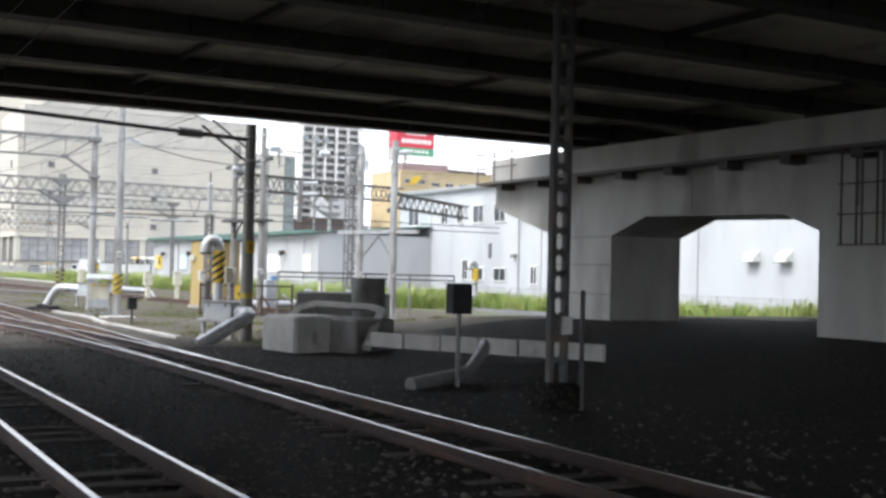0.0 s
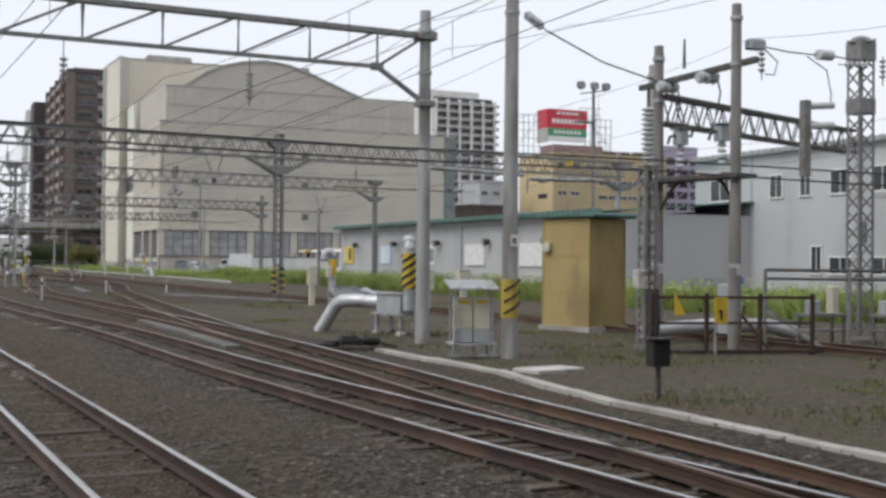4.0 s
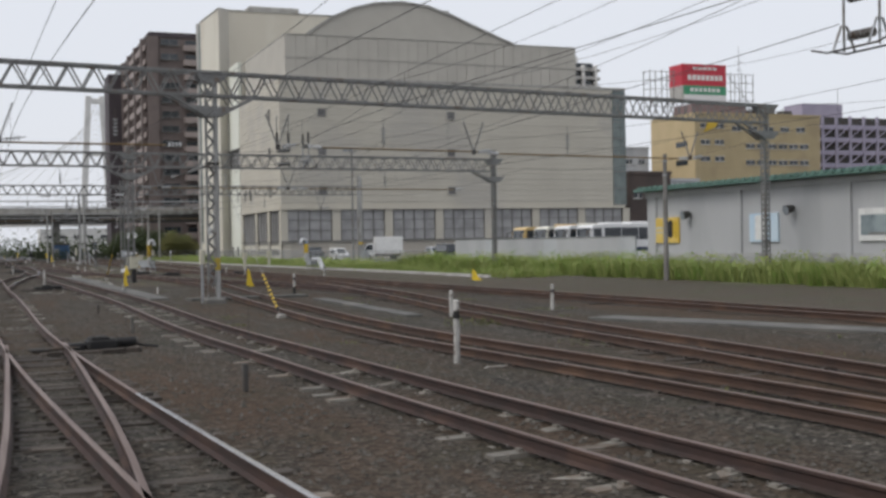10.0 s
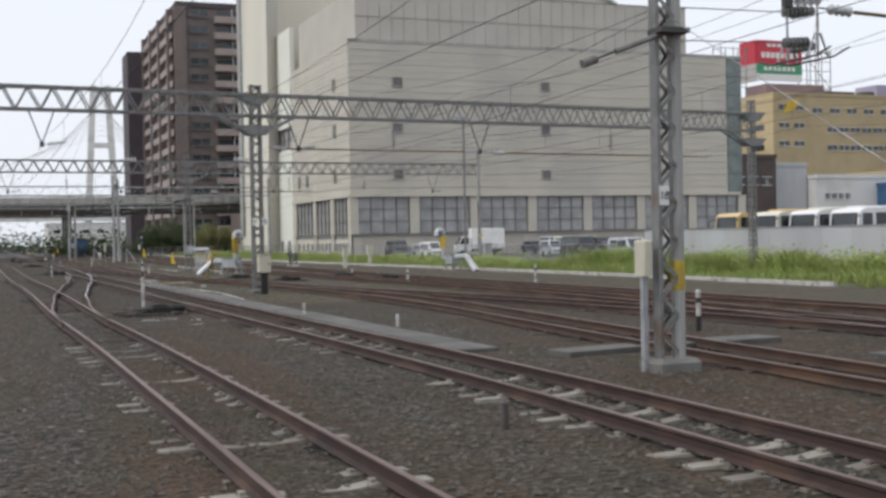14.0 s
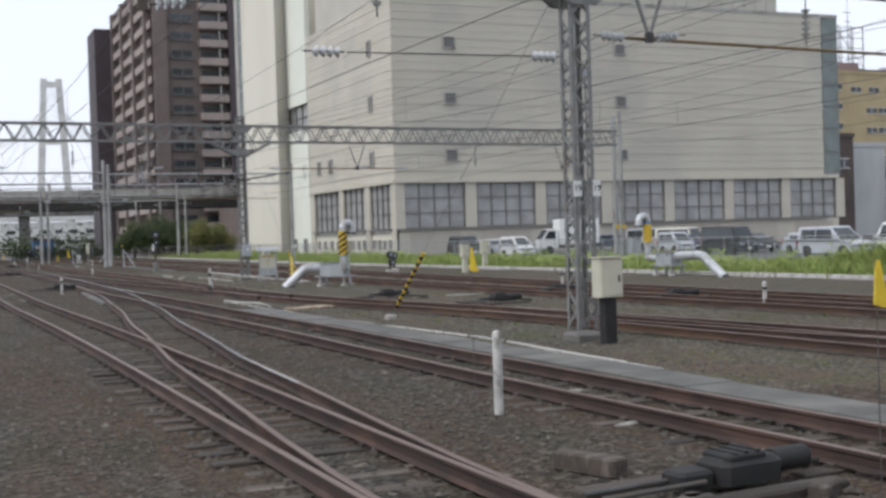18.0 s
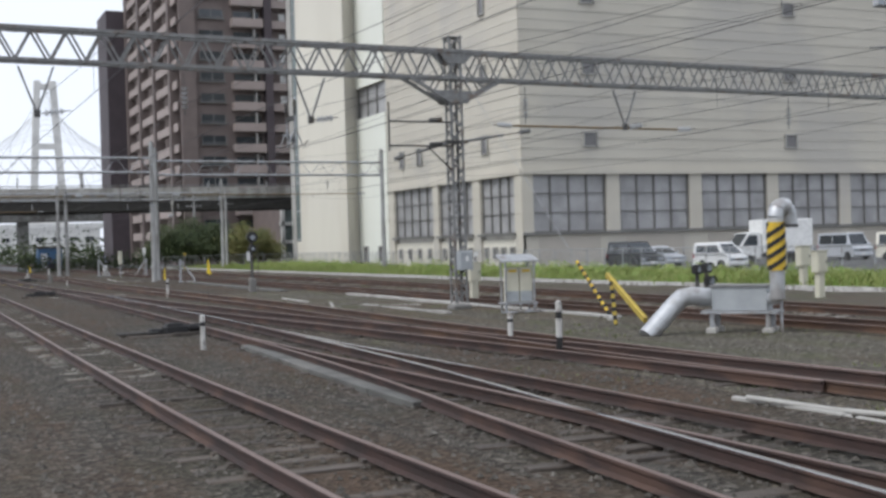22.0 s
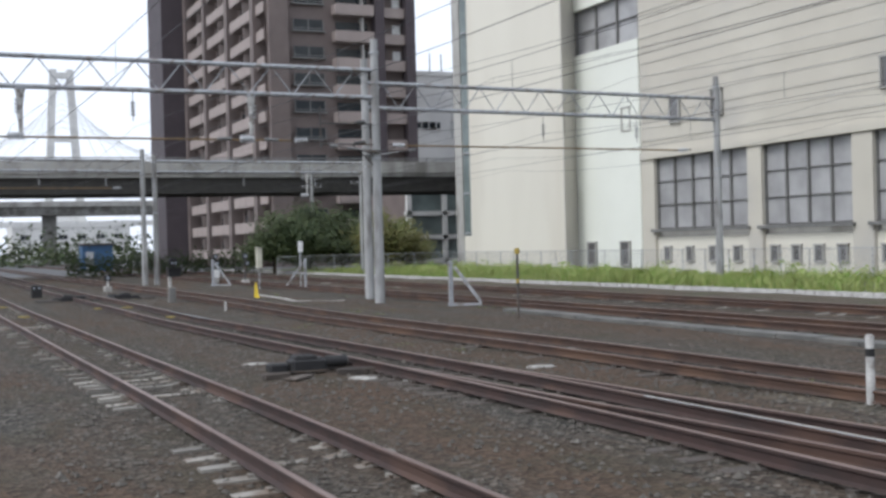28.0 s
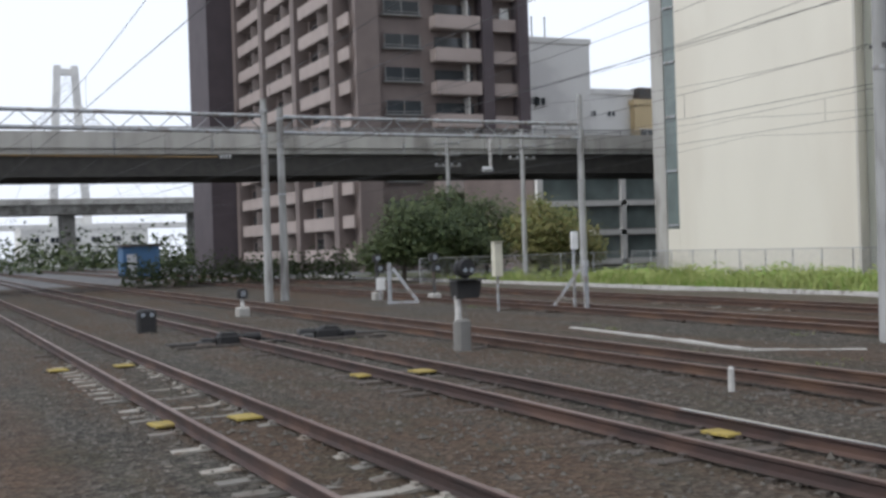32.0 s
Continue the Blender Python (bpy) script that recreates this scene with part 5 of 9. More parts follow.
part("strut", Geo().tube((12.35, 31.9, 5.2), (10.9, 31.85, 6.2), 0.04, n=8), STEEL_DARK, arm)
part("strut", Geo().tube((12.35, 31.9, 5.6), (11.2, 31.85, 6.4), 0.03, n=8), STEEL_DARK, arm)
part("drum_insulator", Geo().tube((10.9, 31.85, 5.95), (10.2, 31.82, 5.98), 0.13, n=12), STEEL_GREY, arm)


# ---- relay hut and cabinets ----
HUT = material("yellow_brown_hut_panel", (0.36, 0.275, 0.115), (0.29, 0.215, 0.09), scale=0.8, rough=0.8, bump=0.06, spots=(0.24, 0.18, 0.08), spot_scale=0.7, spot_from=0.54, stretch=(1, 1, 0.5))
HUT_ROOF = material("green_sheet_roof", (0.10, 0.19, 0.17), (0.075, 0.145, 0.13), scale=2, rough=0.6, bump=0.05)


def relay_hut():
    t = thing("relay_hut", (20.36, 58.81, 0), "yellow-brown relay hut with a flat ribbed sheet roof", "hut", turn=15.5)
    part("wall", Geo().box((0, 0, 1.75), (1.6, 2.0, 3.5)), HUT, t)
    for sx in (-0.8, 0.8):
        for sy in (-1.0, 1.0):
            part("corner_strip", Geo().box((sx, sy, 1.75), (0.05, 0.05, 3.5)), HUT, t)
    for z in (1.18, 2.34):
        part("panel_joint", Geo().box((-0.805, 0, z), (0.012, 1.9, 0.02)), HUT, t)
        part("panel_joint", Geo().box((0, -1.005, z), (1.5, 0.012, 0.02)), HUT, t)
    roof = part("roof", Geo().box((0.1, 0, 3.6), (2.1, 2.5, 0.07)), HUT_ROOF, t)
    for k in range(13):
        part("roof_rib", Geo().tube((-0.95, -1.25 + k * 0.208, 3.6), (1.16, -1.25 + k * 0.208, 3.6), 0.07, n=8), HUT_ROOF, roof)
    part("vent_box", Geo().chamfer((-0.87, 0.75, 2.62), (0.16, 0.26, 0.28), 0.02), CREAM, t)
    part("plinth", Geo().box((0, 0, 0.05), (1.8, 2.2, 0.2)), CONCRETE, t)


relay_hut()


def framed_cabinet(x, y, turn, label):
    """A control cabinet under a small sloping roof on a galvanised stand."""
    t = thing("control_cabinet", (x, y, 0), label, "cabinet", group="roofed control cabinets", turn=turn)
    for sx in (-0.42, 0.42):
        for sy in (-0.3, 0.3):
            part("post", Geo().box((sx, sy, 0.75), (0.05, 0.05, 1.5)), STEEL_GALV, t)
    part("roof", Geo().add([(-0.55, -0.45, 1.5), (0.55, -0.45, 1.5), (0.55, 0.45, 1.68), (-0.55, 0.45, 1.68), (-0.55, -0.45, 1.54), (0.55, -0.45, 1.54), (0.55, 0.45, 1.72), (-0.55, 0.45, 1.72)],
                           [(0, 3, 2, 1), (4, 5, 6, 7), (0, 1, 5, 4), (1, 2, 6, 5), (2, 3, 7, 6), (3, 0, 4, 7)]), STEEL_GALV, t)
    part("shelf", Geo().box((0, 0, 0.3), (1.0, 0.75, 0.05)), STEEL_GALV, t)
    for s in (-0.2, 0.2):
        body = part("cabinet_body", Geo().chamfer((s, -0.05, 0.84), (0.38, 0.36, 1.0), 0.02), CREAM, t, "cream cabinet with a grey lower panel")
        part("lower_panel", Geo().box((s, -0.236, 0.5), (0.36, 0.012, 0.3)), CABINET_GREY, body)
        part("warning_strip", Geo().box((s, -0.236, 1.24), (0.24, 0.012, 0.07)), YELLOW, body)
    for k in (-0.45, 0.45):
        part("brace", Geo().tube((k, -0.35, 0.05), (k, -0.35, 0.32), 0.025, n=6), STEEL_GALV, t)
    part("foot_rail", Geo().box((0, -0.35, 0.06), (1.1, 0.06, 0.06)), STEEL_GALV, t)
    part("conduit", Geo().tube((0.05, -0.1, 0), (0.05, -0.1, 0.4), 0.03, n=8), WHITE_WORN, t)
    return t


framed_cabinet(12.4, 50.3, -14, "cream control cabinet under a small roof beside the rails")
framed_cabinet(12.2, 182.2, -14, "cream control cabinet under a sloping roof by a mast")


def post_cabinet(x, y, h, w, label, mat=None, group="cream cabinets on posts"):
    t = thing("post_cabinet", (x, y, 0), label, "cabinet", group=group)
    part("post", Geo().chamfer((0, 0, h * 0.28), (0.26, 0.22, h * 0.6), 0.02), CREAM if mat is None else BLACK, t)
    b = part("box", Geo().chamfer((0, 0, h * 0.77), (w, 0.32, h * 0.46), 0.03), CREAM, t)
    part("door", Geo().box((0, -0.166, h * 0.77), (w - 0.08, 0.012, h * 0.40)), CREAM, b)
    part("handle", Geo().box((w * 0.3, -0.18, h * 0.76), (0.03, 0.02, 0.12)), STEEL_DARK, b)
    part("lid", Geo().box((0, 0, h + 0.01), (w + 0.05, 0.38, 0.025)), CREAM, b)
    return t


post_cabinet(18.0, 79.6, 1.78, 0.42, "cream cabinet on a square post")
post_cabinet(20.1, 70.8, 1.75, 0.52, "wide cream cabinet on a post")
post_cabinet(22.3, 72.0, 1.75, 0.52, "wide cream cabinet on a post")
post_cabinet(7.72, 142.75, 1.58, 0.5, "cream switch cabinet on a black post against a mast", BLACK)
post_cabinet(22.8, 181.3, 1.5, 0.45, "cream cabinet on a post beside the grass")
post_cabinet(13.9, 188.6, 1.4, 0.45, "pale cabinet on a post between masts")
post_cabinet(26.3, 186.0, 1.6, 0.5, "cream cabinet standing in the grass")


for x, y, w, h in ((36.4, 185.6, 0.7, 1.5), (36.9, 187.2, 0.8, 1.4)):
    pcb = thing("pole_cabinet", (x, y, 0), "grey steel cabinet at the foot of twin poles", "cabinet", group="cabinets at the twin poles")
    part("body", Geo().chamfer((0, 0, h / 2), (w, 0.5, h), 0.03), CABINET_GREY, pcb)
    part("door", Geo().box((0, -0.26, h / 2), (w * 0.86, 0.02, h * 0.84)), CABINET_GREY, pcb)
    part("lid", Geo().box((0, 0, h + 0.02), (w + 0.08, 0.58, 0.04)), STEEL_GREY, pcb)


# ---- feeder substation ----


def substation():
    t = thing("feeder_station", (0, 0, 0), "feeder switching frame of poles, platforms and insulators", "substation")
    P = lambda n, g, m, l="", s=False: part(n, g, m, t, l, s)
    for x, y, h, r, m in ((19.45, 53.4, 8.05, 0.17, POLE_BROWN), (19.75, 50.45, 8.65, 0.16, POLE_BROWN), (23.5, 47.8, 7.85, 0.19, POLE_GREY), (24.1, 45.6, 7.95, 0.19, POLE_GREY), (22.98, 58.8, 8.6, 0.26, POLE_GREY)):
        pl = P("pole", Geo().tube((x, y, -0.1), (x, y, h), r, r * 0.75, 14), m, "", True)
        for z in (h - 0.35, h - 1.5, h * 0.5, 2.1):
            part("band", Geo().tube((x, y, z - 0.05), (x, y, z + 0.05), r * 0.98, n=14), STEEL_GALV, pl)
        part("tag_plate", Geo().box((x, y - r - 0.01, 2.0), (0.12, 0.02, 0.26)), WHITE_WORN, pl)
    tower = lattice_mast(t, 24.7, 51.4, 8.1, 0.5, STEEL_GREY)
    part("head_box", Geo().box((24.7, 51.4, 8.0), (0.56, 0.56, 0.5)), STEEL_GREY, tower)
    part("head_hood", Geo().lathe((24.7, 51.4, 8.25), [(0.42, 0), (0.3, 0.12), (0.05, 0.2)], 4), STEEL_GREY, tower)
    part("splice_plate", Geo().box((24.7, 51.4, 6.5), (0.55, 0.55, 0.42)), STEEL_GREY, tower)
    lattice_mast(t, 17.35, 50.75, 4.3, 0.34, STEEL_GREY)
    ins = P("tall_insulator", Geo().lathe((17.35, 50.75, 4.6), [(0.09, 0), (0.09, 0.1)], 12), PORCELAIN)
    for k in range(11):
        part("shed_disc", Geo().lathe((17.35, 50.75, 4.65 + k * 0.12), [(0.08, 0), (0.17, 0.03), (0.17, 0.05), (0.08, 0.1)], 14), PORCELAIN, ins, smooth=True)
    P("rod", Geo().tube((17.35, 50.75, 5.9), (17.35, 50.75, 6.4), 0.04, n=8), STEEL_DARK)
    # platform between the two dark poles, on curved brackets
    plat = P("platform", Geo().bar((19.2, 53.6, 4.35), (19.9, 50.2, 4.35), 0.75, 0.1), STEEL_DARK)
    for (x, y), d in (((19.45, 53.4), -1), ((19.75, 50.45), 1)):
        arc = [(x + 0.1 * k * 0.3, y + d * 0.18 * k, 3.4 + 0.9 * math.sin(k / 5 * 1.57)) for k in range(6)]
        part("curved_bracket", Geo().path(arc, 0.05, 6), STEEL_DARK, plat)
    for k in range(5):
        part("grating_bar", Geo().bar((19.0 + 0.14 * k, 53.5 - 0.68 * k, 4.44), (19.9 + 0.14 * k, 53.7 - 0.68 * k, 4.44), 0.06, 0.05), STEEL_GREY, plat)
    for x, y in ((19.9, 53.0), (20.2, 51.6)):
        cn = P("current_transformer", Geo().chamfer((x, y, 5.55), (0.34, 0.34, 0.42), 0.05), CABINET_GREY, "small grey can on porcelain")
        part("lid", Geo().box((x, y, 5.78), (0.42, 0.42, 0.04)), STEEL_GREY, cn)
        part("spout", Geo().path([(x - 0.15, y, 5.6), (x - 0.35, y, 5.55), (x - 0.42, y, 5.35)], 0.04, 6), STEEL_DARK, cn)
        part("spout", Geo().path([(x + 0.15, y, 5.6), (x + 0.35, y, 5.6), (x + 0.4, y, 5.8)], 0.04, 6), STEEL_DARK, cn)
        for k in range(4):
            part("disc", Geo().lathe((x, y, 4.72 + k * 0.16), [(0.06, 0), (0.12, 0.03), (0.12, 0.06), (0.06, 0.12)], 12), PORCELAIN, cn, smooth=True)
    P("switch_arm", Geo().bar((19.2, 53.9, 6.95), (19.95, 49.9, 7.2), 0.16, 0.14), STEEL_DARK)
    for f in (0.25, 0.6):
        c = Vector((19.2, 53.9, 6.95)).lerp(Vector((19.95, 49.9, 7.2)), f)
        b = P("bushing", Geo().tube(c + Vector((-0.3, 0, -0.16)), c + Vector((0.3, 0, -0.12)), 0.13, n=12), PORCELAIN, "", True)
        for k in range(3):
            part("rib", Geo().tube(c + Vector((-0.24 + 0.2 * k, 0, -0.15)), c + Vector((-0.18 + 0.2 * k, 0, -0.15)), 0.17, n=12), PORCELAIN, b)
        P("link", Geo().path([tuple(c + Vector((0.3, 0, -0.12))), tuple(c + Vector((0.5, 0.1, -0.5))), tuple(c + Vector((0.35, 0.1, -1.1)))], 0.025, 6), STEEL_DARK)
    P("arrester", Geo().tube((19.0, 51.6, 7.15), (19.0, 51.6, 7.9), 0.045, 0.025, 8), STEEL_DARK)
    truss_beam(t, (19.5, 53.4, 5.95), (31.0, 58.5, 6.1), 0.75, 0.35, STEEL_DARK, 0.8)
    truss_beam(t, (24.1, 45.6, 5.0), (31.5, 52.0, 5.0), 0.6, 0.3, STEEL_DARK, 0.8)
    mm = P("switch_mast", Geo().box((21.3, 49.7, 5.3), (0.2, 0.2, 1.9)), STEEL_GREY)
    for z in (6.1, 5.6):
        part("insulator_arm", Geo().tube((21.3, 49.7, z), (22.1, 49.6, z + 0.06), 0.09, n=10), PORCELAIN, mm, smooth=True)
    P("cross_arm", Geo().bar((23.0, 49.0, 3.9), (24.6, 44.2, 3.9), 0.2, 0.16), STEEL_GALV)
    for a, b in (((23.5, 47.8, 2.6), (23.9, 46.4, 3.85)), ((24.1, 45.6, 2.6), (23.8, 46.6, 3.85))):
        P("knee_brace", Geo().bar(a, b, 0.06, 0.06), STEEL_GREY)
    P("terminal_box", Geo().chamfer((20.3, 50.4, 7.68), (0.5, 0.3, 0.26), 0.05), CABINET_GREY)
    P("jumper", Geo().path([(20.5, 50.4, 7.65), (21.5, 50.6, 7.62), (22.7, 50.9, 7.68)], 0.02, 6), CABLE)
    P("barrel_insulator", Geo().tube((22.75, 50.9, 7.7), (23.25, 50.95, 7.72), 0.14, n=12), PORCELAIN, "", True)
    P("jumper", Geo().path([(23.25, 50.95, 7.72), (24.0, 51.1, 7.7), (24.5, 51.3, 7.75)], 0.02, 6), CABLE)
    P("jumper", Geo().path([(22.3, 50.8, 7.6), (22.6, 50.4, 7.2), (22.4, 50.0, 6.5), (22.05, 49.65, 6.15)], 0.018, 6), CABLE)
    P("jumper", Geo().path([(20.55, 50.4, 7.6), (21.0, 50.4, 7.3), (20.9, 50.4, 6.95), (20.6, 50.4, 6.95)], 0.018, 6), CABLE)
    for x, y, z, w in ((23.4, 47.9, 7.3, (-0.3, 0.9, 0)), (24.1, 45.3, 7.4, (0.4, -0.9, 0)), (13.2, 49.4, 7.6, (0.8, 0.4, -0.25)), (24.7, 51.0, 7.6, (-0.8, 0.4, 0))):
        insulator_string(t, (x, y, z), 5, w, 0.11, 0.13)
    for x, y, z in ((23.55, 47.3, 7.2), (24.5, 45.4, 7.5), (20.5, 50.4, 7.6), (25.3, 51.2, 7.9)):
        insulator_string(t, (x, y, z), 4, (0, 0, -1), 0.1, 0.14)
    P("jumper", Geo().path([(14.0, 49.8, 7.35), (16.5, 51.5, 7.1), (19.4, 53.3, 7.05)], 0.022, 6), CABLE)
    for z, dz in ((4.66, 0.0), (4.4, -0.05)):
        P("busbar", Geo().path([(2.0, 49.4, z - 0.05), (10.0, 50.0, z - 0.1), (17.35, 50.7, z), (24.0, 50.2, z - 0.1 + dz), (32.0, 49.4, z - 0.2)], 0.022, 6), CABLE)
    for a, b in (((12.5, 53.0, 4.42), (15.2, 53.2, 4.36)), ((15.3, 53.0, 4.25), (17.6, 53.2, 4.3))):
        P("hot_tube", Geo().tube(a, b, 0.05, n=8), STEEL_GALV)
    rust = P("guard_rail", Geo().bar((16.6, 49.4, 1.35), (20.6, 48.6, 1.35), 0.07, 0.07), RAIL_SIDE, "rusty guard rail")
    part("lower_rail", Geo().bar((16.6, 49.4, 0.75), (20.6, 48.6, 0.75), 0.06, 0.06), RAIL_SIDE, rust)
    part("foot_rail", Geo().bar((16.6, 49.4, 0.08), (20.9, 48.5, 0.08), 0.09, 0.09), RAIL_SIDE, rust)
    for k in range(4):
        part("rail_post", Geo().box((16.6 + k * 1.33, 49.4 - k * 0.27, 0.7), (0.08, 0.08, 1.5)), RAIL_SIDE, rust)
    for dx in (-0.45, 0.45):
        part("raker", Geo().bar((19.75, 50.2, 0.9), (19.75 + dx, 49.7, 0.05), 0.07, 0.07), RAIL_SIDE, rust)
    sign = P("warning_sign", Geo().box((18.2, 48.95, 1.05), (0.36, 0.03, 0.62)), YELLOW, "yellow warning plate with a black mark")
    part("mark", Geo().box((18.2, 48.93, 0.95), (0.06, 0.01, 0.24)).box((18.16, 48.93, 1.03), (0.08, 0.01, 0.05)), BLACK, sign)
    part("sign_post", Geo().tube((18.0, 48.9, 0), (18.0, 48.9, 0.8), 0.03, n=8), STEEL_GALV, sign)
    P("flag", Geo().add([(17.0, 49.1, 1.5), (17.28, 49.05, 0.95), (17.0, 49.1, 0.95), (17.02, 49.13, 1.5), (17.3, 49.08, 0.95), (17.02, 49.13, 0.95)], [(0, 1, 2), (5, 4, 3), (0, 3, 4, 1), (1, 4, 5, 2), (2, 5, 3, 0)]), YELLOW)
    P("cable_hose", Geo().path([(17.2, 50.2, 1.5), (17.1, 50.0, 0.7), (16.9, 49.8, 0.05)], 0.11, 10), BLACK, "", True)
    P("meter_box", Geo().chamfer((17.0, 50.5, 1.75), (0.3, 0.25, 0.45), 0.02), WHITE_WORN)
    P("lagged_pipe", Geo().path([(19.0, 53.5, 0.3), (21.0, 53.0, 0.45), (22.5, 52.6, 0.45), (23.3, 52.4, 0.25)], 0.2, 12), DUCT_METAL, "silver lagged pipe lying on the ground", True)
    # low switch tables behind pipe rails
    rail = P("pipe_rail", Geo().tube((20.5, 50.2, 2.0), (27.5, 46.0, 2.0), 0.04, n=8), STEEL_DARK)
    part("pipe_rail_low", Geo().tube((20.5, 50.2, 1.78), (27.5, 46.0, 1.78), 0.035, n=8), STEEL_DARK, rail)
    for k in range(5):
        part("rail_post", Geo().tube((20.5 + k * 1.75, 50.2 - k * 1.05, 0), (20.5 + k * 1.75, 50.2 - k * 1.05, 2.0), 0.045, n=8), STEEL_GREY, rail)
    for x, y, w in ((22.4, 50.3, 1.3), (24.2, 49.6, 1.2)):
        tb = P("switch_table", Geo().box((x, y, 0.85), (w, 0.6, 0.08)), STEEL_GREY)
        part("shelf", Geo().box((x, y, 0.45), (w, 0.55, 0.06)), STEEL_GREY, tb)
        for s in (-1, 1):
            part("table_leg", Geo().box((x + s * w * 0.42, y - 0.22, 0.4), (0.06, 0.06, 0.85)), STEEL_GREY, tb)
            part("table_leg", Geo().box((x + s * w * 0.42, y + 0.22, 0.4), (0.06, 0.06, 0.85)), STEEL_GREY, tb)
        part("lever_box", Geo().chamfer((x - 0.3, y, 1.05), (0.3, 0.3, 0.36), 0.03), CABINET_GREY, tb)
        part("lever_box", Geo().chamfer((x + 0.35, y, 1.25), (0.24, 0.26, 0.7), 0.03), CREAM, tb)
    P("ramp_brace", Geo().bar((20.9, 50.6, 0.95), (22.0, 49.8, 0.05), 0.09, 0.09), STEEL_GALV)
    c = P("blue_capped_cabinet", Geo().chamfer((20.8, 52.0, 0.95), (0.5, 0.45, 1.3), 0.03), CABINET_GREY)
    part("blue_cap", Geo().box((20.95, 51.9, 1.7), (0.22, 0.3, 0.18)), BLUE_CAP, c)


substation()
lp = thing("floodlight_mast", (38.2, 87.8, 0), "thin grey steel mast with floodlights and a small platform", "light mast", group="floodlight masts")
part("mast", Geo().tube((0, 0, 0), (0, 0, 12.9), 0.13, 0.09, 12), STEEL_GREY, lp, smooth=True)
part("cross_bar", Geo().bar((-0.9, 0, 12.3), (0.9, 0, 12.6), 0.08, 0.08), STEEL_GREY, lp)
for dx in (-0.95, 0.0, 0.8):
    f = part("floodlight", Geo().lathe((dx, -0.1, 12.55), [(0.1, 0), (0.24, 0.12), (0.26, 0.42), (0.2, 0.46)], 14), STEEL_GREY, lp, smooth=True)
    part("lens", Geo().tube((dx, -0.34, 12.75), (dx, -0.3, 12.75), 0.2, n=14), GLASS_PALE, f)
part("platform", Geo().box((-0.6, 0, 10.6), (1.2, 0.7, 0.06)), STEEL_GREY, lp)
pr = Geo()
for dx in (-1.15, -0.6, 0):
    pr.tube((dx, -0.3, 10.6), (dx, -0.3, 11.4), 0.02, n=6)
pr.tube((-1.15, -0.3, 11.4), (0, -0.3, 11.4), 0.02, n=6).tube((-1.15, -0.3, 11.0), (0, -0.3, 11.0), 0.02, n=6)
part("platform_rail", pr, STEEL_GREY, lp)

# ---- warehouse, shed and car park ----
SHEET = material("pale_grey_sheet_wall", (0.46, 0.475, 0.485), (0.42, 0.435, 0.445), scale=0.3, rough=0.5, bump=0.02, spots=(0.38, 0.39, 0.40), spot_scale=0.3, stretch=(1, 1, 0.3))
SHEET_GREY = material("grey_sheet_wall", (0.44, 0.445, 0.45), (0.40, 0.405, 0.41), scale=0.3, rough=0.55, bump=0.02, stretch=(1, 1, 0.3), spots=(0.37, 0.375, 0.38), spot_scale=0.35)
SHEET_DARK = material("dark_grey_sheet_wall", (0.13, 0.135, 0.14), (0.11, 0.115, 0.12), scale=0.4, rough=0.55)
ROOF_GREEN = material("green_sheet_roofing", (0.13, 0.24, 0.20), (0.11, 0.20, 0.17), scale=0.8, rough=0.5, bump=0.03)
PLINTH = material("washed_plinth", (0.42, 0.42, 0.41), (0.34, 0.34, 0.33), scale=0.8, rough=0.85, bump=0.08, spots=(0.25, 0.25, 0.23), spot_scale=0.8)


def wall_window(parent, x, y0, y1, z0, z1, panes=2, frame_mat=None, glass=None):
    yc, zc, w, h = (y0 + y1) / 2, (z0 + z1) / 2, abs(y1 - y0), z1 - z0
    win = part("window", Geo().box((x - 0.02, yc, zc), (0.05, w, h)), glass or GLASS_DARK, parent)
    f = Geo()
    for yy, zz, sy, sz in ((yc, z1, w + 0.12, 0.09), (yc, z0, w + 0.16, 0.1), (y0, zc, 0.08, h), (y1, zc, 0.08, h)):
        f.box((x - 0.05, yy, zz), (0.1, sy, sz))
    for k in range(1, panes):
        f.box((x - 0.05, min(y0, y1) + w * k / panes, zc), (0.06, 0.05, h))
    part("frame", f, frame_mat or WHITE, win)
    return win


def ribbed_edge(parent, x, y0, y1, z, mat, pitch=0.62):
    e = part("eave", Geo().box((x - 0.12, (y0 + y1) / 2, z), (0.5, y1 - y0, 0.16)), mat, parent)
    g = Geo()
    n = int((y1 - y0) / pitch)
    for i in range(n):
        g.box((x - 0.25, y0 + (i + 0.5) * pitch, z + 0.12), (0.5, pitch * 0.45, 0.14))
    tagged(part("roof_ribs", g, mat, e), kind="stuff")


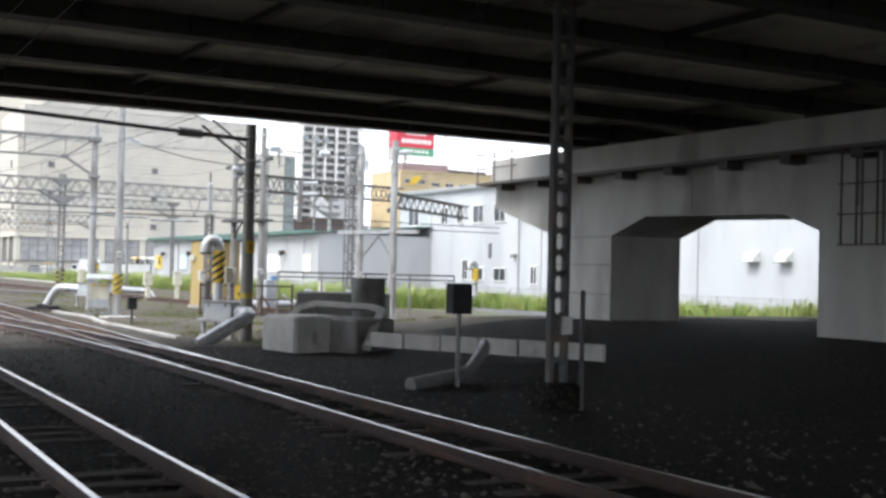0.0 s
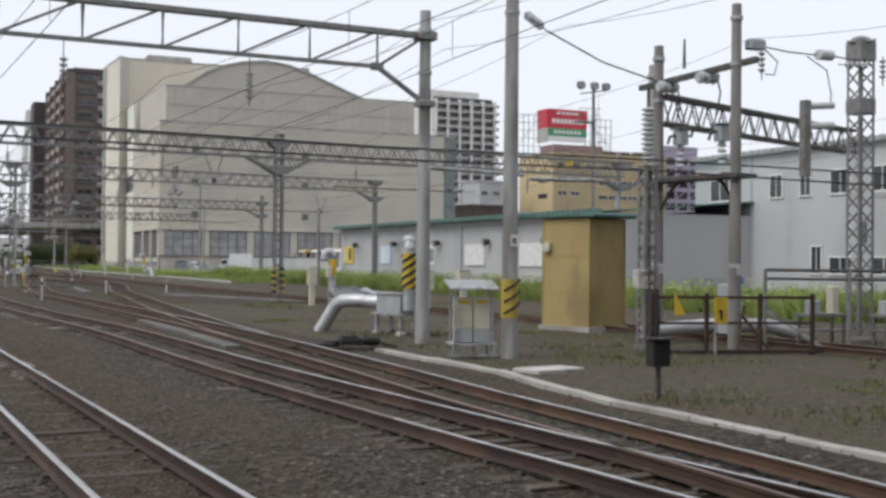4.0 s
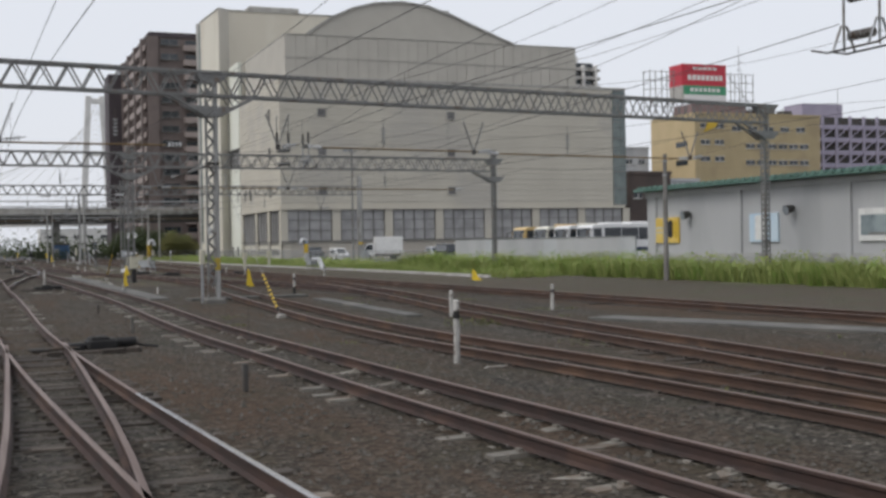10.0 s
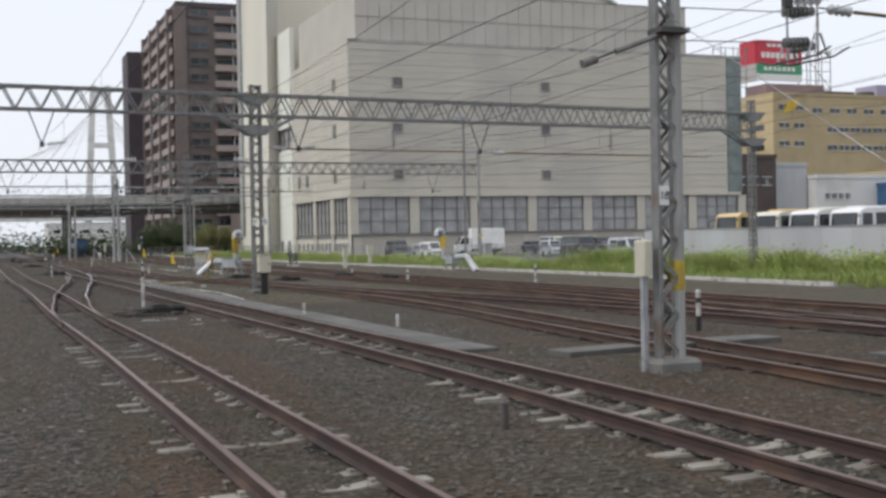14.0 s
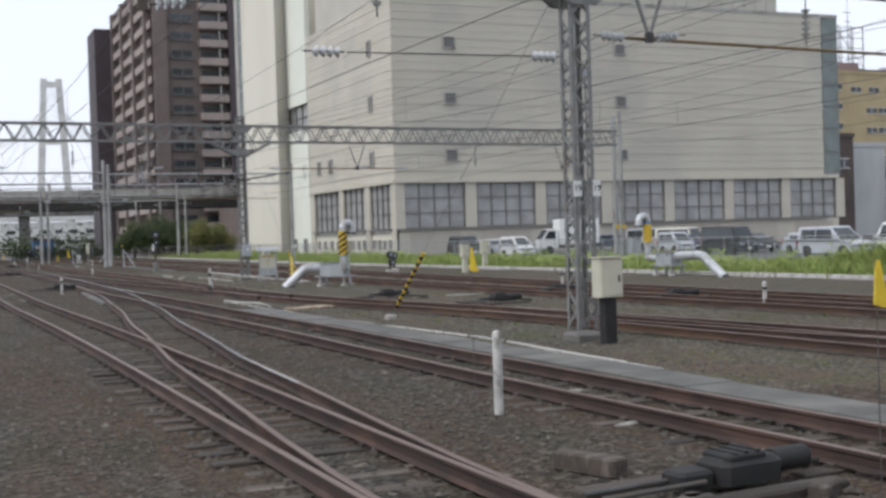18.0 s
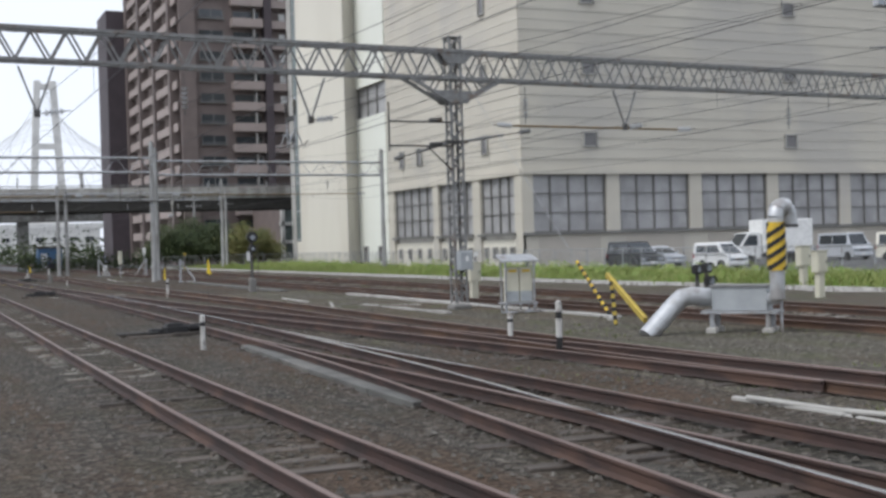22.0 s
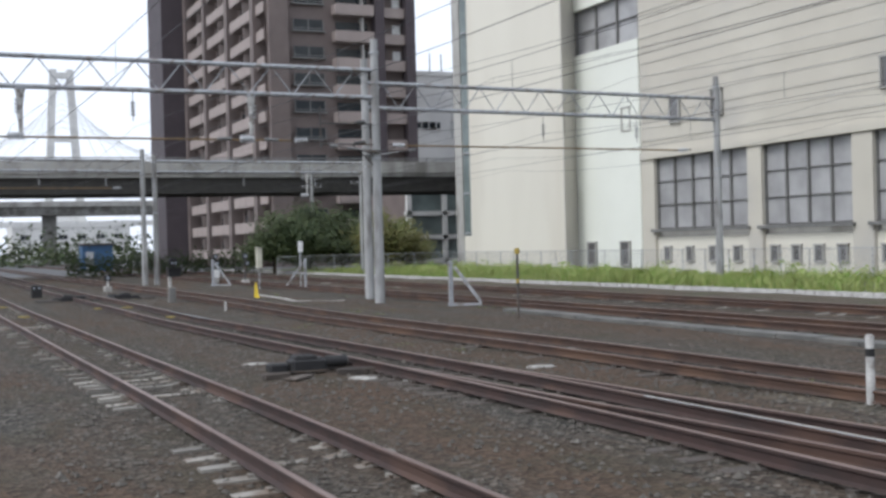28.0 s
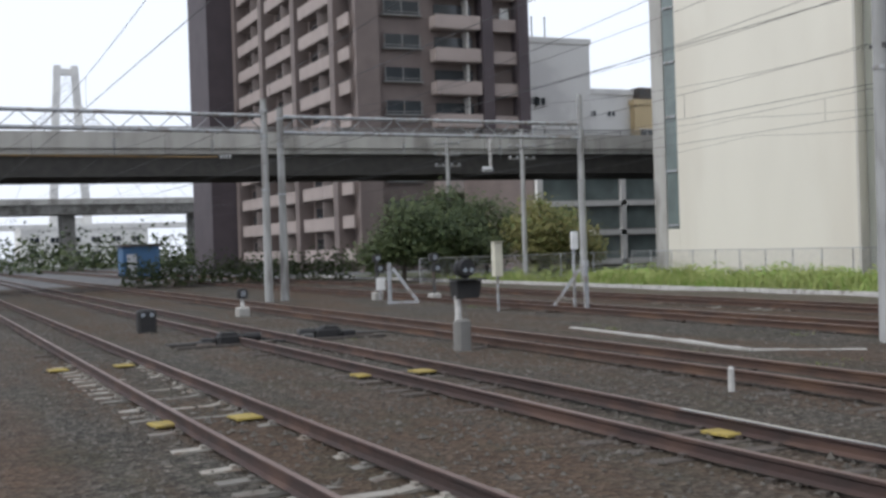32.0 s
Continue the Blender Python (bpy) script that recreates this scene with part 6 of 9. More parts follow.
def warehouse():
    x, y0, y1, h = 47.0, -60.0, 89.6, 8.75
    b = thing("warehouse", (0, 0, 0), "long two-storey pale grey sheet-clad warehouse with a green roof", "building")
    part("wall", Geo().box((x + 14, (y0 + y1) / 2, h / 2), (28, y1 - y0, h)), SHEET, b)
    part("roof", Geo().add([(x - 0.3, y0, h), (x - 0.3, y1 + 0.3, h), (x + 14, y1 + 0.3, h + 2.2), (x + 14, y0, h + 2.2), (x + 28, y0, h), (x + 28, y1 + 0.3, h)], [(0, 3, 2, 1), (3, 4, 5, 2), (1, 2, 5), (0, 4, 3), (0, 1, 5, 4)]), ROOF_GREEN, b)
    ribbed_edge(b, x, y0, y1, h + 0.02, SHEET_GREY)
    for k in range(8):
        part("wall_joint", Geo().box((x - 0.03, 84 - k * 16.2, h / 2), (0.1, 0.22, h)), SHEET_GREY, b)
    for a, c in ((86.0, 87.9), (81.1, 82.2), (78.7, 79.6), (75.6, 77.15), (72.5, 74.1), (68.9, 69.85), (63.9, 65.2), (61.7, 62.9), (60.2, 61.4), (57.5, 58.7), (52, 53.3), (50.4, 51.7)):
        wall_window(b, x, a, c, 6.05, 7.4, 2)
    for a, c, z0, z1 in ((85.5, 86.9, 1.7, 3.2), (77.8, 78.65, 1.65, 3.2), (75.5, 77.2, 1.65, 2.6), (72.3, 74.0, 1.65, 2.6), (68.2, 69.0, 1.5, 2.75)):
        wall_window(b, x, a, c, z0, z1, 2)
    for y in (64.8, 62.1, 47.0, 44.6, 33.0):
        v = part("vent_hood", Geo().prism([(0, 0), (-0.55, 0), (-0.55, 0.25), (-0.1, 0.6), (0, 0.6)], Matrix(((1, 0, 0, x), (0, 0, 1, y - 0.5), (0, 1, 0, 3.15), (0, 0, 0, 1))), 0.8), WHITE, b)
        part("grille", Geo().box((x - 0.3, y, 3.13), (0.5, 0.9, 0.02)), STEEL_DARK, v)
    part("downpipe", Geo().tube((x - 0.12, 70.6, 0), (x - 0.12, 70.6, h), 0.07, n=8), SHEET_GREY, b)
    part("vent_louvre", Geo().box((x - 0.04, 74.6, 3.9), (0.08, 0.35, 1.1)), SHEET_DARK, b)
    part("lamp", Geo().chamfer((x - 0.2, 71.0, 3.5), (0.4, 0.45, 0.25), 0.04), STEEL_GREY, b)
    part("annex", Geo().box((x + 8, 96.5, 2.75), (16, 13.5, 5.5)), SHEET_DARK, b, "dark grey lean-to")
    part("plinth", Geo().box((x - 0.03, (y0 + y1) / 2, 0.35), (0.12, y1 - y0, 0.7)), PLINTH, b)


warehouse()


def shed():
    x, y0, y1, h = 37.0, 84.0, 130.6, 5.05
    b = thing("goods_shed", (0, 0, 0), "long grey sheet shed with posters and a green ribbed eave", "building")
    part("wall", Geo().box((x + 6, (y0 + y1) / 2, h / 2 + 0.6), (12, y1 - y0, h - 1.2)), SHEET_GREY, b)
    part("plinth", Geo().box((x + 5.98, (y0 + y1) / 2, 0.65), (12.1, y1 - y0 + 0.1, 1.3)), PLINTH, b)
    part("roof", Geo().add([(x - 0.5, y0 - 0.3, h), (x - 0.5, y1 + 0.5, h), (x + 12.4, y1 + 0.5, h + 1.0), (x + 12.4, y0 - 0.3, h + 1.0), (x - 0.5, y0 - 0.3, h + 0.08), (x - 0.5, y1 + 0.5, h + 0.08), (x + 12.4, y1 + 0.5, h + 1.08), (x + 12.4, y0 - 0.3, h + 1.08)],
                            [(0, 1, 2, 3), (7, 6, 5, 4), (0, 4, 5, 1), (1, 5, 6, 2), (2, 6, 7, 3), (3, 7, 4, 0)]), ROOF_GREEN, b)
    ribbed_edge(b, x - 0.35, y0, y1 + 0.4, h + 0.02, ROOF_GREEN)
    part("gutter_board", Geo().box((x - 0.1, (y0 + y1) / 2, h - 0.25), (0.12, y1 - y0, 0.3)), SHEET_GREY, b)
    for k in range(6):
        part("wall_post", Geo().box((x - 0.05, 86.9 + k * 8.55, h / 2 + 0.4), (0.14, 0.35, h - 1.0)), SHEET_GREY, b)
    PALE_BLUE = material("pale_blue_poster", (0.42, 0.56, 0.68), (0.55, 0.66, 0.74), scale=0.7, rough=0.4, bump=0)
    GOLD = material("gold_poster", (0.62, 0.42, 0.06), (0.72, 0.55, 0.18), scale=0.9, rough=0.35, bump=0)
    CHROME_BLUE = material("dark_photo_poster", (0.05, 0.08, 0.10), (0.28, 0.33, 0.34), scale=0.8, rough=0.3, bump=0)
    for y, w, m, l in ((128.4, 2.8, GOLD, "gold poster with pale shapes"), (119.0, 2.4, PALE_BLUE, "pale blue poster"), (110.2, 3.3, WHITE, "white framed photo poster"), (101.6, 3.2, WHITE, "blank white poster board"), (93.2, 3.1, WHITE, "blank white poster board"), (86.0, 1.6, WHITE, "blank white poster board")):
        p = part("poster_board", Geo().box((x - 0.06, y, 2.62), (0.1, w, 1.5)), m, b, l)
        if m is GOLD:
            part("picture", Geo().prism([(0.35 * math.cos(a), 0.55 * math.sin(a)) for a in [i * math.pi / 8 for i in range(16)]], Matrix(((0, 0, -1, x - 0.112), (1, 0, 0, y - 0.55), (0, 1, 0, 2.7), (0, 0, 0, 1))), 0.006), BLACK, p)
            part("picture", Geo().box((x - 0.116, y - 1.05, 2.65), (0.008, 0.5, 0.95)), YELLOW, p)
            part("lettering_bar", Geo().box((x - 0.116, y + 0.55, 2.75), (0.008, 1.1, 0.12)).box((x - 0.116, y + 0.55, 2.5), (0.008, 1.1, 0.1)), CREAM, p)
        if y == 110.2:
            part("picture", Geo().box((x - 0.116, y, 2.6), (0.008, 3.0, 0.95)), CHROME_BLUE, p)
            part("lettering_bar", Geo().box((x - 0.12, y, 2.2), (0.008, 2.0, 0.12)), STEEL_GREY, p)
        if m is PALE_BLUE:
            part("picture", Geo().box((x - 0.116, y + 0.3, 2.62), (0.008, 0.8, 1.3)), WHITE, p)
    for y in (125.9, 116.6, 107.8, 99.3, 90.9):
        lam = part("wall_lamp", Geo().tube((x - 0.1, y, 3.55), (x - 0.55, y, 3.45), 0.17, 0.26, 12), STEEL_DARK, b)
        part("lens", Geo().tube((x - 0.55, y, 3.45), (x - 0.57, y, 3.445), 0.23, n=12), GLASS_PALE, lam)


shed()


def grey_wall():
    t = thing("screen_wall", (0, 0, 0), "plain pale grey panel wall before the bus park", "wall")
    for k in range(14):
        y = 132.0 + k * 2.13
        part("panel", Geo().box((37.0, y + 1.05, 1.15), (0.12, 2.11, 2.3)), SHEET_GREY if k % 5 else SHEET, t)
    part("coping", Geo().box((37.0, 146.9, 2.32), (0.2, 29.9, 0.05)), STEEL_GALV, t)


grey_wall()


def wheel(parent, x, y, r, w=0.2):
    tyre = part("wheel", Geo().add([], []).loft([[(x + rr * math.cos(a), y + d, r + rr * math.sin(a)) for a in [i * math.pi / 9 for i in range(18)]] for rr, d in ((r * 0.6, -w / 2), (r * 0.96, -w / 2), (r, -w * 0.3), (r, w * 0.3), (r * 0.96, w / 2), (r * 0.6, w / 2))]), RUBBER, parent, smooth=True)
    part("rim", Geo().loft([[(x + rr * math.cos(a), y + d, r + rr * math.sin(a)) for a in [i * math.pi / 9 for i in range(18)]] for rr, d in ((r * 0.6, -w * 0.42), (r * 0.15, -w * 0.3), (r * 0.15, w * 0.3), (r * 0.6, w * 0.42))]), STEEL_GALV, tyre)


def car(x, y, z, turn, paint, shape, label, group="cars in the car park"):
    """A parked car along its own x axis, nose towards +x. shape: suv, van, mini, saloon."""
    L, Wd, H, bonnet, nose, rear, belt = {"suv": (4.7, 1.82, 1.82, 1.15, 0.85, 0.15, 1.02), "van": (4.7, 1.7, 1.98, 0.55, 0.55, 0.05, 1.08), "mini": (3.4, 1.5, 1.65, 0.55, 0.75, 0.1, 0.98), "saloon": (4.4, 1.7, 1.42, 1.1, 0.95, 0.75, 0.92)}[shape]
    t = thing("car", (x, y, z), label, "car", group=group, turn=turn)
    a, b = -L / 2, L / 2
    low = [(a, 0.35), (a - 0.0, belt - 0.1), (a + 0.1, belt), (b - bonnet, belt), (b - 0.12, belt - 0.16), (b, belt - 0.35), (b, 0.35), (b - 0.1, 0.24), (a + 0.1, 0.24)]
    ring = lambda s, inset: [(px, s * (Wd / 2 - inset), pz) for px, pz in low]
    part("body", Geo().loft([ring(-1, 0.12), ring(-1, 0.0), ring(1, 0.0), ring(1, 0.12)]), paint, t)
    top = [(a + 0.06 + rear * 0.3, belt), (a + rear, H - 0.06), (a + rear + 0.25, H), (b - bonnet - nose, H), (b - bonnet - nose + 0.12, H - 0.05), (b - bonnet + 0.1, belt)]
    cab = lambda s, k: [(px, s * (Wd / 2 - 0.04 - (pz - belt) * 0.16 - k), pz) for px, pz in top]
    roof = part("cabin", Geo().loft([cab(-1, 0), cab(1, 0)]), paint, t)
    zc0, zc1 = belt + 0.06, H - 0.17
    wx0, wx1 = a + rear + 0.2, b - bonnet - nose * 0.75
    for s in (-1, 1):
        for k in range(2):
            u0, u1 = wx0 + (wx1 - wx0) * k / 2 + 0.04, wx0 + (wx1 - wx0) * (k + 1) / 2 - 0.04
            pts = [(u0, zc0), (u1 + (0.35 if k else 0) * nose, zc0), (u1, zc1), (u0, zc1)]
            off = lambda pz: s * (Wd / 2 - 0.04 - (pz - belt) * 0.16 + 0.012)
            part("side_window", Geo().add([(px, off(pz), pz) for px, pz in pts] + [(px, off(pz) - s * 0.02, pz) for px, pz in pts], [(0, 1, 2, 3), (7, 6, 5, 4), (0, 4, 5, 1), (1, 5, 6, 2), (2, 6, 7, 3), (3, 7, 4, 0)]), GLASS_DARK, roof)
    ws = [(b - bonnet + 0.07, belt + 0.05), (b - bonnet - nose + 0.16, H - 0.09)]
    hw = Wd / 2 - 0.16
    part("windscreen", Geo().add([(ws[0][0] + 0.03, -hw, ws[0][1]), (ws[0][0] + 0.03, hw, ws[0][1]), (ws[1][0] + 0.03, hw - 0.1, ws[1][1]), (ws[1][0] + 0.03, -hw + 0.1, ws[1][1]), (ws[0][0], -hw, ws[0][1]), (ws[0][0], hw, ws[0][1]), (ws[1][0], hw - 0.1, ws[1][1]), (ws[1][0], -hw + 0.1, ws[1][1])],
                                 [(0, 1, 2, 3), (7, 6, 5, 4), (0, 4, 5, 1), (1, 5, 6, 2), (2, 6, 7, 3), (3, 7, 4, 0)]), GLASS_DARK, roof)
    part("rear_window", Geo().box((a + 0.02 + rear * 0.5, 0, (belt + H) / 2 + 0.02), (0.06, Wd - 0.5, (H - belt) * 0.55)), GLASS_DARK, roof)
    for s in (-1, 1):
        part("headlight", Geo().chamfer((b - 0.06, s * (Wd / 2 - 0.28), belt - 0.34), (0.16, 0.4, 0.17), 0.03), GLASS_PALE, t)
        part("tail_light", Geo().box((a + 0.02, s * (Wd / 2 - 0.12), belt - 0.1), (0.06, 0.14, 0.3)), RED, t)
        part("mirror", Geo().chamfer((b - bonnet - 0.05, s * (Wd / 2 + 0.09), belt + 0.1), (0.1, 0.2, 0.15), 0.03), paint, t)
        for px in (a + 0.85, b - 0.8):
            wheel(t, px, s * (Wd / 2 - 0.12), 0.36 if shape == "suv" else 0.31)
    part("grille", Geo().box((b + 0.005, 0, belt - 0.36), (0.03, Wd * 0.42, 0.14)), STEEL_DARK, t)
    part("bumper", Geo().chamfer((b - 0.02, 0, 0.42), (0.2, Wd - 0.06, 0.2), 0.05), paint if shape != "suv" else CABINET_GREY, t)
    part("number_plate", Geo().box((b + 0.085, 0, 0.45), (0.01, 0.34, 0.16)), WHITE, t)
    return t


def paint(name, c):
    return material(name, c, tuple(v * 0.95 for v in c), scale=0.5, rough=0.3, bump=0)


P_WHITE, P_SILVER, P_DARK, P_NAVY, P_CREAM = paint("white_car_paint", (0.75, 0.75, 0.74)), paint("silver_car_paint", (0.48, 0.50, 0.53)), paint("black_car_paint", (0.025, 0.027, 0.03)), paint("navy_car_paint", (0.03, 0.045, 0.085)), paint("cream_car_paint", (0.66, 0.64, 0.55))
GZ = 0.0
car(45.8, 178.5, GZ, -90, P_SILVER, "suv", "silver off-road car parked on the asphalt")
car(47.6, 174.6, GZ, 80, P_WHITE, "van", "white minivan parked beside the grey wall")
car(57.6, 210.6, GZ, -75, P_CREAM, "van", "cream delivery van parked among cars")
car(50.0, 200.6, GZ, -95, P_SILVER, "mini", "silver small car parked nose out")
car(57.5, 204.0, GZ, -100, P_DARK, "suv", "black off-road car parked in the row")
car(48.3, 191.8, GZ, -92, P_DARK, "van", "dark minivan parked in the front row")
car(53.2, 195.2, GZ, -100, P_DARK, "saloon", "dark saloon parked in the row")
car(59.0, 218.5, GZ, -100, P_SILVER, "van", "grey minivan parked by the theatre")
car(55.0, 206.6, GZ, -95, P_NAVY, "saloon", "navy saloon parked behind the front row")
car(60.5, 226.0, GZ, -90, P_NAVY, "saloon", "navy saloon parked by the theatre wall")
car(40.6, 209.4, GZ, -88, P_WHITE, "mini", "white boxy small car by the fence")
car(39.7, 217.2, GZ, -95, P_DARK, "suv", "black off-road car by the theatre corner")
car(44.2, 221.0, GZ, -90, P_SILVER, "saloon", "silver saloon behind the fence")
car(50.6, 186.0, GZ, -95, P_SILVER, "saloon", "grey saloon parked behind the front row")


def truck(x, y, z, turn):
    t = thing("box_truck", (x, y, z), "white box truck parked behind the chain-link fence", "truck", turn=turn)
    part("box", Geo().chamfer((-1.0, 0, 1.95), (3.6, 1.9, 2.1), 0.05), WHITE, t)
    for k in range(6):
        part("box_rib", Geo().box((-2.6 + k * 0.65, -0.956, 1.95), (0.04, 0.02, 2.0)), STEEL_GALV, t)
    prof = [(0.9, 0.55), (0.9, 2.1), (1.1, 2.2), (1.75, 2.15), (2.35, 1.35), (2.45, 1.2), (2.45, 0.55)]
    cabn = part("cab", Geo().prism(prof, Matrix(((1, 0, 0, 0), (0, 0, 1, -0.9), (0, 1, 0, 0), (0, 0, 0, 1))), 1.8), WHITE, t)
    for s in (-1, 1):
        part("side_window", Geo().prism([(1.15, 1.35), (2.2, 1.35), (1.75, 2.0), (1.15, 2.0)], Matrix(((1, 0, 0, 0), (0, 0, 1, s * 0.905 - 0.006), (0, 1, 0, 0), (0, 0, 0, 1))), 0.012), GLASS_DARK, cabn)
        part("headlight", Geo().box((2.46, s * 0.65, 0.85), (0.04, 0.3, 0.18)), GLASS_PALE, cabn)
        for px in (-1.7, 1.7):
            wheel(t, px, s * 0.8, 0.38, 0.22)
    part("windscreen", Geo().add([(2.4, -0.8, 1.35), (2.4, 0.8, 1.35), (1.82, 0.75, 2.12), (1.82, -0.75, 2.12), (2.38, -0.8, 1.33), (2.38, 0.8, 1.33), (1.8, 0.75, 2.1), (1.8, -0.75, 2.1)], [(0, 1, 2, 3), (7, 6, 5, 4), (0, 4, 5, 1), (1, 5, 6, 2), (2, 6, 7, 3), (3, 7, 4, 0)]), GLASS_DARK, cabn)
    part("chassis", Geo().box((-0.2, 0, 0.65), (4.8, 0.9, 0.25)), STEEL_DARK, t)
    part("bumper", Geo().chamfer((2.45, 0, 0.5), (0.15, 1.8, 0.25), 0.04), CABINET_GREY, t)


truck(47.4, 213.2, GZ, 168)


def bus(x, y, turn, roofmat, label):
    t = thing("coach", (x, y, 0), label, "bus", group="coaches in the bus park", turn=turn)
    L, Wd, H = 11.0, 2.45, 3.35
    prof = [(0, 0.35), (0.0, 1.2), (0.2, 3.1), (0.45, H - 0.06), (1.0, H), (L - 0.4, H), (L, H - 0.3), (L, 0.35)]
    part("body", Geo().prism(prof, Matrix(((1, 0, 0, 0), (0, 0, 1, -Wd / 2), (0, 1, 0, 0), (0, 0, 0, 1))), Wd), roofmat, t)
    part("windscreen", Geo().add([(-0.03, -1.1, 1.35), (-0.03, 1.1, 1.35), (0.155, 1.05, 3.08), (0.155, -1.05, 3.08), (0.0, -1.1, 1.35), (0.0, 1.1, 1.35), (0.19, 1.05, 3.08), (0.19, -1.05, 3.08)], [(0, 3, 2, 1), (4, 5, 6, 7), (0, 1, 5, 4), (1, 2, 6, 5), (2, 3, 7, 6), (3, 0, 4, 7)]), GLASS_DARK, t)
    for s in (-1, 1):
        for k in range(6):
            x0 = 1.35 + k * 1.55
            part("side_window", Geo().box((x0 + 0.75, s * (Wd / 2 + 0.004), 2.6), (1.48, 0.03, 0.95)), GLASS_DARK, t)
        part("door_window", Geo().box((0.75, s * (Wd / 2 + 0.004), 2.35), (0.7, 0.03, 1.4)), GLASS_DARK, t)
        part("waist_stripe", Geo().box((5.6, s * (Wd / 2 + 0.004), 1.35), (10.2, 0.02, 0.35)), P_NAVY, t)
        part("mirror", Geo().path([(0.2, s * 1.25, 2.9), (-0.25, s * 1.35, 2.85), (-0.3, s * 1.35, 2.4)], 0.05, 6), STEEL_DARK, t)
        for px in (2.2, 8.2):
            wheel(t, px, s * (Wd / 2 - 0.15), 0.48, 0.28)
        part("headlight", Geo().box((-0.02, s * 0.9, 0.8), (0.05, 0.4, 0.2)), GLASS_PALE, t)
    part("roof_unit", Geo().chamfer((5.5, 0, H + 0.08), (3.0, 1.6, 0.22), 0.06), roofmat, t)


P_YELLOW = paint("pale_orange_coach_paint", (0.62, 0.45, 0.20))
bus(43.2, 150.6, 0, P_WHITE, "white coach with dark windows behind the wall")
bus(42.9, 153.9, 0, P_WHITE, "white coach with dark windows behind the wall")
bus(42.6, 157.1, 0, P_CREAM, "cream coach behind the wall")
bus(42.2, 160.6, 0, P_YELLOW, "orange-topped coach at the end of the row")


def asphalt_line():
    g = Geo()
    for k in range(12):
        g.box((46.5, 168 + k * 2.6, 0.006), (4.5, 0.12, 0.008))
    tagged(solid("parking_lines", g, WHITE_WORN, "worn white parking lines painted on the asphalt", "road marking"), kind="structure")


asphalt_line()


def chain_fence(x0, y0, x1, y1, h=1.45):
    t = thing("chain_link_fence", (0, 0, 0), "galvanised chain-link fence along the grass", "fence", group="chain-link fences")
    a, b = Vector((x0, y0, 0)), Vector((x1, y1, 0))
    L = (b - a).length
    d = (b - a) / L
    n = int(L / 2.0)
    post = Geo().tube((0, 0, -0.1), (0, 0, h + 0.03), 0.03, n=8).mesh("post")
    post.materials.append(STEEL_GALV)
    for i in range(n + 1):
        p = a + d * (L * i / n)
        shared("post", post, t, (p.x, p.y, 0))
    for z in (h, 0.12):
        part("rail", Geo().tube(a + Vector((0, 0, z)), b + Vector((0, 0, z)), 0.02, n=6), STEEL_GALV, t)
    g = Geo()
    s = 0.16
    k = int(L / s)
    for i in range(k):
        p = a + d * (i * s)
        q = a + d * min(L, i * s + (h - 0.15) * 0.55)
        g.bar((p.x, p.y, 0.12), (q.x, q.y, h), 0.006, 0.006)
        g.bar((q.x, q.y, 0.12), (p.x, p.y, h), 0.006, 0.006)
    tagged(part("mesh_wire", g, STEEL_GALV, t), kind="stuff")


chain_fence(35.2, 163.0, 35.2, 230.0)
chain_fence(35.2, 230.0, 35.4, 281.4)
chain_fence(35.3, 281.9, 21.6, 281.9)
chain_fence(45.3, 20.0, 45.3, 76.0, 1.2)
chain_fence(36.2, 84.0, 36.2, 131.0, 1.1)
kerb = Geo()
for k in range(90):
    y = 132 + k * 2.0
    x = 27.0 - 2.5 * ease((y - 145) / 85)
    x2 = 27.0 - 2.5 * ease((y - 143) / 85)
    kerb.bar((x, y, 0.06), (x2, y + 1.97, 0.06), 0.16, 0.2)
tagged(solid("kerb", kerb, WHITE_WORN, "pale concrete kerb between gravel and grass", "kerb"), kind="structure")


# ---- grass ----
def grass_material(name, a, b, c):
    m = bpy.data.materials.new(name)
    m.use_nodes = True
    n, l = m.node_tree.nodes, m.node_tree.links
    bs = n["Principled BSDF"]
    bs.inputs["Roughness"].default_value = 0.7
    geo = n.new("ShaderNodeNewGeometry")
    ramp = n.new("ShaderNodeValToRGB")
    ramp.color_ramp.elements[0].color, ramp.color_ramp.elements[1].color = (*a, 1), (*b, 1)
    e = ramp.color_ramp.elements.new(0.86)
    e.color = (*c, 1)
    nz = n.new("ShaderNodeTexNoise")
    nz.inputs["Scale"].default_value = 0.25
    mx = n.new("ShaderNodeMath")
    mx.operation = 'MULTIPLY_ADD'
    mx.inputs[1].default_value, mx.inputs[2].default_value = 0.6, -0.1
    add = n.new("ShaderNodeMath")
    add.inputs[1].default_value = 0.5
    l.new(geo.outputs["Position"], nz.inputs["Vector"])
    l.new(geo.outputs["Random Per Island"], mx.inputs[0])
    l.new(nz.outputs["Fac"], mx.inputs[2])
    l.new(mx.outputs[0], ramp.inputs["Fac"])
    l.new(ramp.outputs[0], bs.inputs["Base Color"])
    bs.inputs["Transmission Weight"].default_value = 0.0
    return m


GRASS = grass_material("grass", (0.055, 0.115, 0.018), (0.14, 0.23, 0.034), (0.27, 0.30, 0.09))
WEEDS = grass_material("dull_weeds", (0.05, 0.075, 0.018), (0.10, 0.13, 0.035), (0.16, 0.16, 0.07))


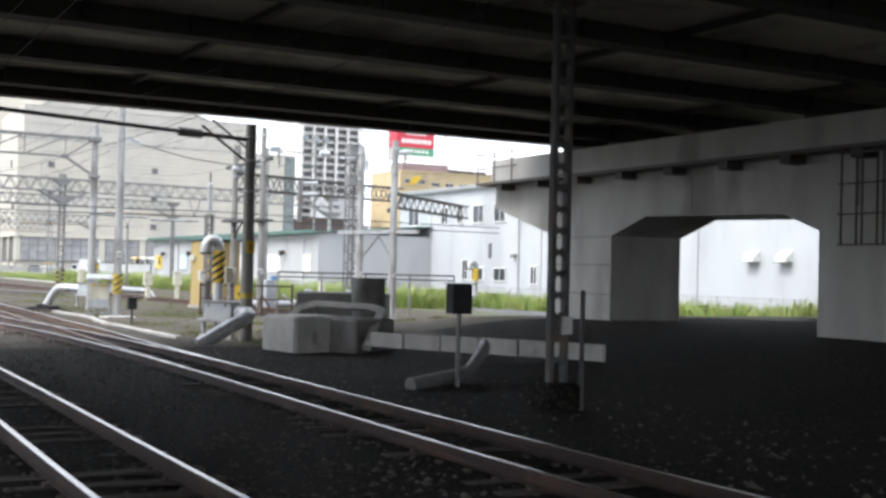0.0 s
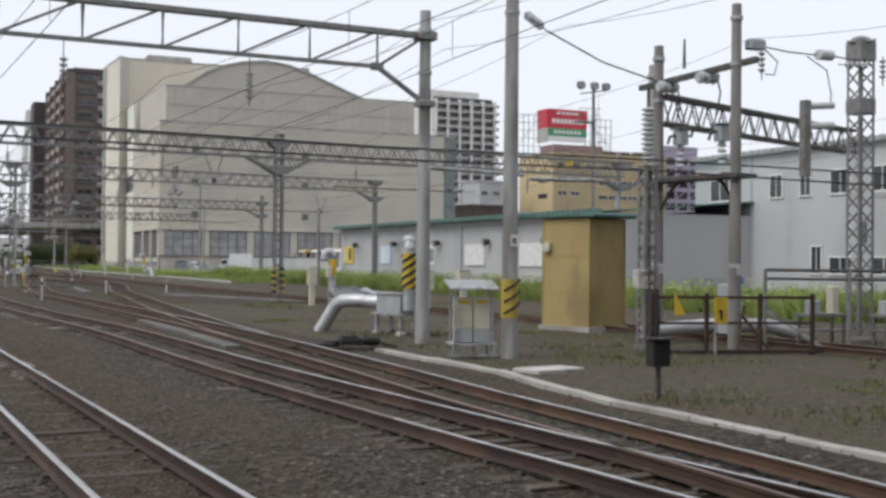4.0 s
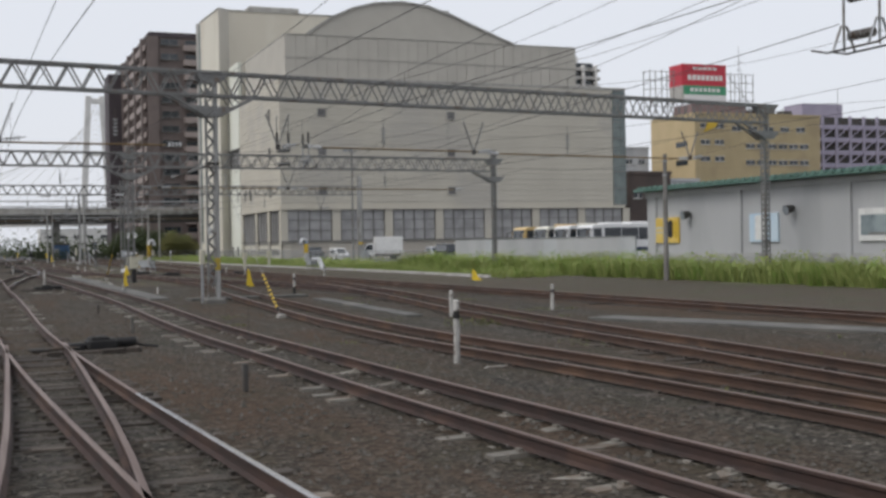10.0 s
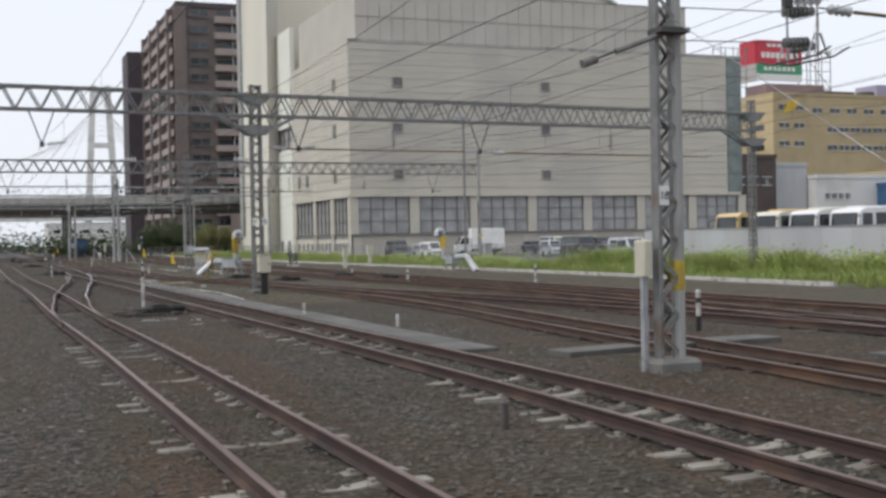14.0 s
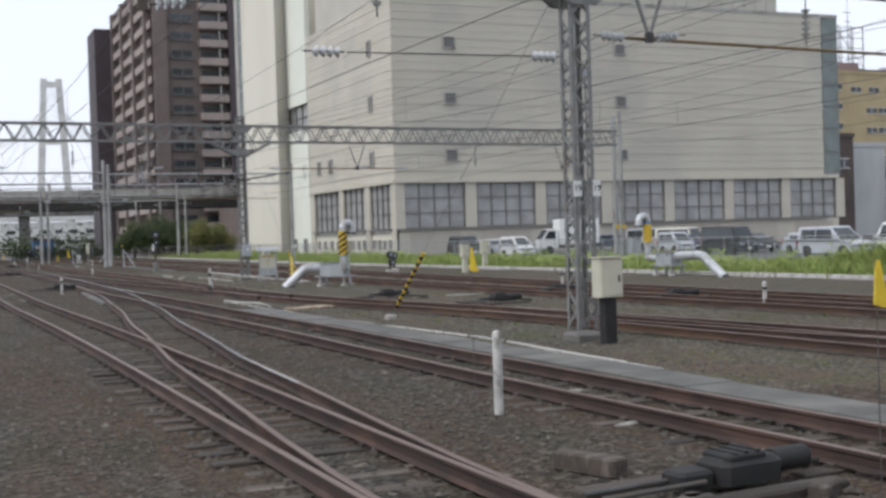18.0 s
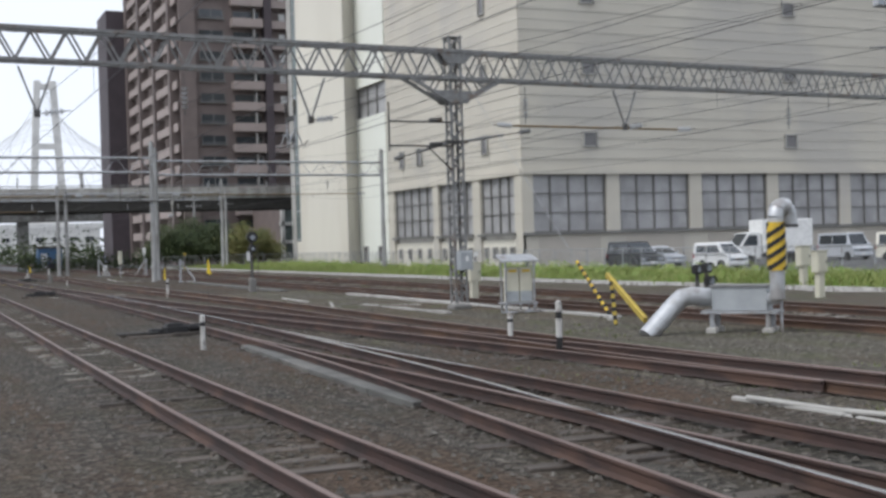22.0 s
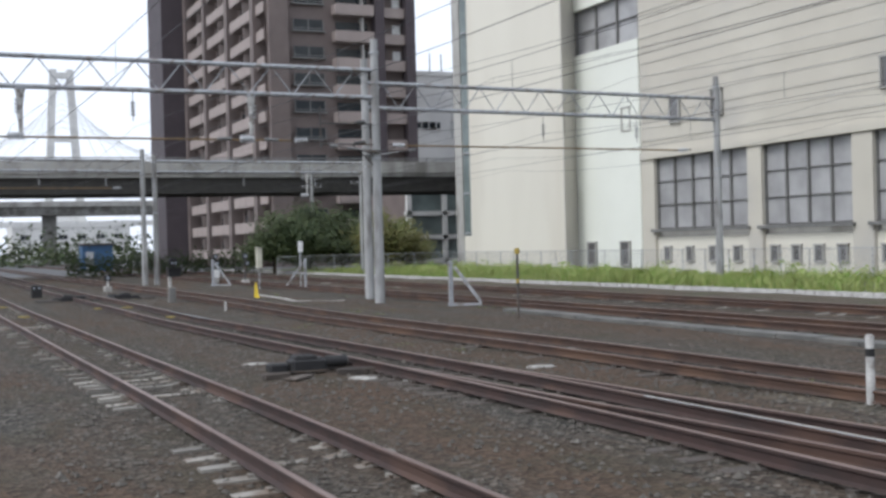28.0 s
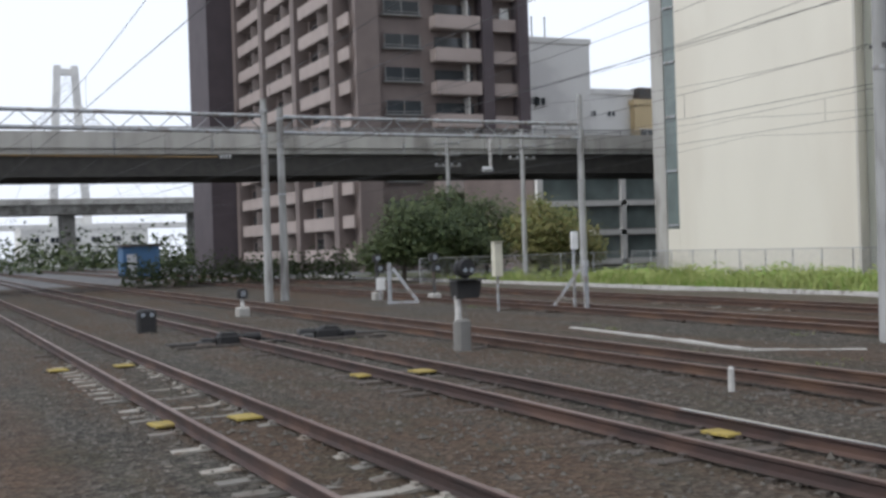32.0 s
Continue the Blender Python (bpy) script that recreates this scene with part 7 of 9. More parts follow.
def tufts(name, places, hmin, hmax, blades, seed, label, width=0.05, mat=None):
    rng = random.Random(seed)
    g = Geo()
    for x, y, s in places:
        for _ in range(blades):
            a, h = rng.uniform(0, 6.283), rng.uniform(hmin, hmax) * s
            r = rng.uniform(0, 0.4)
            bx, by = x + r * math.cos(a), y + r * math.sin(a)
            lean = rng.uniform(0.1, 0.8) * h
            t = rng.uniform(0, 6.283)
            w = width * rng.uniform(0.6, 1.4)
            dx, dy = w * math.cos(t), w * math.sin(t)
            lx, ly = lean * math.cos(a), lean * math.sin(a)
            z = rise(bx, by)
            g.add([(bx - dx, by - dy, z - 0.02), (bx + dx, by + dy, z - 0.02), (bx + lx * 0.4 + dx * 0.8, by + ly * 0.4 + dy * 0.8, z + h * 0.6), (bx + lx * 0.4 - dx * 0.8, by + ly * 0.4 - dy * 0.8, z + h * 0.6), (bx + lx, by + ly, z + h)],
                  [(0, 1, 2, 3), (3, 2, 4)])
    me = g.mesh(name)
    me.materials.append(mat or GRASS)
    tagged(new(name, me), label, "grass", kind="stuff")


rng = random.Random(11)
strip = []
for _ in range(5200):
    x, y = rng.uniform(27.2, 36.6), rng.uniform(130, 288)
    if noise.noise(Vector((x * 0.25, y * 0.12, 2))) > -0.32:
        strip.append((x - (2.5 * ease((y - 145) / 85)) * (36.6 - x) / 9.4, y, 0.6 + 0.7 * max(0, noise.noise(Vector((x * 0.3, y * 0.2, 9))) + 0.4)))
tufts("grass_strip", strip, 0.2, 0.6, 15, 1, "tall green and straw-coloured grass along the fence", 0.022)


def bushy_weeds():
    """Broad-leaved weeds that stand out of the grass."""
    rb = random.Random(31)
    g = Geo()
    for _ in range(520):
        if rb.random() < 0.65:
            x, y, h = rb.uniform(32.5, 36.4), rb.uniform(62, 165), rb.uniform(0.6, 1.5)
        else:
            x, y, h = rb.uniform(28.5, 36.4), rb.uniform(165, 286), rb.uniform(0.4, 0.9)
        for _ in range(42):
            c = Vector((x + rb.gauss(0, 0.3 * h), y + rb.gauss(0, 0.4 * h), h * rb.uniform(0.15, 1.0)))
            s = rb.uniform(0.05, 0.13)
            u = Vector((rb.uniform(-1, 1), rb.uniform(-1, 1), rb.uniform(-0.5, 0.7))).normalized()
            v = u.orthogonal().normalized()
            g.add([c - u * s, c + v * s * 0.5, c + u * s, c - v * s * 0.5], [(0, 1, 2, 3)])
    me = g.mesh("broad_leaved_weeds")
    me.materials.append(GRASS)
    tagged(new("broad_leaved_weeds", me), "bushy green weeds standing in the long grass", "weeds", kind="stuff")


bushy_weeds()
tall = []
for _ in range(2600):
    x, y = rng.uniform(32.0, 36.7), rng.uniform(60, 164)
    tall.append((x, y, 0.7 + 0.6 * max(0, noise.noise(Vector((x * 0.4, y * 0.3, 4))) + 0.3)))
tufts("tall_weeds", tall, 0.5, 1.2, 20, 2, "dense tall green weeds before the shed and wall", 0.024)
wh = []
for _ in range(1300):
    x, y = rng.uniform(39, 45), rng.uniform(8, 80)
    wh.append((x, y, rng.uniform(0.6, 1.2)))
tufts("warehouse_grass", wh, 0.4, 1.0, 16, 3, "green grass along the warehouse fence", 0.04)
yard = []
for _ in range(2600):
    x, y = rng.uniform(11.3, 26), rng.uniform(33, 82)
    if noise.noise(Vector((x * 0.35, y * 0.3, 12))) > 0.12:
        yard.append((x, y, rng.uniform(0.25, 0.75)))
for _ in range(260):
    x, y = rng.uniform(9.0, 26), rng.uniform(85, 250)
    if noise.noise(Vector((x * 0.35, y * 0.3, 14))) > 0.25:
        yard.append((x, y, rng.uniform(0.2, 0.5)))
for _ in range(60):
    yard.append((rng.gauss(13.0, 0.5), rng.gauss(30.3, 0.6), rng.uniform(0.6, 1.1)))
for _ in range(26):
    yard.append((rng.gauss(11.6, 0.5), rng.gauss(96.5, 0.8), rng.uniform(0.4, 0.8)))
for _ in range(900):
    x, y = rng.uniform(4.6, 16), rng.uniform(76, 262)
    if noise.noise(Vector((x * 0.5, y * 0.22, 17))) > 0.16:
        yard.append((x, y, rng.uniform(0.15, 0.4)))
tufts("yard_weeds", yard, 0.06, 0.24, 18, 4, "low green weeds in patches on the yard earth", 0.012, WEEDS)

# ---- small things of the yard ----
def marker_post(x, y, h, label, band=True, r=0.055, base=False, lean=0.0):
    t = thing("marker_post", (x, y, 0), label, "marker post", group="white marker posts")
    part("post", Geo().tube((0, 0, -0.1), (lean, 0, h), r, r, 10), WHITE_WORN, t, smooth=True)
    part("cap", Geo().lathe((lean, 0, h - 0.02), [(r * 1.02, 0), (r * 0.9, 0.04), (r * 0.3, 0.06)], 10), WHITE_WORN, t, smooth=True)
    if band:
        z = h * 0.72
        part("band", Geo().tube((lean * 0.72, 0, z), (lean * 0.78, 0, z + h * 0.12), r * 1.04, n=10), BLACK, t)
    if base:
        part("dark_foot", Geo().tube((0, 0, -0.05), (0, 0, h * 0.38), r * 1.05, n=10), BLACK, t)
    return t


for x, y, h, band, base in ((15.2, 100.5, 0.75, True, False), (6.63, 87.3, 1.08, True, False), (2.13, 136.2, 0.95, False, False), (11.5, 117.9, 0.85, True, True), (1.55, 176.4, 0.72, True, False), (6.44, 169.9, 1.0, True, True),
                            (6.54, 204.8, 0.85, True, False), (15.8, 148.2, 0.6, True, False), (20.0, 143.2, 0.8, True, False), (7.3, 173.4, 0.6, True, False), (11.4, 99.4, 0.72, False, False),
                            (16.9, 160.5, 0.7, True, False)):
    marker_post(x, y, h, "worn white marker post with a black band" if band else "plain worn white marker post", band, base=base)
for x, y, h in ((5.73, 234.1, 0.3), (6.4, 123, 0.26), (5.4, 127.9, 0.34)):
    marker_post(x, y, h, "short white stub post in the ballast", False, 0.045)
for x, y, h in ((2.3, 98.0, 0.42), (2.4, 85.2, 0.4), (2.4, 108.1, 0.3)):
    t = thing("stub_post", (x, y, 0), "short grey concrete stub post beside the rail", "marker post", group="stub posts")
    part("post", Geo().chamfer((0, 0, h / 2 - 0.05), (0.08, 0.08, h + 0.1), 0.015), CONCRETE_DARK if 90 < y < 105 else STEEL_DARK, t)


PENNANT = material("yellow_cloth", (0.68, 0.50, 0.04), (0.56, 0.40, 0.035), scale=7, rough=0.9, bump=0.1, bump_scale=25)


def pennant(x, y, h, w, label, stick=0.02, turn=-20.0, drop=0.62):
    t = thing("yellow_pennant", (x, y, 0), label, "flag", group="yellow pennants", turn=turn)
    part("stick", Geo().tube((0, 0, -0.1), (0, 0, h), stick, n=6), STEEL_DARK, t)
    prof = [(0, h), (0.025, h), (w * 0.55, h - drop * 0.75), (w * 0.8, h - drop), (w * 0.3, h - drop * 1.02), (-0.02, h - drop * 0.95)]
    part("pennant", Geo().prism(prof, Matrix(((1, 0, 0, 0), (0, 0, 1, -0.012), (0, 1, 0, 0), (0, 0, 0, 1))), 0.024), PENNANT, t)
    return t


for x, y, h, w, d, tu in ((1.95, 96.4, 1.6, 0.11, 0.36, -20), (2.42, 100.3, 1.66, 0.16, 0.25, -35), (2.74, 86.5, 1.76, 0.13, 0.27, -10), (7.3, 88.1, 1.62, 0.25, 0.2, -60), (2.19, 130.3, 1.85, 0.14, 0.33, -15),
                          (2.3, 137.2, 1.95, 0.12, 0.3, -25), (2.0, 177.7, 1.9, 0.11, 0.32, -20), (1.66, 215.15, 1.5, 0.11, 0.28, -40)):
    pennant(x, y, h, w, "small yellow cloth pennant on a thin wire stick", stick=0.005, turn=tu, drop=d)
pennant(2.13, 183.2, 1.67, 0.06, "yellow cloth pennant hanging limp on a wire stick", stick=0.005, drop=0.3)


def stay(top, foot, label, guard=(0.06, 0.32)):
    """A guy wire with a yellow and black guard at its foot."""
    a, b = Vector(foot), Vector(top)
    t = thing("guy_wire", (0, 0, 0), label, "guy wire", group="guy wires with striped guards")
    part("wire", Geo().tube(a, b, 0.007, n=6), STEEL_GALV, t)
    p, q = a.lerp(b, guard[0]), a.lerp(b, guard[1])
    n = 18
    for i in range(n):
        part("guard_band", Geo().tube(p.lerp(q, i / n), p.lerp(q, (i + 0.98) / n), 0.045, n=8), YELLOW if i % 2 else BLACK, t)
    part("anchor", Geo().chamfer((a.x, a.y, 0.02), (0.25, 0.25, 0.16), 0.03), CONCRETE, t)


stay((6.95, 111.7, 5.4), (7.04, 102.0, 0), "guy wire with a yellow and black guard", (0.04, 0.225))
stay((8.0, 144.0, 7.6), (6.95, 151.9, 0), "guy wire with a yellow and black guard", (0.04, 0.22))
stay((11.9, 185.2, 7.6), (12.45, 177.5, 0), "guy wire with a yellow and black guard", (0.02, 0.2))


def striped_bar(a, b, label, r=0.05):
    t = thing("striped_barrier", (0, 0, 0), label, "barrier", group="striped barriers")
    a, b = Vector(a), Vector(b)
    n = 10
    for i in range(n):
        part("band", Geo().tube(a.lerp(b, i / n), a.lerp(b, (i + 0.98) / n), r, n=8), YELLOW_FADED if i % 2 else BLACK, t)
    return t


striped_bar((11.6, 176.2, 1.05), (11.5, 175.9, 0.02), "yellow and black striped upright of a barrier")
ba = thing("barrier_arm", (0, 0, 0), "worn yellow beam leaning on a striped stand", "barrier")
part("beam", Geo().bar((11.8, 176.7, 1.2), (11.0, 173.9, 0.25), 0.09, 0.12), YELLOW_FADED, ba)
dp = thing("marker_pole", (11.26, 222.9, 0), "thin dark post with a yellow head and a yellow band", "marker post")
part("post", Geo().tube((0, 0, -0.05), (0, 0, 1.8), 0.04, n=8), STEEL_DARK, dp)
part("head", Geo().chamfer((0, 0, 1.88), (0.12, 0.12, 0.16), 0.02), YELLOW_FADED, dp)
part("band", Geo().tube((0, 0, 0.98), (0, 0, 1.1), 0.048, n=8), YELLOW_FADED, dp)


def point_machine(x, y, turn, label, rods=True, ties=True):
    """A switch machine: ribbed black case, side boxes, long sleepers and throw rods."""
    t = thing("point_machine", (x, y, 0), label, "point machine", group="point machines", turn=turn)
    for k in ((-0.42, 0.42) if ties else ()):
        part("long_sleeper", Geo().chamfer((-0.15, k, 0.0), (2.0, 0.22, 0.14), 0.02), SLEEPER_WOOD, t)
    c = part("case", Geo().chamfer((0.15, 0, 0.17), (0.62, 0.4, 0.2), 0.05), BLACK, t)
    part("lid", Geo().chamfer((0.1, 0, 0.285), (0.4, 0.34, 0.05), 0.02), BLACK, c)
    for k in (-0.12, 0.0, 0.12):
        part("lid_rib", Geo().box((0.1 + k, 0, 0.315), (0.03, 0.32, 0.02)), BLACK, c)
    part("motor", Geo().tube((0.48, 0, 0.18), (0.85, 0, 0.18), 0.1, n=14), BLACK, c, smooth=True)
    part("motor_cap", Geo().tube((0.85, 0, 0.18), (0.89, 0, 0.18), 0.11, 0.07, 14), STEEL_DARK, c)
    part("gear_box", Geo().chamfer((-0.34, 0.05, 0.13), (0.34, 0.28, 0.14), 0.03), BLACK, c)
    part("junction_box", Geo().chamfer((0.75, 0.34, 0.1), (0.3, 0.22, 0.16), 0.03), STEEL_DARK, c)
    if rods:
        for k in (-0.12, 0.1):
            part("throw_rod", Geo().tube((-0.3, k, 0.12), (-1.3, k, 0.11), 0.022, n=8), STEEL_DARK, t)
    part("cable", Geo().path([(0.85, 0.1, 0.15), (1.1, 0.3, 0.06), (1.4, 0.2, 0.03)], 0.03, 6), RUBBER, t)
    rk = random.Random(int(y * 10))
    for k in range(3):
        part("packing_block", Geo().chamfer((rk.uniform(-0.9, 1.3), rk.uniform(-0.75, -0.3), 0.05), (rk.uniform(0.25, 0.5), 0.16, 0.12), 0.02, rk.uniform(-0.5, 0.5)), SLEEPER_WOOD, t)
    return t


for x, y, tu in ((1.9, 131.7, 4), (0.95, 93.2, 8), (1.75, 212.9, 0), (1.85, 181.3, 2), (10.2, 160.7, 5), (11.6, 155.2, 5), (1.9, 247.4, 0), (4.6, 247.6, 180), (10.5, 53.4, -5), (16.0, 152.5, 0), (15.4, 158.4, 0)):
    point_machine(x, y, tu, "black point machine beside the rail" if y == 212.9 else "black point machine with throw rods on long sleepers", y != 212.9, y != 212.9)


def cover_slabs(name, line, w, label, mat=None, step=1.0, z=0.05, cat="cable trough"):
    t = thing(name, (0, 0, 0), label, cat, group="concrete trough covers")
    pts = [Vector((*p, 0)) for p in line]
    rr = random.Random(len(label) + int(line[0][1]))
    for p, q in zip(pts, pts[1:]):
        L = (q - p).length
        n = max(1, round(L / step))
        ang = math.atan2(q.y - p.y, q.x - p.x)
        for i in range(n):
            c = p.lerp(q, (i + 0.5) / n)
            part("slab", Geo().chamfer((c.x, c.y, z - 0.03 + rr.uniform(-0.012, 0.012)), (L / n - 0.015, w + rr.uniform(-0.02, 0.02), 0.14), 0.012, ang + rr.uniform(-0.012, 0.012)), mat or CONCRETE_PALE, t)
    return t


WALKWAY = material("grey_walkway_slab", (0.118, 0.117, 0.107), (0.08, 0.078, 0.072), scale=1.2, bump=0.15, spots=(0.15, 0.143, 0.128), spot_scale=0.8)
cover_slabs("cable_walkway", [(5.5, 116), (5.5, 124), (5.35, 132), (5.3, 141), (5.25, 149), (4.95, 158)], 0.82, "long grey concrete walkway over cable troughs", WALKWAY, 1.5, 0.045, "walkway")
cover_slabs("trough_cover", [(7.93, 66.3), (7.98, 60.5), (7.95, 54.0)], 0.4, "grey concrete trough cover beside a rail", WALKWAY, 1.6, 0.05)
cover_slabs("trough_cover", [(1.95, 165.6), (2.2, 171), (2.52, 176.2)], 0.42, "grey concrete trough cover inside the points", WALKWAY, 2.0, 0.05)
cover_slabs("trough_cover", [(6.4, 114.6), (8.0, 114.9), (11.3, 115.2)], 0.7, "flat concrete crossing slab over cables", WALKWAY, 1.6, 0.06)
cover_slabs("trough_cover", [(10.95, 111.8), (10.6, 104), (10.4, 99.8)], 0.5, "flat concrete trough cover in the ballast", WALKWAY, 1.6, 0.04)
cover_slabs("trough_cover", [(14.4, 96), (18.9, 83)], 1.1, "worn concrete path across the ballast", WALKWAY, 2.2, 0.03)
cover_slabs("trough_edge", [(10.75, 33), (10.65, 41.5), (11.2, 46.5), (10.95, 52.3)], 0.2, "pale concrete trough edge beside the rails", CONCRETE, 0.9, 0.04)
cover_slabs("trough_edge", [(6.0, 138.5), (6.3, 145), (6.05, 148.3), (5.7, 152.5), (5.65, 155), (5.6, 159), (5.6, 164)], 0.085, "thin white trough edge along the yard", CONCRETE, 1.1, 0.0)
cover_slabs("trough_edge", [(10.5, 190.4), (10.7, 183.8)], 0.18, "thin white trough edge by a mast", CONCRETE, 0.9, 0.01)
cover_slabs("trough_edge", [(10.05, 198.8), (9.85, 194.8)], 0.11, "thin white trough edge in the ballast", CONCRETE, 0.9, 0.01)
cover_slabs("trough_edge", [(13.4, 200), (13.0, 186), (12.9, 178)], 0.3, "pale concrete trough cover between sidings", CONCRETE, 1.2, 0.03)
cover_slabs("trough_edge", [(12.6, 226), (12.4, 218), (12.3, 206)], 0.5, "grey concrete trough cover between sidings", WALKWAY, 1.2, 0.05)
cover_slabs("trough_edge", [(11.2, 237.2), (9.6, 238.4), (10.0, 241.3), (10.2, 246)], 0.1, "thin white cable cover in the ballast", CONCRETE, 0.7, 0.0)
cover_slabs("trough_edge", [(9.2, 190.0), (10.2, 193.2)], 0.08, "thin white cable cover in the ballast", CONCRETE, 0.7, 0.01)
cover_slabs("trough_edge", [(10.3, 190.3), (12.0, 188.9)], 0.08, "thin white cable cover in the ballast", CONCRETE, 0.7, 0.01)
cover_slabs("manhole_cover", [(11.7, 46.4), (12.9, 46.7)], 0.75, "flat square concrete manhole cover", None, 1.2, 0.05, "manhole cover")
RUST_SLAB = material("rust_stained_slab", (0.30, 0.25, 0.18), (0.20, 0.13, 0.08), scale=2.5, rough=0.9, bump=0.15, spots=(0.38, 0.34, 0.27), spot_scale=3)
cover_slabs("crossing_slab", [(6.0, 157.5), (7.4, 157.9)], 0.8, "rust-stained concrete crossing slab beside a siding", RUST_SLAB, 0.7, 0.03, "slab")
hs = thing("hose", (0, 0, 0), "pale hose lying in curves on the gravel", "hose")
part("tube", Geo().path([(5.5, 163.6, 0.06), (5.65, 162.2, 0.05), (5.95, 160.8, 0.07), (5.9, 159.6, 0.05), (5.7, 158.6, 0.06)], 0.035, 8), CONCRETE, hs, smooth=True)
bt = thing("timber_piece", (1.33, 132.85, 0.06), "short dark old timber beside a point machine", "timber", turn=-70)
part("timber", Geo().chamfer((0, 0, 0.03), (0.7, 0.2, 0.16), 0.02), SLEEPER_WOOD, bt)


PLATE_YELLOW = material("worn_yellow_plate", (0.34, 0.26, 0.06), (0.22, 0.17, 0.05), scale=6, rough=0.9, bump=0.15, spots=(0.14, 0.10, 0.05), spot_scale=5, spot_from=0.55)


def plate(x, y, w, d, mat, label, turn=0.0, z=0.03):
    t = thing("ground_plate", (x, y, 0), label, "plate", group="plates between the rails", turn=turn)
    part("plate", Geo().chamfer((0, 0, z), (w, d, 0.03), 0.008), mat, t)


for x, y in ((-1.75, 235.5), (-0.75, 235.5), (2.4, 231.1), (3.3, 231.1), (2.2, 239.1), (3.2, 239.0), (-2.1, 243.8), (-0.9, 243.8)):
    plate(x, y, 0.34, 0.42, PLATE_YELLOW, "faded yellow plate lying in the ballast", 5, 0.05)


RUBBLE = material("broken_grey_concrete", (0.36, 0.35, 0.32), (0.24, 0.23, 0.205), scale=5, bump=0.5, bump_scale=18, spots=(0.14, 0.12, 0.10), spot_scale=4, spot_from=0.5)


def broken_piece(x, y, w, d, turn):
    """A broken lump of concrete with an uneven outline."""
    rk = random.Random(int(x * 100 + y * 10))
    t = thing("concrete_piece", (x, y, 0), "loose pale broken concrete piece in the ballast", "rubble", group="broken concrete pieces", turn=turn)
    n = 9
    ring = []
    for k in range(n):
        a = 2 * math.pi * k / n
        q = rk.uniform(0.75, 1.1)
        ring.append((w / 2 * math.cos(a) * q, d / 2 * math.sin(a) * q))
    g = Geo().loft([[(u, v, -0.03) for u, v in ring], [(u, v, 0.01 + rk.uniform(0, 0.012)) for u, v in ring], [(u * 0.86, v * 0.86, 0.022 + rk.uniform(0, 0.015)) for u, v in ring]])
    part("lump", g, RUBBLE, t)


for x, y, w, d in ((2.4, 211.5, 0.55, 0.5), (1.55, 214.9, 0.5, 0.35), (7.7, 213.7, 0.8, 0.45), (5.5, 211.3, 0.6, 0.4), (3.0, 210.7, 0.5, 0.2), (9.3, 190.0, 0.4, 0.3), (1.1, 181.8, 0.9, 0.25), (13.0, 160.5, 1.6, 0.4), (3.6, 137.3, 0.9, 0.15), (3.3, 134.8, 1.1, 0.12), (2.9, 132.9, 0.3, 0.25), (6.9, 86.2, 0.5, 0.2), (1.94, 129.3, 0.5, 0.12), (1.4, 129.05, 0.55, 0.1), (2.56, 128.6, 0.3, 0.14), (2.2, 126.7, 0.5, 0.16), (3.23, 127.9, 0.3, 0.1), (3.1, 127.4, 0.25, 0.1)):
    broken_piece(x, y, w, d, (x * 40) % 50 - 25)
for x, y in ((1.7, 183.0), (2.6, 182.6), (3.0, 182.2), (1.5, 212.0), (3.4, 209.5)):
    plate(x, y, 0.6, 0.22, SLEEPER_WOOD, "broken timber piece beside the point machine", (y * 37) % 60, 0.05)


def dwarf_signal(x, y, h, label, heads=2, white=True, turn=0.0, hood=False):
    t = thing("shunting_signal", (x, y, 0), label, "signal", group="ground signals", turn=turn)
    part("foot", Geo().chamfer((0, 0, 0.1), (0.42, 0.42, 0.4), 0.04), CONCRETE, t)
    part("post", Geo().tube((0, 0, 0.2), (0, 0, h - 0.35), 0.07, n=10), WHITE_WORN if white else STEEL_DARK, t, smooth=True)
    for k in range(heads):
        z = h - 0.2 - k * 0.42
        dx = 0.1 if k else 0.0
        hd = part("lamp_head", Geo().chamfer((dx, 0, z), (0.34, 0.26, 0.32), 0.06), BLACK, t)
        part("lens", Geo().tube((dx, -0.14, z), (dx, -0.16, z), 0.1, n=12), GLASS_PALE, hd)
        part("hood", Geo().path([(dx - 0.13, -0.22, z - 0.02), (dx - 0.1, -0.22, z + 0.12), (dx, -0.22, z + 0.16), (dx + 0.1, -0.22, z + 0.12), (dx + 0.13, -0.22, z - 0.02)], 0.02, 6), BLACK, hd)
    if hood:
        part("step_plate", Geo().box((0.25, 0, h * 0.45), (0.5, 0.3, 0.04)), STEEL_DARK, t)
    return t


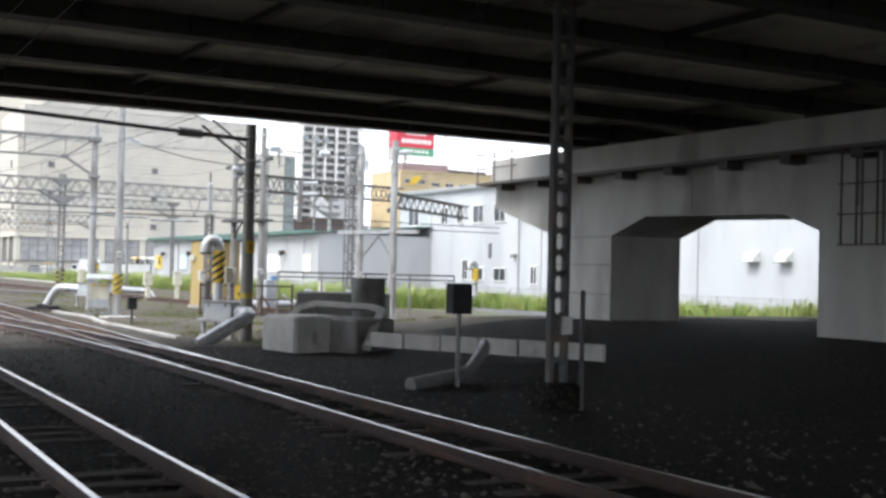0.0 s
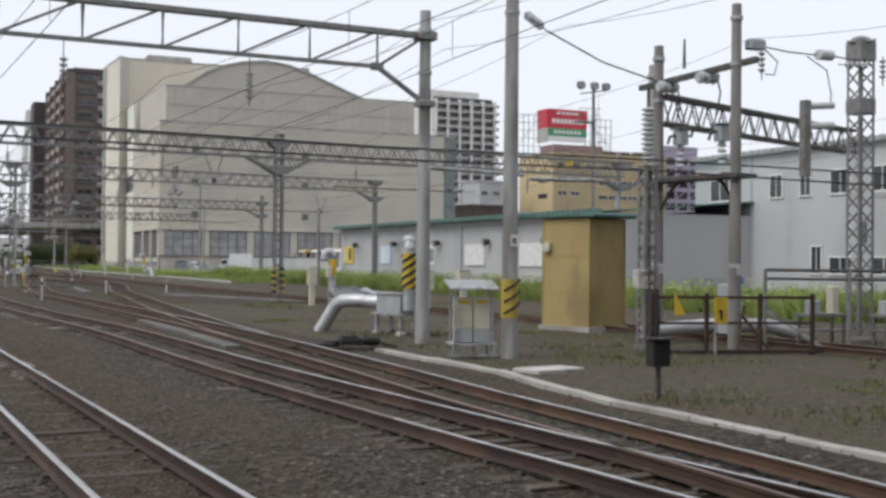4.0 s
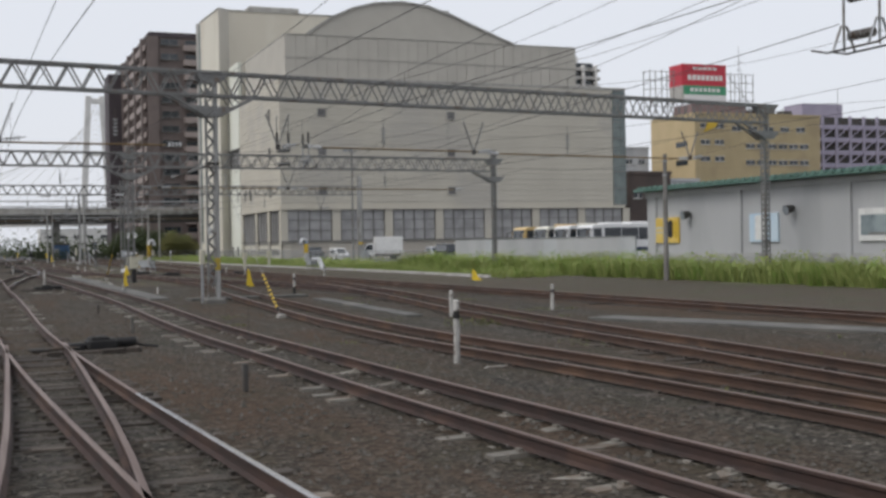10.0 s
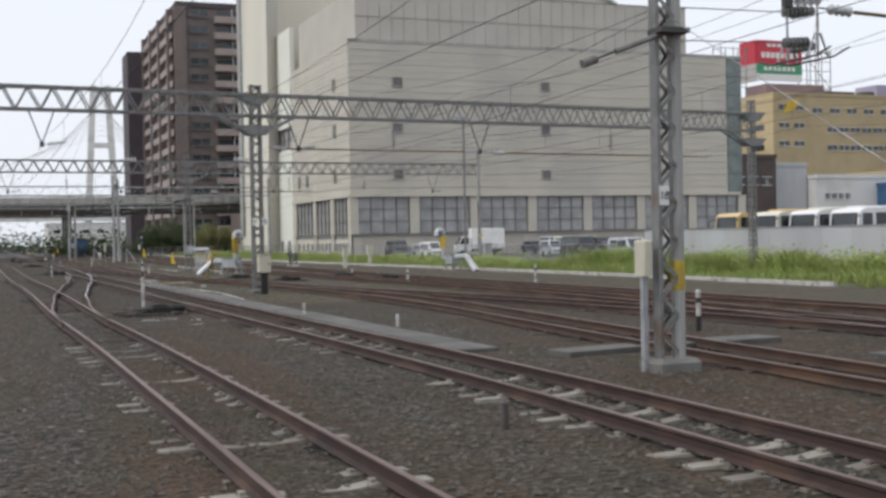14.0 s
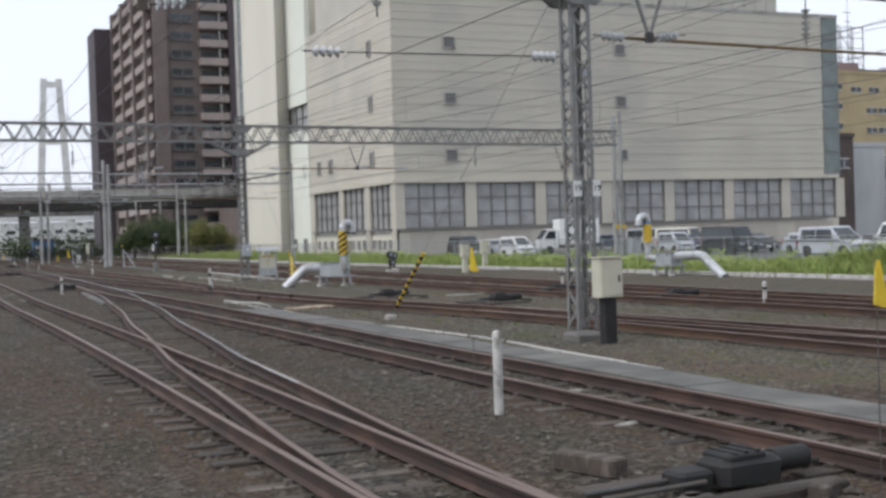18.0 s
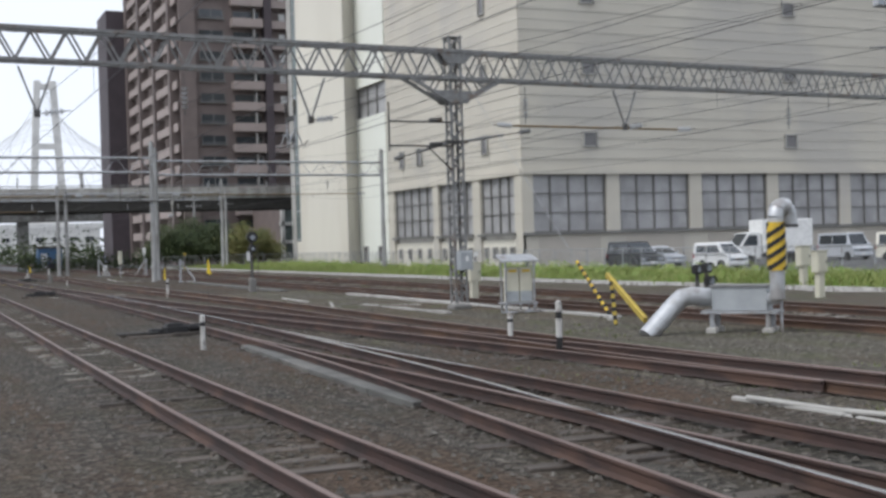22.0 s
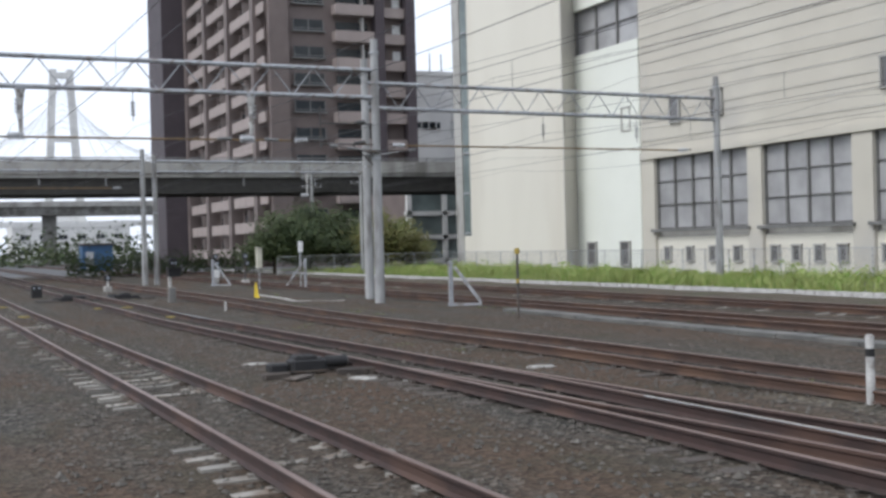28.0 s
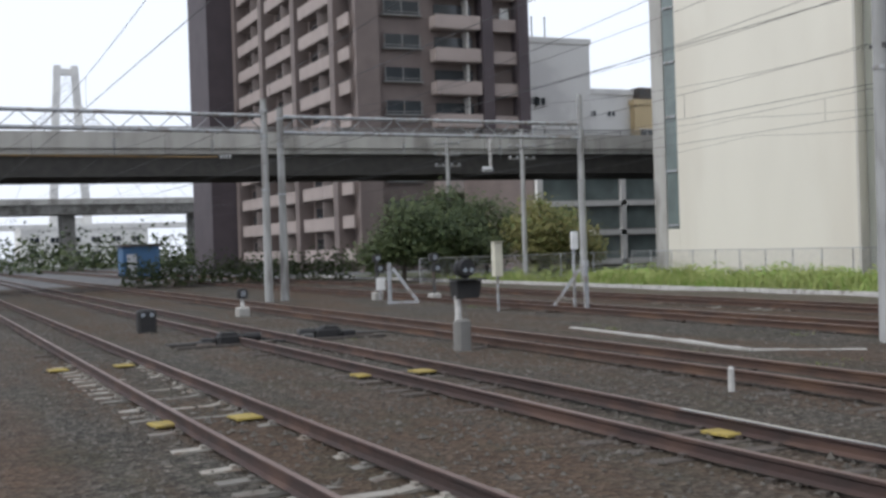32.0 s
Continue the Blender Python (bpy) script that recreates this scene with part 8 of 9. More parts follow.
def tall_dwarf(x, y):
    t = thing("shunting_signal", (x, y, 0), "black round-headed signal on a ladder post with a concrete base", "signal", group="ground signals")
    part("foot", Geo().chamfer((0, 0, 0.3), (0.32, 0.32, 0.8), 0.05), CONCRETE_DARK, t)
    part("post", Geo().tube((0, 0, 0.6), (0, 0, 2.7), 0.075, n=10), STEEL_DARK, t, smooth=True)
    for dz, r in ((2.65, 0.25), (2.1, 0.17)):
        hd = part("lamp_head", Geo().tube((0, -0.12, dz), (0, 0.14, dz), r, r * 0.8, 18), BLACK, t, smooth=True)
        part("hood", Geo().tube((0, -0.3, dz + 0.02), (0, -0.1, dz + 0.02), r * 1.05, r * 1.05, 14), BLACK, hd)
        part("lens", Geo().tube((0, -0.31, dz), (0, -0.3, dz), r * 0.5, n=12), GLASS_PALE, hd)
    part("white_plate", Geo().box((-0.18, -0.09, 1.75), (0.16, 0.03, 0.45)), WHITE, t)
    lad = Geo()
    for s in (0.1, 0.36):
        lad.tube((s, 0.2, 0.1), (s, 0.12, 2.3), 0.018, n=6)
    for k in range(7):
        lad.tube((0.1, 0.18, 0.35 + k * 0.28), (0.36, 0.18, 0.35 + k * 0.28), 0.012, n=6)
    part("ladder", lad, STEEL_DARK, t)


tall_dwarf(11.2, 207.6)
t32 = thing("shunting_signal", (5.5, 242.4, 0), "white-posted ground signal with a black lamp box", "signal", group="ground signals")
part("foot", Geo().chamfer((0.05, 0, 0.25), (0.3, 0.3, 0.8), 0.05), CONCRETE_DARK, t32)
part("post", Geo().tube((-0.02, 0, 0.3), (-0.02, 0, 1.4), 0.07, n=10), WHITE_WORN, t32, smooth=True)
lb = part("lamp_box", Geo().prism([(-0.1, 0), (0.36, 0.02), (0.42, 0.36), (-0.14, 0.36)], Matrix(((1, 0, 0, 0.02), (0, 0, 1, -0.18), (0, 1, 0, 1.05), (0, 0, 0, 1))), 0.36), BLACK, t32)
part("hood", Geo().box((0.16, -0.1, 1.44), (0.62, 0.5, 0.03)), BLACK, lb)
lh = part("lamp_head", Geo().tube((0.1, -0.12, 1.66), (0.1, 0.12, 1.66), 0.2, 0.16, 16), BLACK, t32, smooth=True)
part("visor", Geo().tube((0.1, -0.26, 1.68), (0.1, -0.1, 1.68), 0.17, 0.18, 14), BLACK, lh)
for k in (-0.06, 0.08):
    part("lens", Geo().tube((0.1 + k, -0.275, 1.63), (0.1 + k, -0.27, 1.63), 0.045, n=10), GLASS_PALE, lh)
dwarf_signal(18.7, 181.8, 1.3, "small black ground signal between sidings", 2, False)
dwarf_signal(14.0, 262.8, 1.9, "dark ground signal with two lamps by a siding", 2, False)
dwarf_signal(13.1, 266.6, 1.9, "dark ground signal with two lamps before the overpass", 2, False)
dwarf_signal(5.5, 259.4, 0.95, "low ground signal with a white post", 1)
dwarf_signal(19.6, 183.5, 1.2, "small dark ground signal by the grass", 1, False)
tl = thing("track_lamp_box", (1.3, 253.6, 0), "squat black lamp box between the rails", "signal")
part("box", Geo().chamfer((0, 0, 0.3), (0.5, 0.4, 0.7), 0.06), BLACK, tl)
for s in (-0.12, 0.12):
    part("lens", Geo().tube((s, -0.2, 0.5), (s, -0.22, 0.5), 0.06, n=10), GLASS_PALE, tl)


def a_frame(x, y, label, turn=0.0):
    t = thing("stay_brace", (x, y, 0), label, "brace", group="galvanised stay braces", turn=turn)
    part("upright", Geo().box((0, 0, 0.75), (0.12, 0.12, 1.6)), STEEL_GALV, t)
    part("raker", Geo().bar((0.1, -0.1, 1.35), (0.9, -0.6, 0.05), 0.1, 0.1), STEEL_GALV, t)
    part("tie", Geo().box((0.4, -0.3, 0.06), (1.2, 0.1, 0.08), radians(-32)), STEEL_GALV, t)


a_frame(12.5, 230.1, "galvanised steel stay brace on the ballast")
a_frame(14.3, 252.0, "galvanised steel stay brace by the siding", 180)
a_frame(11.9, 262.2, "galvanised steel stay brace at a signal", 0)


def board(x, y, h, w, bh, label):
    t = thing("white_sign", (x, y, 0), label, "sign", group="white signs on posts")
    part("post", Geo().tube((0, 0, -0.1), (0, 0, h), 0.05, n=8), STEEL_GALV, t)
    part("board", Geo().chamfer((0, -0.07, h - bh / 2), (w, 0.05, bh), 0.02), WHITE, t)


board(14.25, 252.6, 2.45, 0.26, 0.55, "small white board on a grey post")
board(13.0, 266.0, 0.9, 0.4, 0.5, "low white board beside a signal")
board(18.1, 197.0, 1.7, 0.2, 0.2, "thin grey post with a small head")
box_on_post(12.6, 254.6, 2.2, 0.3, 0.25, 1.1, "tall pale cabinet beside a thin post", STEEL_GALV, CREAM)


def mast_plate(x, y, z, text):
    """A white plate with the mast's black number."""
    t = thing("number_plate", (x, y, z), "white plate with a black mast number", "sign", group="mast number plates")
    part("plate", Geo().box((0, 0, 0), (0.17, 0.02, 0.3)), WHITE, t)
    cu = bpy.data.curves.new("number", 'FONT')
    cu.body, cu.size, cu.align_x, cu.align_y, cu.extrude = text, 0.17, 'CENTER', 'CENTER', 0.002
    tmp = new("number_tmp", cu)
    me = bpy.data.meshes.new_from_object(tmp.evaluated_get(bpy.context.evaluated_depsgraph_get()))
    bpy.data.objects.remove(tmp)
    ob = new("number", me)
    ob.data.materials.append(BLACK)
    ob.parent = t
    ob.matrix_local = pose(0, -0.014, 0, 90, 0, 0)


for px, py, pz, text in ((7.49, 143.33, 2.9, "19"), (7.91, 143.33, 2.9, "19"), (6.77, 111.7, 2.7, "18")):
    mast_plate(px, py, pz, text)
for gx, gy, zz, lab in ((17.3, 83.0, 1.1, 'stripe'), (11.84, 185.45, 1.55, 'box')):
    if lab == 'stripe':
        t = thing("striped_guard", (gx, gy, 0), "faded yellow and black striped guard round a mast", "guard")
        for k in range(8):
            for sx in (-0.2, 0.2):
                for sy in (-0.2, 0.2):
                    part("band", Geo().box((sx, sy, 0.55 + k * 0.16), (0.1, 0.1, 0.15)), YELLOW_FADED if (k + (sx > 0)) % 2 else BLACK, t)
    else:
        t = thing("switch_box", (gx + 0.05, gy - 0.36, 1.55), "grey switch box strapped to a lattice mast", "cabinet")
        part("box", Geo().chamfer((0, 0, 0), (0.46, 0.28, 0.6), 0.03), CABINET_GREY, t)
        part("plate", Geo().box((0.02, -0.145, 0.05), (0.1, 0.01, 0.16)), WHITE, t)
        part("bracket", Geo().box((0, 0.15, 0), (0.3, 0.06, 0.5)), STEEL_GREY, t)


# stones lying loose on the ballast near the running lines
def loose_stones():
    rr = random.Random(21)
    STONE = material("loose_stone", (0.105, 0.094, 0.078), (0.04, 0.034, 0.027), scale=9.0, bump=0.1, spots=(0.165, 0.153, 0.132), spot_scale=7.0, spot_from=0.6)
    verts, faces = [], []
    base = ((1, 0, 0), (0, 1, 0), (-1, 0, 0), (0, -1, 0), (0.1, 0.1, 1.0))
    for _ in range(76000):
        y = rr.uniform(6, 262)
        x = rr.uniform(-3.0, 7.0) if rr.random() < 0.78 else rr.uniform(7, 17)
        s = rr.uniform(0.018, 0.05) if rr.random() < 0.97 else rr.uniform(0.05, 0.08)
        z = 0.008 + noise.noise(Vector((x * 0.35, y * 0.35, 0))) * 0.05 + noise.noise(Vector((x * 0.9, y * 0.9, 3))) * 0.02
        k = len(verts)
        a = rr.uniform(0, 1.57)
        ca, sa = math.cos(a), math.sin(a)
        for dx, dy, dz in base:
            u, v = s * rr.uniform(0.6, 1.3) * dx, s * rr.uniform(0.6, 1.3) * dy
            verts.append((x + u * ca - v * sa, y + u * sa + v * ca, z + s * dz * rr.uniform(0.5, 1.0)))
        faces += [(k, k + 1, k + 4), (k + 1, k + 2, k + 4), (k + 2, k + 3, k + 4), (k + 3, k, k + 4)]
    me = bpy.data.meshes.new("loose_stones")
    me.from_pydata(verts, [], faces)
    me.materials.append(STONE)
    tagged(new("loose_stones", me), "loose grey ballast stones lying between the tracks", "stones", kind="stuff")


loose_stones()

# ---- distant buildings ----
OCHRE = material("ochre_tile_wall", (0.43, 0.345, 0.20), (0.38, 0.305, 0.175), scale=0.25, rough=0.7, bump=0.03, spots=(0.34, 0.27, 0.16), spot_scale=0.15)
OCHRE_PALE = material("pale_ochre_wall", (0.52, 0.41, 0.24), (0.47, 0.37, 0.21), scale=0.25, rough=0.7, bump=0.03)
PURPLE = material("mauve_wall", (0.36, 0.33, 0.41), (0.31, 0.285, 0.36), scale=0.3, rough=0.7, bump=0.02)
ROSE = material("rose_brown_wall", (0.24, 0.17, 0.17), (0.20, 0.14, 0.14), scale=0.3, rough=0.75, bump=0.02)
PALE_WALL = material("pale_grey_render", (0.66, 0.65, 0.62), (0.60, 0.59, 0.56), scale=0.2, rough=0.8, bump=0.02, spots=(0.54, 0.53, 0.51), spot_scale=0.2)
BROWN_WALL = material("rusty_brown_wall", (0.10, 0.075, 0.065), (0.07, 0.055, 0.05), scale=0.3, rough=0.8, bump=0.05)
BLUE_WALL = material("blue_sheet", (0.05, 0.12, 0.24), (0.04, 0.10, 0.19), scale=0.5, rough=0.6)
GREEN_SIGN = material("green_sign_paint", (0.06, 0.30, 0.16), (0.05, 0.25, 0.13), scale=0.5, rough=0.5, bump=0)


def block(name, x0, x1, y0, y1, h, mat, label, z0=0.0, rows=(), front=True, sides=True, parapet=True, win=(1.6, 1.3)):
    """A building with framed windows in rows: (height, first, last, count) along the front."""
    b = thing(name, (0, 0, 0), label, "building")
    part("wall", Geo().box(((x0 + x1) / 2, (y0 + y1) / 2, (z0 + h) / 2), (x1 - x0, y1 - y0, h - z0)), mat, b)
    if parapet:
        part("parapet", Geo().box(((x0 + x1) / 2, (y0 + y1) / 2, h + 0.3), (x1 - x0 + 0.3, y1 - y0 + 0.3, 0.6)), mat, b)
    for z, a, c, n in rows:
        for i in range(n):
            x = a + (c - a) * (i / max(n - 1, 1))
            w = part("window", Geo().box((x, y0 - 0.03, z), (win[0], 0.1, win[1])), GLASS_DARK, b)
            part("frame", Geo().box((x, y0 - 0.07, z - win[1] / 2), (win[0] + 0.3, 0.16, 0.14)).box((x, y0 - 0.07, z + win[1] / 2), (win[0] + 0.3, 0.12, 0.1)).box((x, y0 - 0.07, z), (0.1, 0.1, win[1])), PALE_WALL, w)
    return b


yb = block("ochre_building", 159.2, 196, 308.5, 328, 31.8, OCHRE, "ochre tiled office block with a billboard on its roof",
           rows=((28.6, 171, 190, 5), (24.4, 175, 191, 6), (20.4, 175, 191, 6), (29.2, 162, 166, 2), (25.2, 162, 166, 2), (21.2, 162, 166, 2)), win=(2.6, 1.2))
part("pale_side", Geo().box((159.1, 318.2, 15.9), (0.3, 19.6, 31.8)), OCHRE_PALE, yb)
for z in (25.0, 20.5):
    part("side_window", Geo().box((158.92, 314, z), (0.1, 5.0, 1.3)), GLASS_DARK, yb)
part("roof_house", Geo().box((172, 321, 33.8), (16, 8, 3.4)), ROSE, yb)
part("roof_house", Geo().box((186, 322, 33.2), (9, 6, 2.6)), BROWN_WALL, yb)
part("wall_mark", Geo().prism([(0, 0), (3.4, 1.2), (4.6, 3.4), (1.5, 2.9)], Matrix(((1, 0, 0, 161.5), (0, 0, -1, 308.3), (0, 1, 0, 27.6), (0, 0, 0, 1))), 0.05), YELLOW, yb, "yellow wall emblem")
part("roof_plant", Geo().chamfer((191, 316, 33.0), (3, 3, 2.2), 0.2), STEEL_DARK, yb)
bb = thing("billboard", (0, 0, 0), "red and green rooftop billboard on a steel scaffold", "billboard")
part("red_panel", Geo().box((170.6, 321, 43.3), (12.6, 0.4, 5.4)), RED, bb, "red panel with pale lettering bars")
part("green_panel", Geo().box((170.6, 321, 39.45), (12.6, 0.4, 2.3)), GREEN_SIGN, bb)
part("white_panel", Geo().box((170.6, 321, 37.5), (12.6, 0.4, 1.6)), WHITE, bb)
part("side_panel", Geo().box((164.2, 324, 43.3), (0.4, 6, 5.4)), RED, bb)
part("side_panel_low", Geo().box((164.2, 324, 38.6), (0.4, 6, 4.0)), WHITE_WORN, bb)
for n, x0, dx, z, w, h in ((8, 166.0, 1.32, 42.6, 1.0, 1.3), (5, 167.6, 1.45, 44.9, 1.1, 0.7), (7, 166.6, 1.3, 39.5, 0.9, 0.9)):
    for k in range(n):
        part("lettering_bar", Geo().box((x0 + k * dx, 320.75, z), (w, 0.06, h)), WHITE, bb)
for x in np.arange(154.6, 186.5, 3.4):
    if not 162 < x < 177:
        part("scaffold_bar", Geo().bar((x, 321, 33), (x, 321, 44.2), 0.16, 0.16), STEEL_GREY, bb)
        part("scaffold_bar", Geo().bar((x, 324, 33), (x, 324, 44.2), 0.16, 0.16), STEEL_GREY, bb)
for z in (35, 37.2, 39.4, 41.6, 43.8):
    part("scaffold_bar", Geo().bar((154.6, 321, z), (162, 321, z), 0.14, 0.14), STEEL_GREY, bb)
    part("scaffold_bar", Geo().bar((177, 321, z), (185.5, 321, z), 0.14, 0.14), STEEL_GREY, bb)
    part("scaffold_bar", Geo().bar((154.6, 324, z), (154.6, 321, z), 0.14, 0.14), STEEL_GREY, bb)
part("scaffold_bar", Geo().bar((154.6, 321, 35), (162, 321, 44), 0.12, 0.12), STEEL_GREY, bb)
part("scaffold_bar", Geo().bar((177, 321, 44), (185.5, 321, 35), 0.12, 0.12), STEEL_GREY, bb)
part("antenna", Geo().tube((181, 321, 35), (181, 321, 51), 0.16, 0.05, 6).tube((180, 321, 47), (182, 321, 47), 0.08, n=5).tube((180.2, 321, 45), (181.8, 321, 45), 0.08, n=5), STEEL_GREY, bb)

pb = thing("mauve_car_park", (0, 0, 0), "mauve multi-storey car park with open decks", "building")
part("core", Geo().box((222, 343, 17), (40, 22, 34)), ROSE, pb)
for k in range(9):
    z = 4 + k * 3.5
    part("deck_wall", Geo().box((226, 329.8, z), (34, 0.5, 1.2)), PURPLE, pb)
    # dark strip put in for the shade inside the open deck
    part("deck_shadow", Geo().box((226, 331.4, z + 1.7), (33.5, 0.4, 2.2)), STEEL_DARK, pb)
for k in range(8):
    part("deck_post", Geo().box((209.5 + k * 4.7, 329.6, 18), (0.7, 0.6, 34)), PURPLE, pb)
    if k < 7:
        for j in range(7):
            part("diagonal", Geo().bar((209.5 + k * 4.7, 329.5, 8 + j * 3.5), (214.2 + k * 4.7, 329.5, 11.5 + j * 3.5), 0.25, 0.25), PURPLE, pb)
part("roof_house", Geo().box((222, 343, 37), (14, 8, 5)), PURPLE, pb)
part("stair_tower", Geo().box((206, 331, 17.5), (7, 4, 35)), ROSE, pb)

tw = thing("white_apartment_tower", (0, 0, 0), "pale high-rise apartment tower with balcony rows", "building")
part("wall", Geo().box((201.5, 470, 33.5), (28.0, 26, 67)), PALE_WALL, tw)
part("penthouse", Geo().box((198, 468, 69), (22, 16, 4)), PALE_WALL, tw)
for k in range(21):
    z = 3.5 + k * 3.1
    part("balcony", Geo().box((200.5, 456.2, z), (26, 1.8, 1.1)), WHITE_WORN, tw)
    part("balcony_shadow", Geo().box((200.5, 456.9, z + 1.5), (26, 0.3, 1.9)), GLASS_DARK, tw)
    part("corner_balcony", Geo().box((215.6, 459.5, z), (2.6, 5, 1.0)), WHITE_WORN, tw)
for k in range(6):
    part("pier", Geo().box((188 + k * 5.2, 455.9, 33.5), (0.8, 2.4, 67)), PALE_WALL, tw)

block("brown_plant_house", 106.5, 114.8, 250, 262, 13.6, BROWN_WALL, "dark rusty brown plant house behind the coaches", rows=((10, 108, 113, 3),))
block("grey_tank_house", 115, 121.5, 251, 260, 12.4, SHEET_GREY, "grey windowless tank house")
block("pale_low_building", 121.8, 136, 249, 262, 10.4, PALE_WALL, "pale low building with small windows", rows=((7.5, 124, 128, 4), (5.2, 124, 134, 4)), win=(0.8, 1.0))
block("navy_shed", 134, 150, 245, 258, 9.0, BLUE_WALL, "dark navy sheet shed", rows=())
block("ochre_low_block", 150, 170, 262, 280, 12.0, OCHRE_PALE, "pale ochre low block", rows=((9.5, 152, 168, 6), (6.5, 152, 168, 6)))
block("grey_office_block", 141.5, 152, 318, 330, 24.0, SHEET_GREY, "narrow dark grey office block", rows=((21, 143, 150, 3), (17, 143, 150, 3), (13, 143, 150, 3), (9, 143, 150, 3)))
gs = thing("green_roof_sign", (0, 0, 0), "light green leaf-shaped roof sign", "sign")
part("panel", Geo().prism([(0, 0), (7, 0.5), (9.5, 2.0), (5.5, 3.4), (3.2, 2.2), (1.5, 3.0)], Matrix(((1, 0, 0, 139), (0, 0, 1, 215), (0, 1, 0, 14.0), (0, 0, 0, 1))), 0.3), material("light_green_paint", (0.28, 0.50, 0.10), (0.24, 0.44, 0.09), scale=0.5, rough=0.5, bump=0), gs)
part("post", Geo().tube((143, 215.2, 0), (143, 215.2, 14.5), 0.2, n=8), STEEL_GREY, gs)

# beyond the overpass
block("white_office_block", 53.5, 63.5, 331, 345, 23.5, PALE_WALL, "white office block behind the overpass", rows=((17.2, 55.2, 57.2, 3),), win=(1.2, 0.9))
block("pale_office_block", 63.8, 71, 334, 346, 18.6, PALE_WALL, "pale stepped office block", rows=((16.4, 65.5, 68, 2),), win=(0.9, 0.7))
block("beige_low_block", 70.5, 79, 333, 345, 17.4, OCHRE_PALE, "beige low block with roof plant", rows=((14, 72, 76, 2),))
ro = thing("roof_equipment", (0, 0, 0), "roof railings and plant on the white block", "roof equipment")
part("pipes", Geo().tube((57, 332, 23.8), (57, 332, 26.5), 0.08, n=6).tube((58.6, 332, 23.8), (58.6, 332, 26.5), 0.08, n=6), STEEL_GREY, ro)
part("plant", Geo().chamfer((74, 335, 18.6), (6, 4, 1.6), 0.2), STEEL_DARK, ro)
gp = thing("green_deck_building", (0, 0, 0), "low pale framed building with dark green glass bays", "building")
part("core", Geo().box((54, 312, 4.0), (24, 13, 8.0)), BRICK_TILE, gp, "brown tiled side walls")
for k in range(6):
    for z in (1.6, 4.1, 6.5):
        part("green_bay", Geo().box((44.4 + k * 4.0, 305.4, z), (3.4, 0.2, 1.9)), GLASS_GREEN, gp)
    part("frame_post", Geo().box((42.4 + k * 4.0, 305.3, 4.0), (0.5, 0.5, 8)), PALE_WALL, gp)
for z in (0.4, 2.85, 5.3, 7.8):
    part("frame_rail", Geo().box((53.5, 305.3, z), (23, 0.5, 0.45)), PALE_WALL, gp)

bs = thing("blue_site_hut", (15.5, 336, 0), "small blue site hut with a dark roof", "hut")
part("wall", Geo().box((0, 0, 1.5), (3.4, 3, 3.0)), BLUE_WALL, bs)
part("roof", Geo().box((0, 0, 3.1), (3.8, 3.4, 0.25)), STEEL_DARK, bs)
part("door", Geo().box((-0.9, -1.52, 1.2), (0.9, 0.05, 2.1)), SHEET_GREY, bs)

# cable-stayed bridge pylon far away; pale walls and white cables stand in for haze
py = thing("bridge_pylon", (67, 815, 0), "tall pale pylon of a distant cable-stayed bridge, paled for haze", "bridge")
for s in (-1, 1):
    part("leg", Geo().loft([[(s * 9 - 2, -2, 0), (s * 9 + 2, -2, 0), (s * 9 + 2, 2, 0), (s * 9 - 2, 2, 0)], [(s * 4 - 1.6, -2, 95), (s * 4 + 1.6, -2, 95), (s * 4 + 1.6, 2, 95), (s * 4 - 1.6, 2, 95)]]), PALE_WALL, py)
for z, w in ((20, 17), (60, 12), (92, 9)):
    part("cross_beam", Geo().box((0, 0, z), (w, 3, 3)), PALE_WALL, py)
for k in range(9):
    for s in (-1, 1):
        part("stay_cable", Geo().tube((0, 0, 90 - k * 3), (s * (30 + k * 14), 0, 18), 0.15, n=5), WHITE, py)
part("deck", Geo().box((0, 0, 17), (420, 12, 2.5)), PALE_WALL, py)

fv = thing("far_viaduct", (0, 0, 0), "distant grey viaduct across the tracks", "bridge")
part("deck", Geo().box((0, 430, 10.2), (240, 8, 1.6)), CONCRETE_DARK, fv)
part("parapet", Geo().box((0, 425.9, 11.5), (240, 0.3, 1.0)), CONCRETE, fv)
for k in range(9):
    part("pier", Geo().box((-90 + k * 22, 430, 4.7), (2.2, 5, 9.4)), CONCRETE_DARK, fv)
for x0, x1, y0, h, m, l in ((-60, -30, 560, 16, PALE_WALL, "pale distant office block with window rows"), (-20, 6, 600, 12, SHEET_GREY, "long grey distant shed beyond the tracks"), (20, 50, 520, 9, PALE_WALL, "pale distant low block beyond the viaduct"), (90, 150, 560, 20, SHEET_GREY, "wide grey distant block behind the theatre"), (230, 300, 420, 18, PALE_WALL, "pale distant block beyond the car park"), (255, 300, 300, 16, OCHRE_PALE, "beige distant block behind the warehouse"), (75, 110, 420, 22, PALE_WALL, "pale distant block behind the theatre")):
    n = int((x1 - x0) / 5)
    block("distant_block", x0, x1, y0, y0 + 20, h, m, l, rows=tuple((z, x0 + 3, x1 - 3, n) for z in np.arange(3, h - 1, 3.5).tolist()), win=(2.2, 1.4))
wood = Geo()
rr = random.Random(5)
for _ in range(9000):
    x, y, z = rr.uniform(-60, 40), rr.uniform(380, 420), abs(rr.gauss(0, 2.2))
    s = rr.uniform(0.25, 0.6)
    a = [Vector((rr.uniform(-1, 1), rr.uniform(-1, 1), rr.uniform(-0.6, 0.9))) * s for _ in range(4)]
    wood.add([Vector((x, y, z + 0.3)) + p for p in a], [(0, 1, 2), (0, 2, 3)])
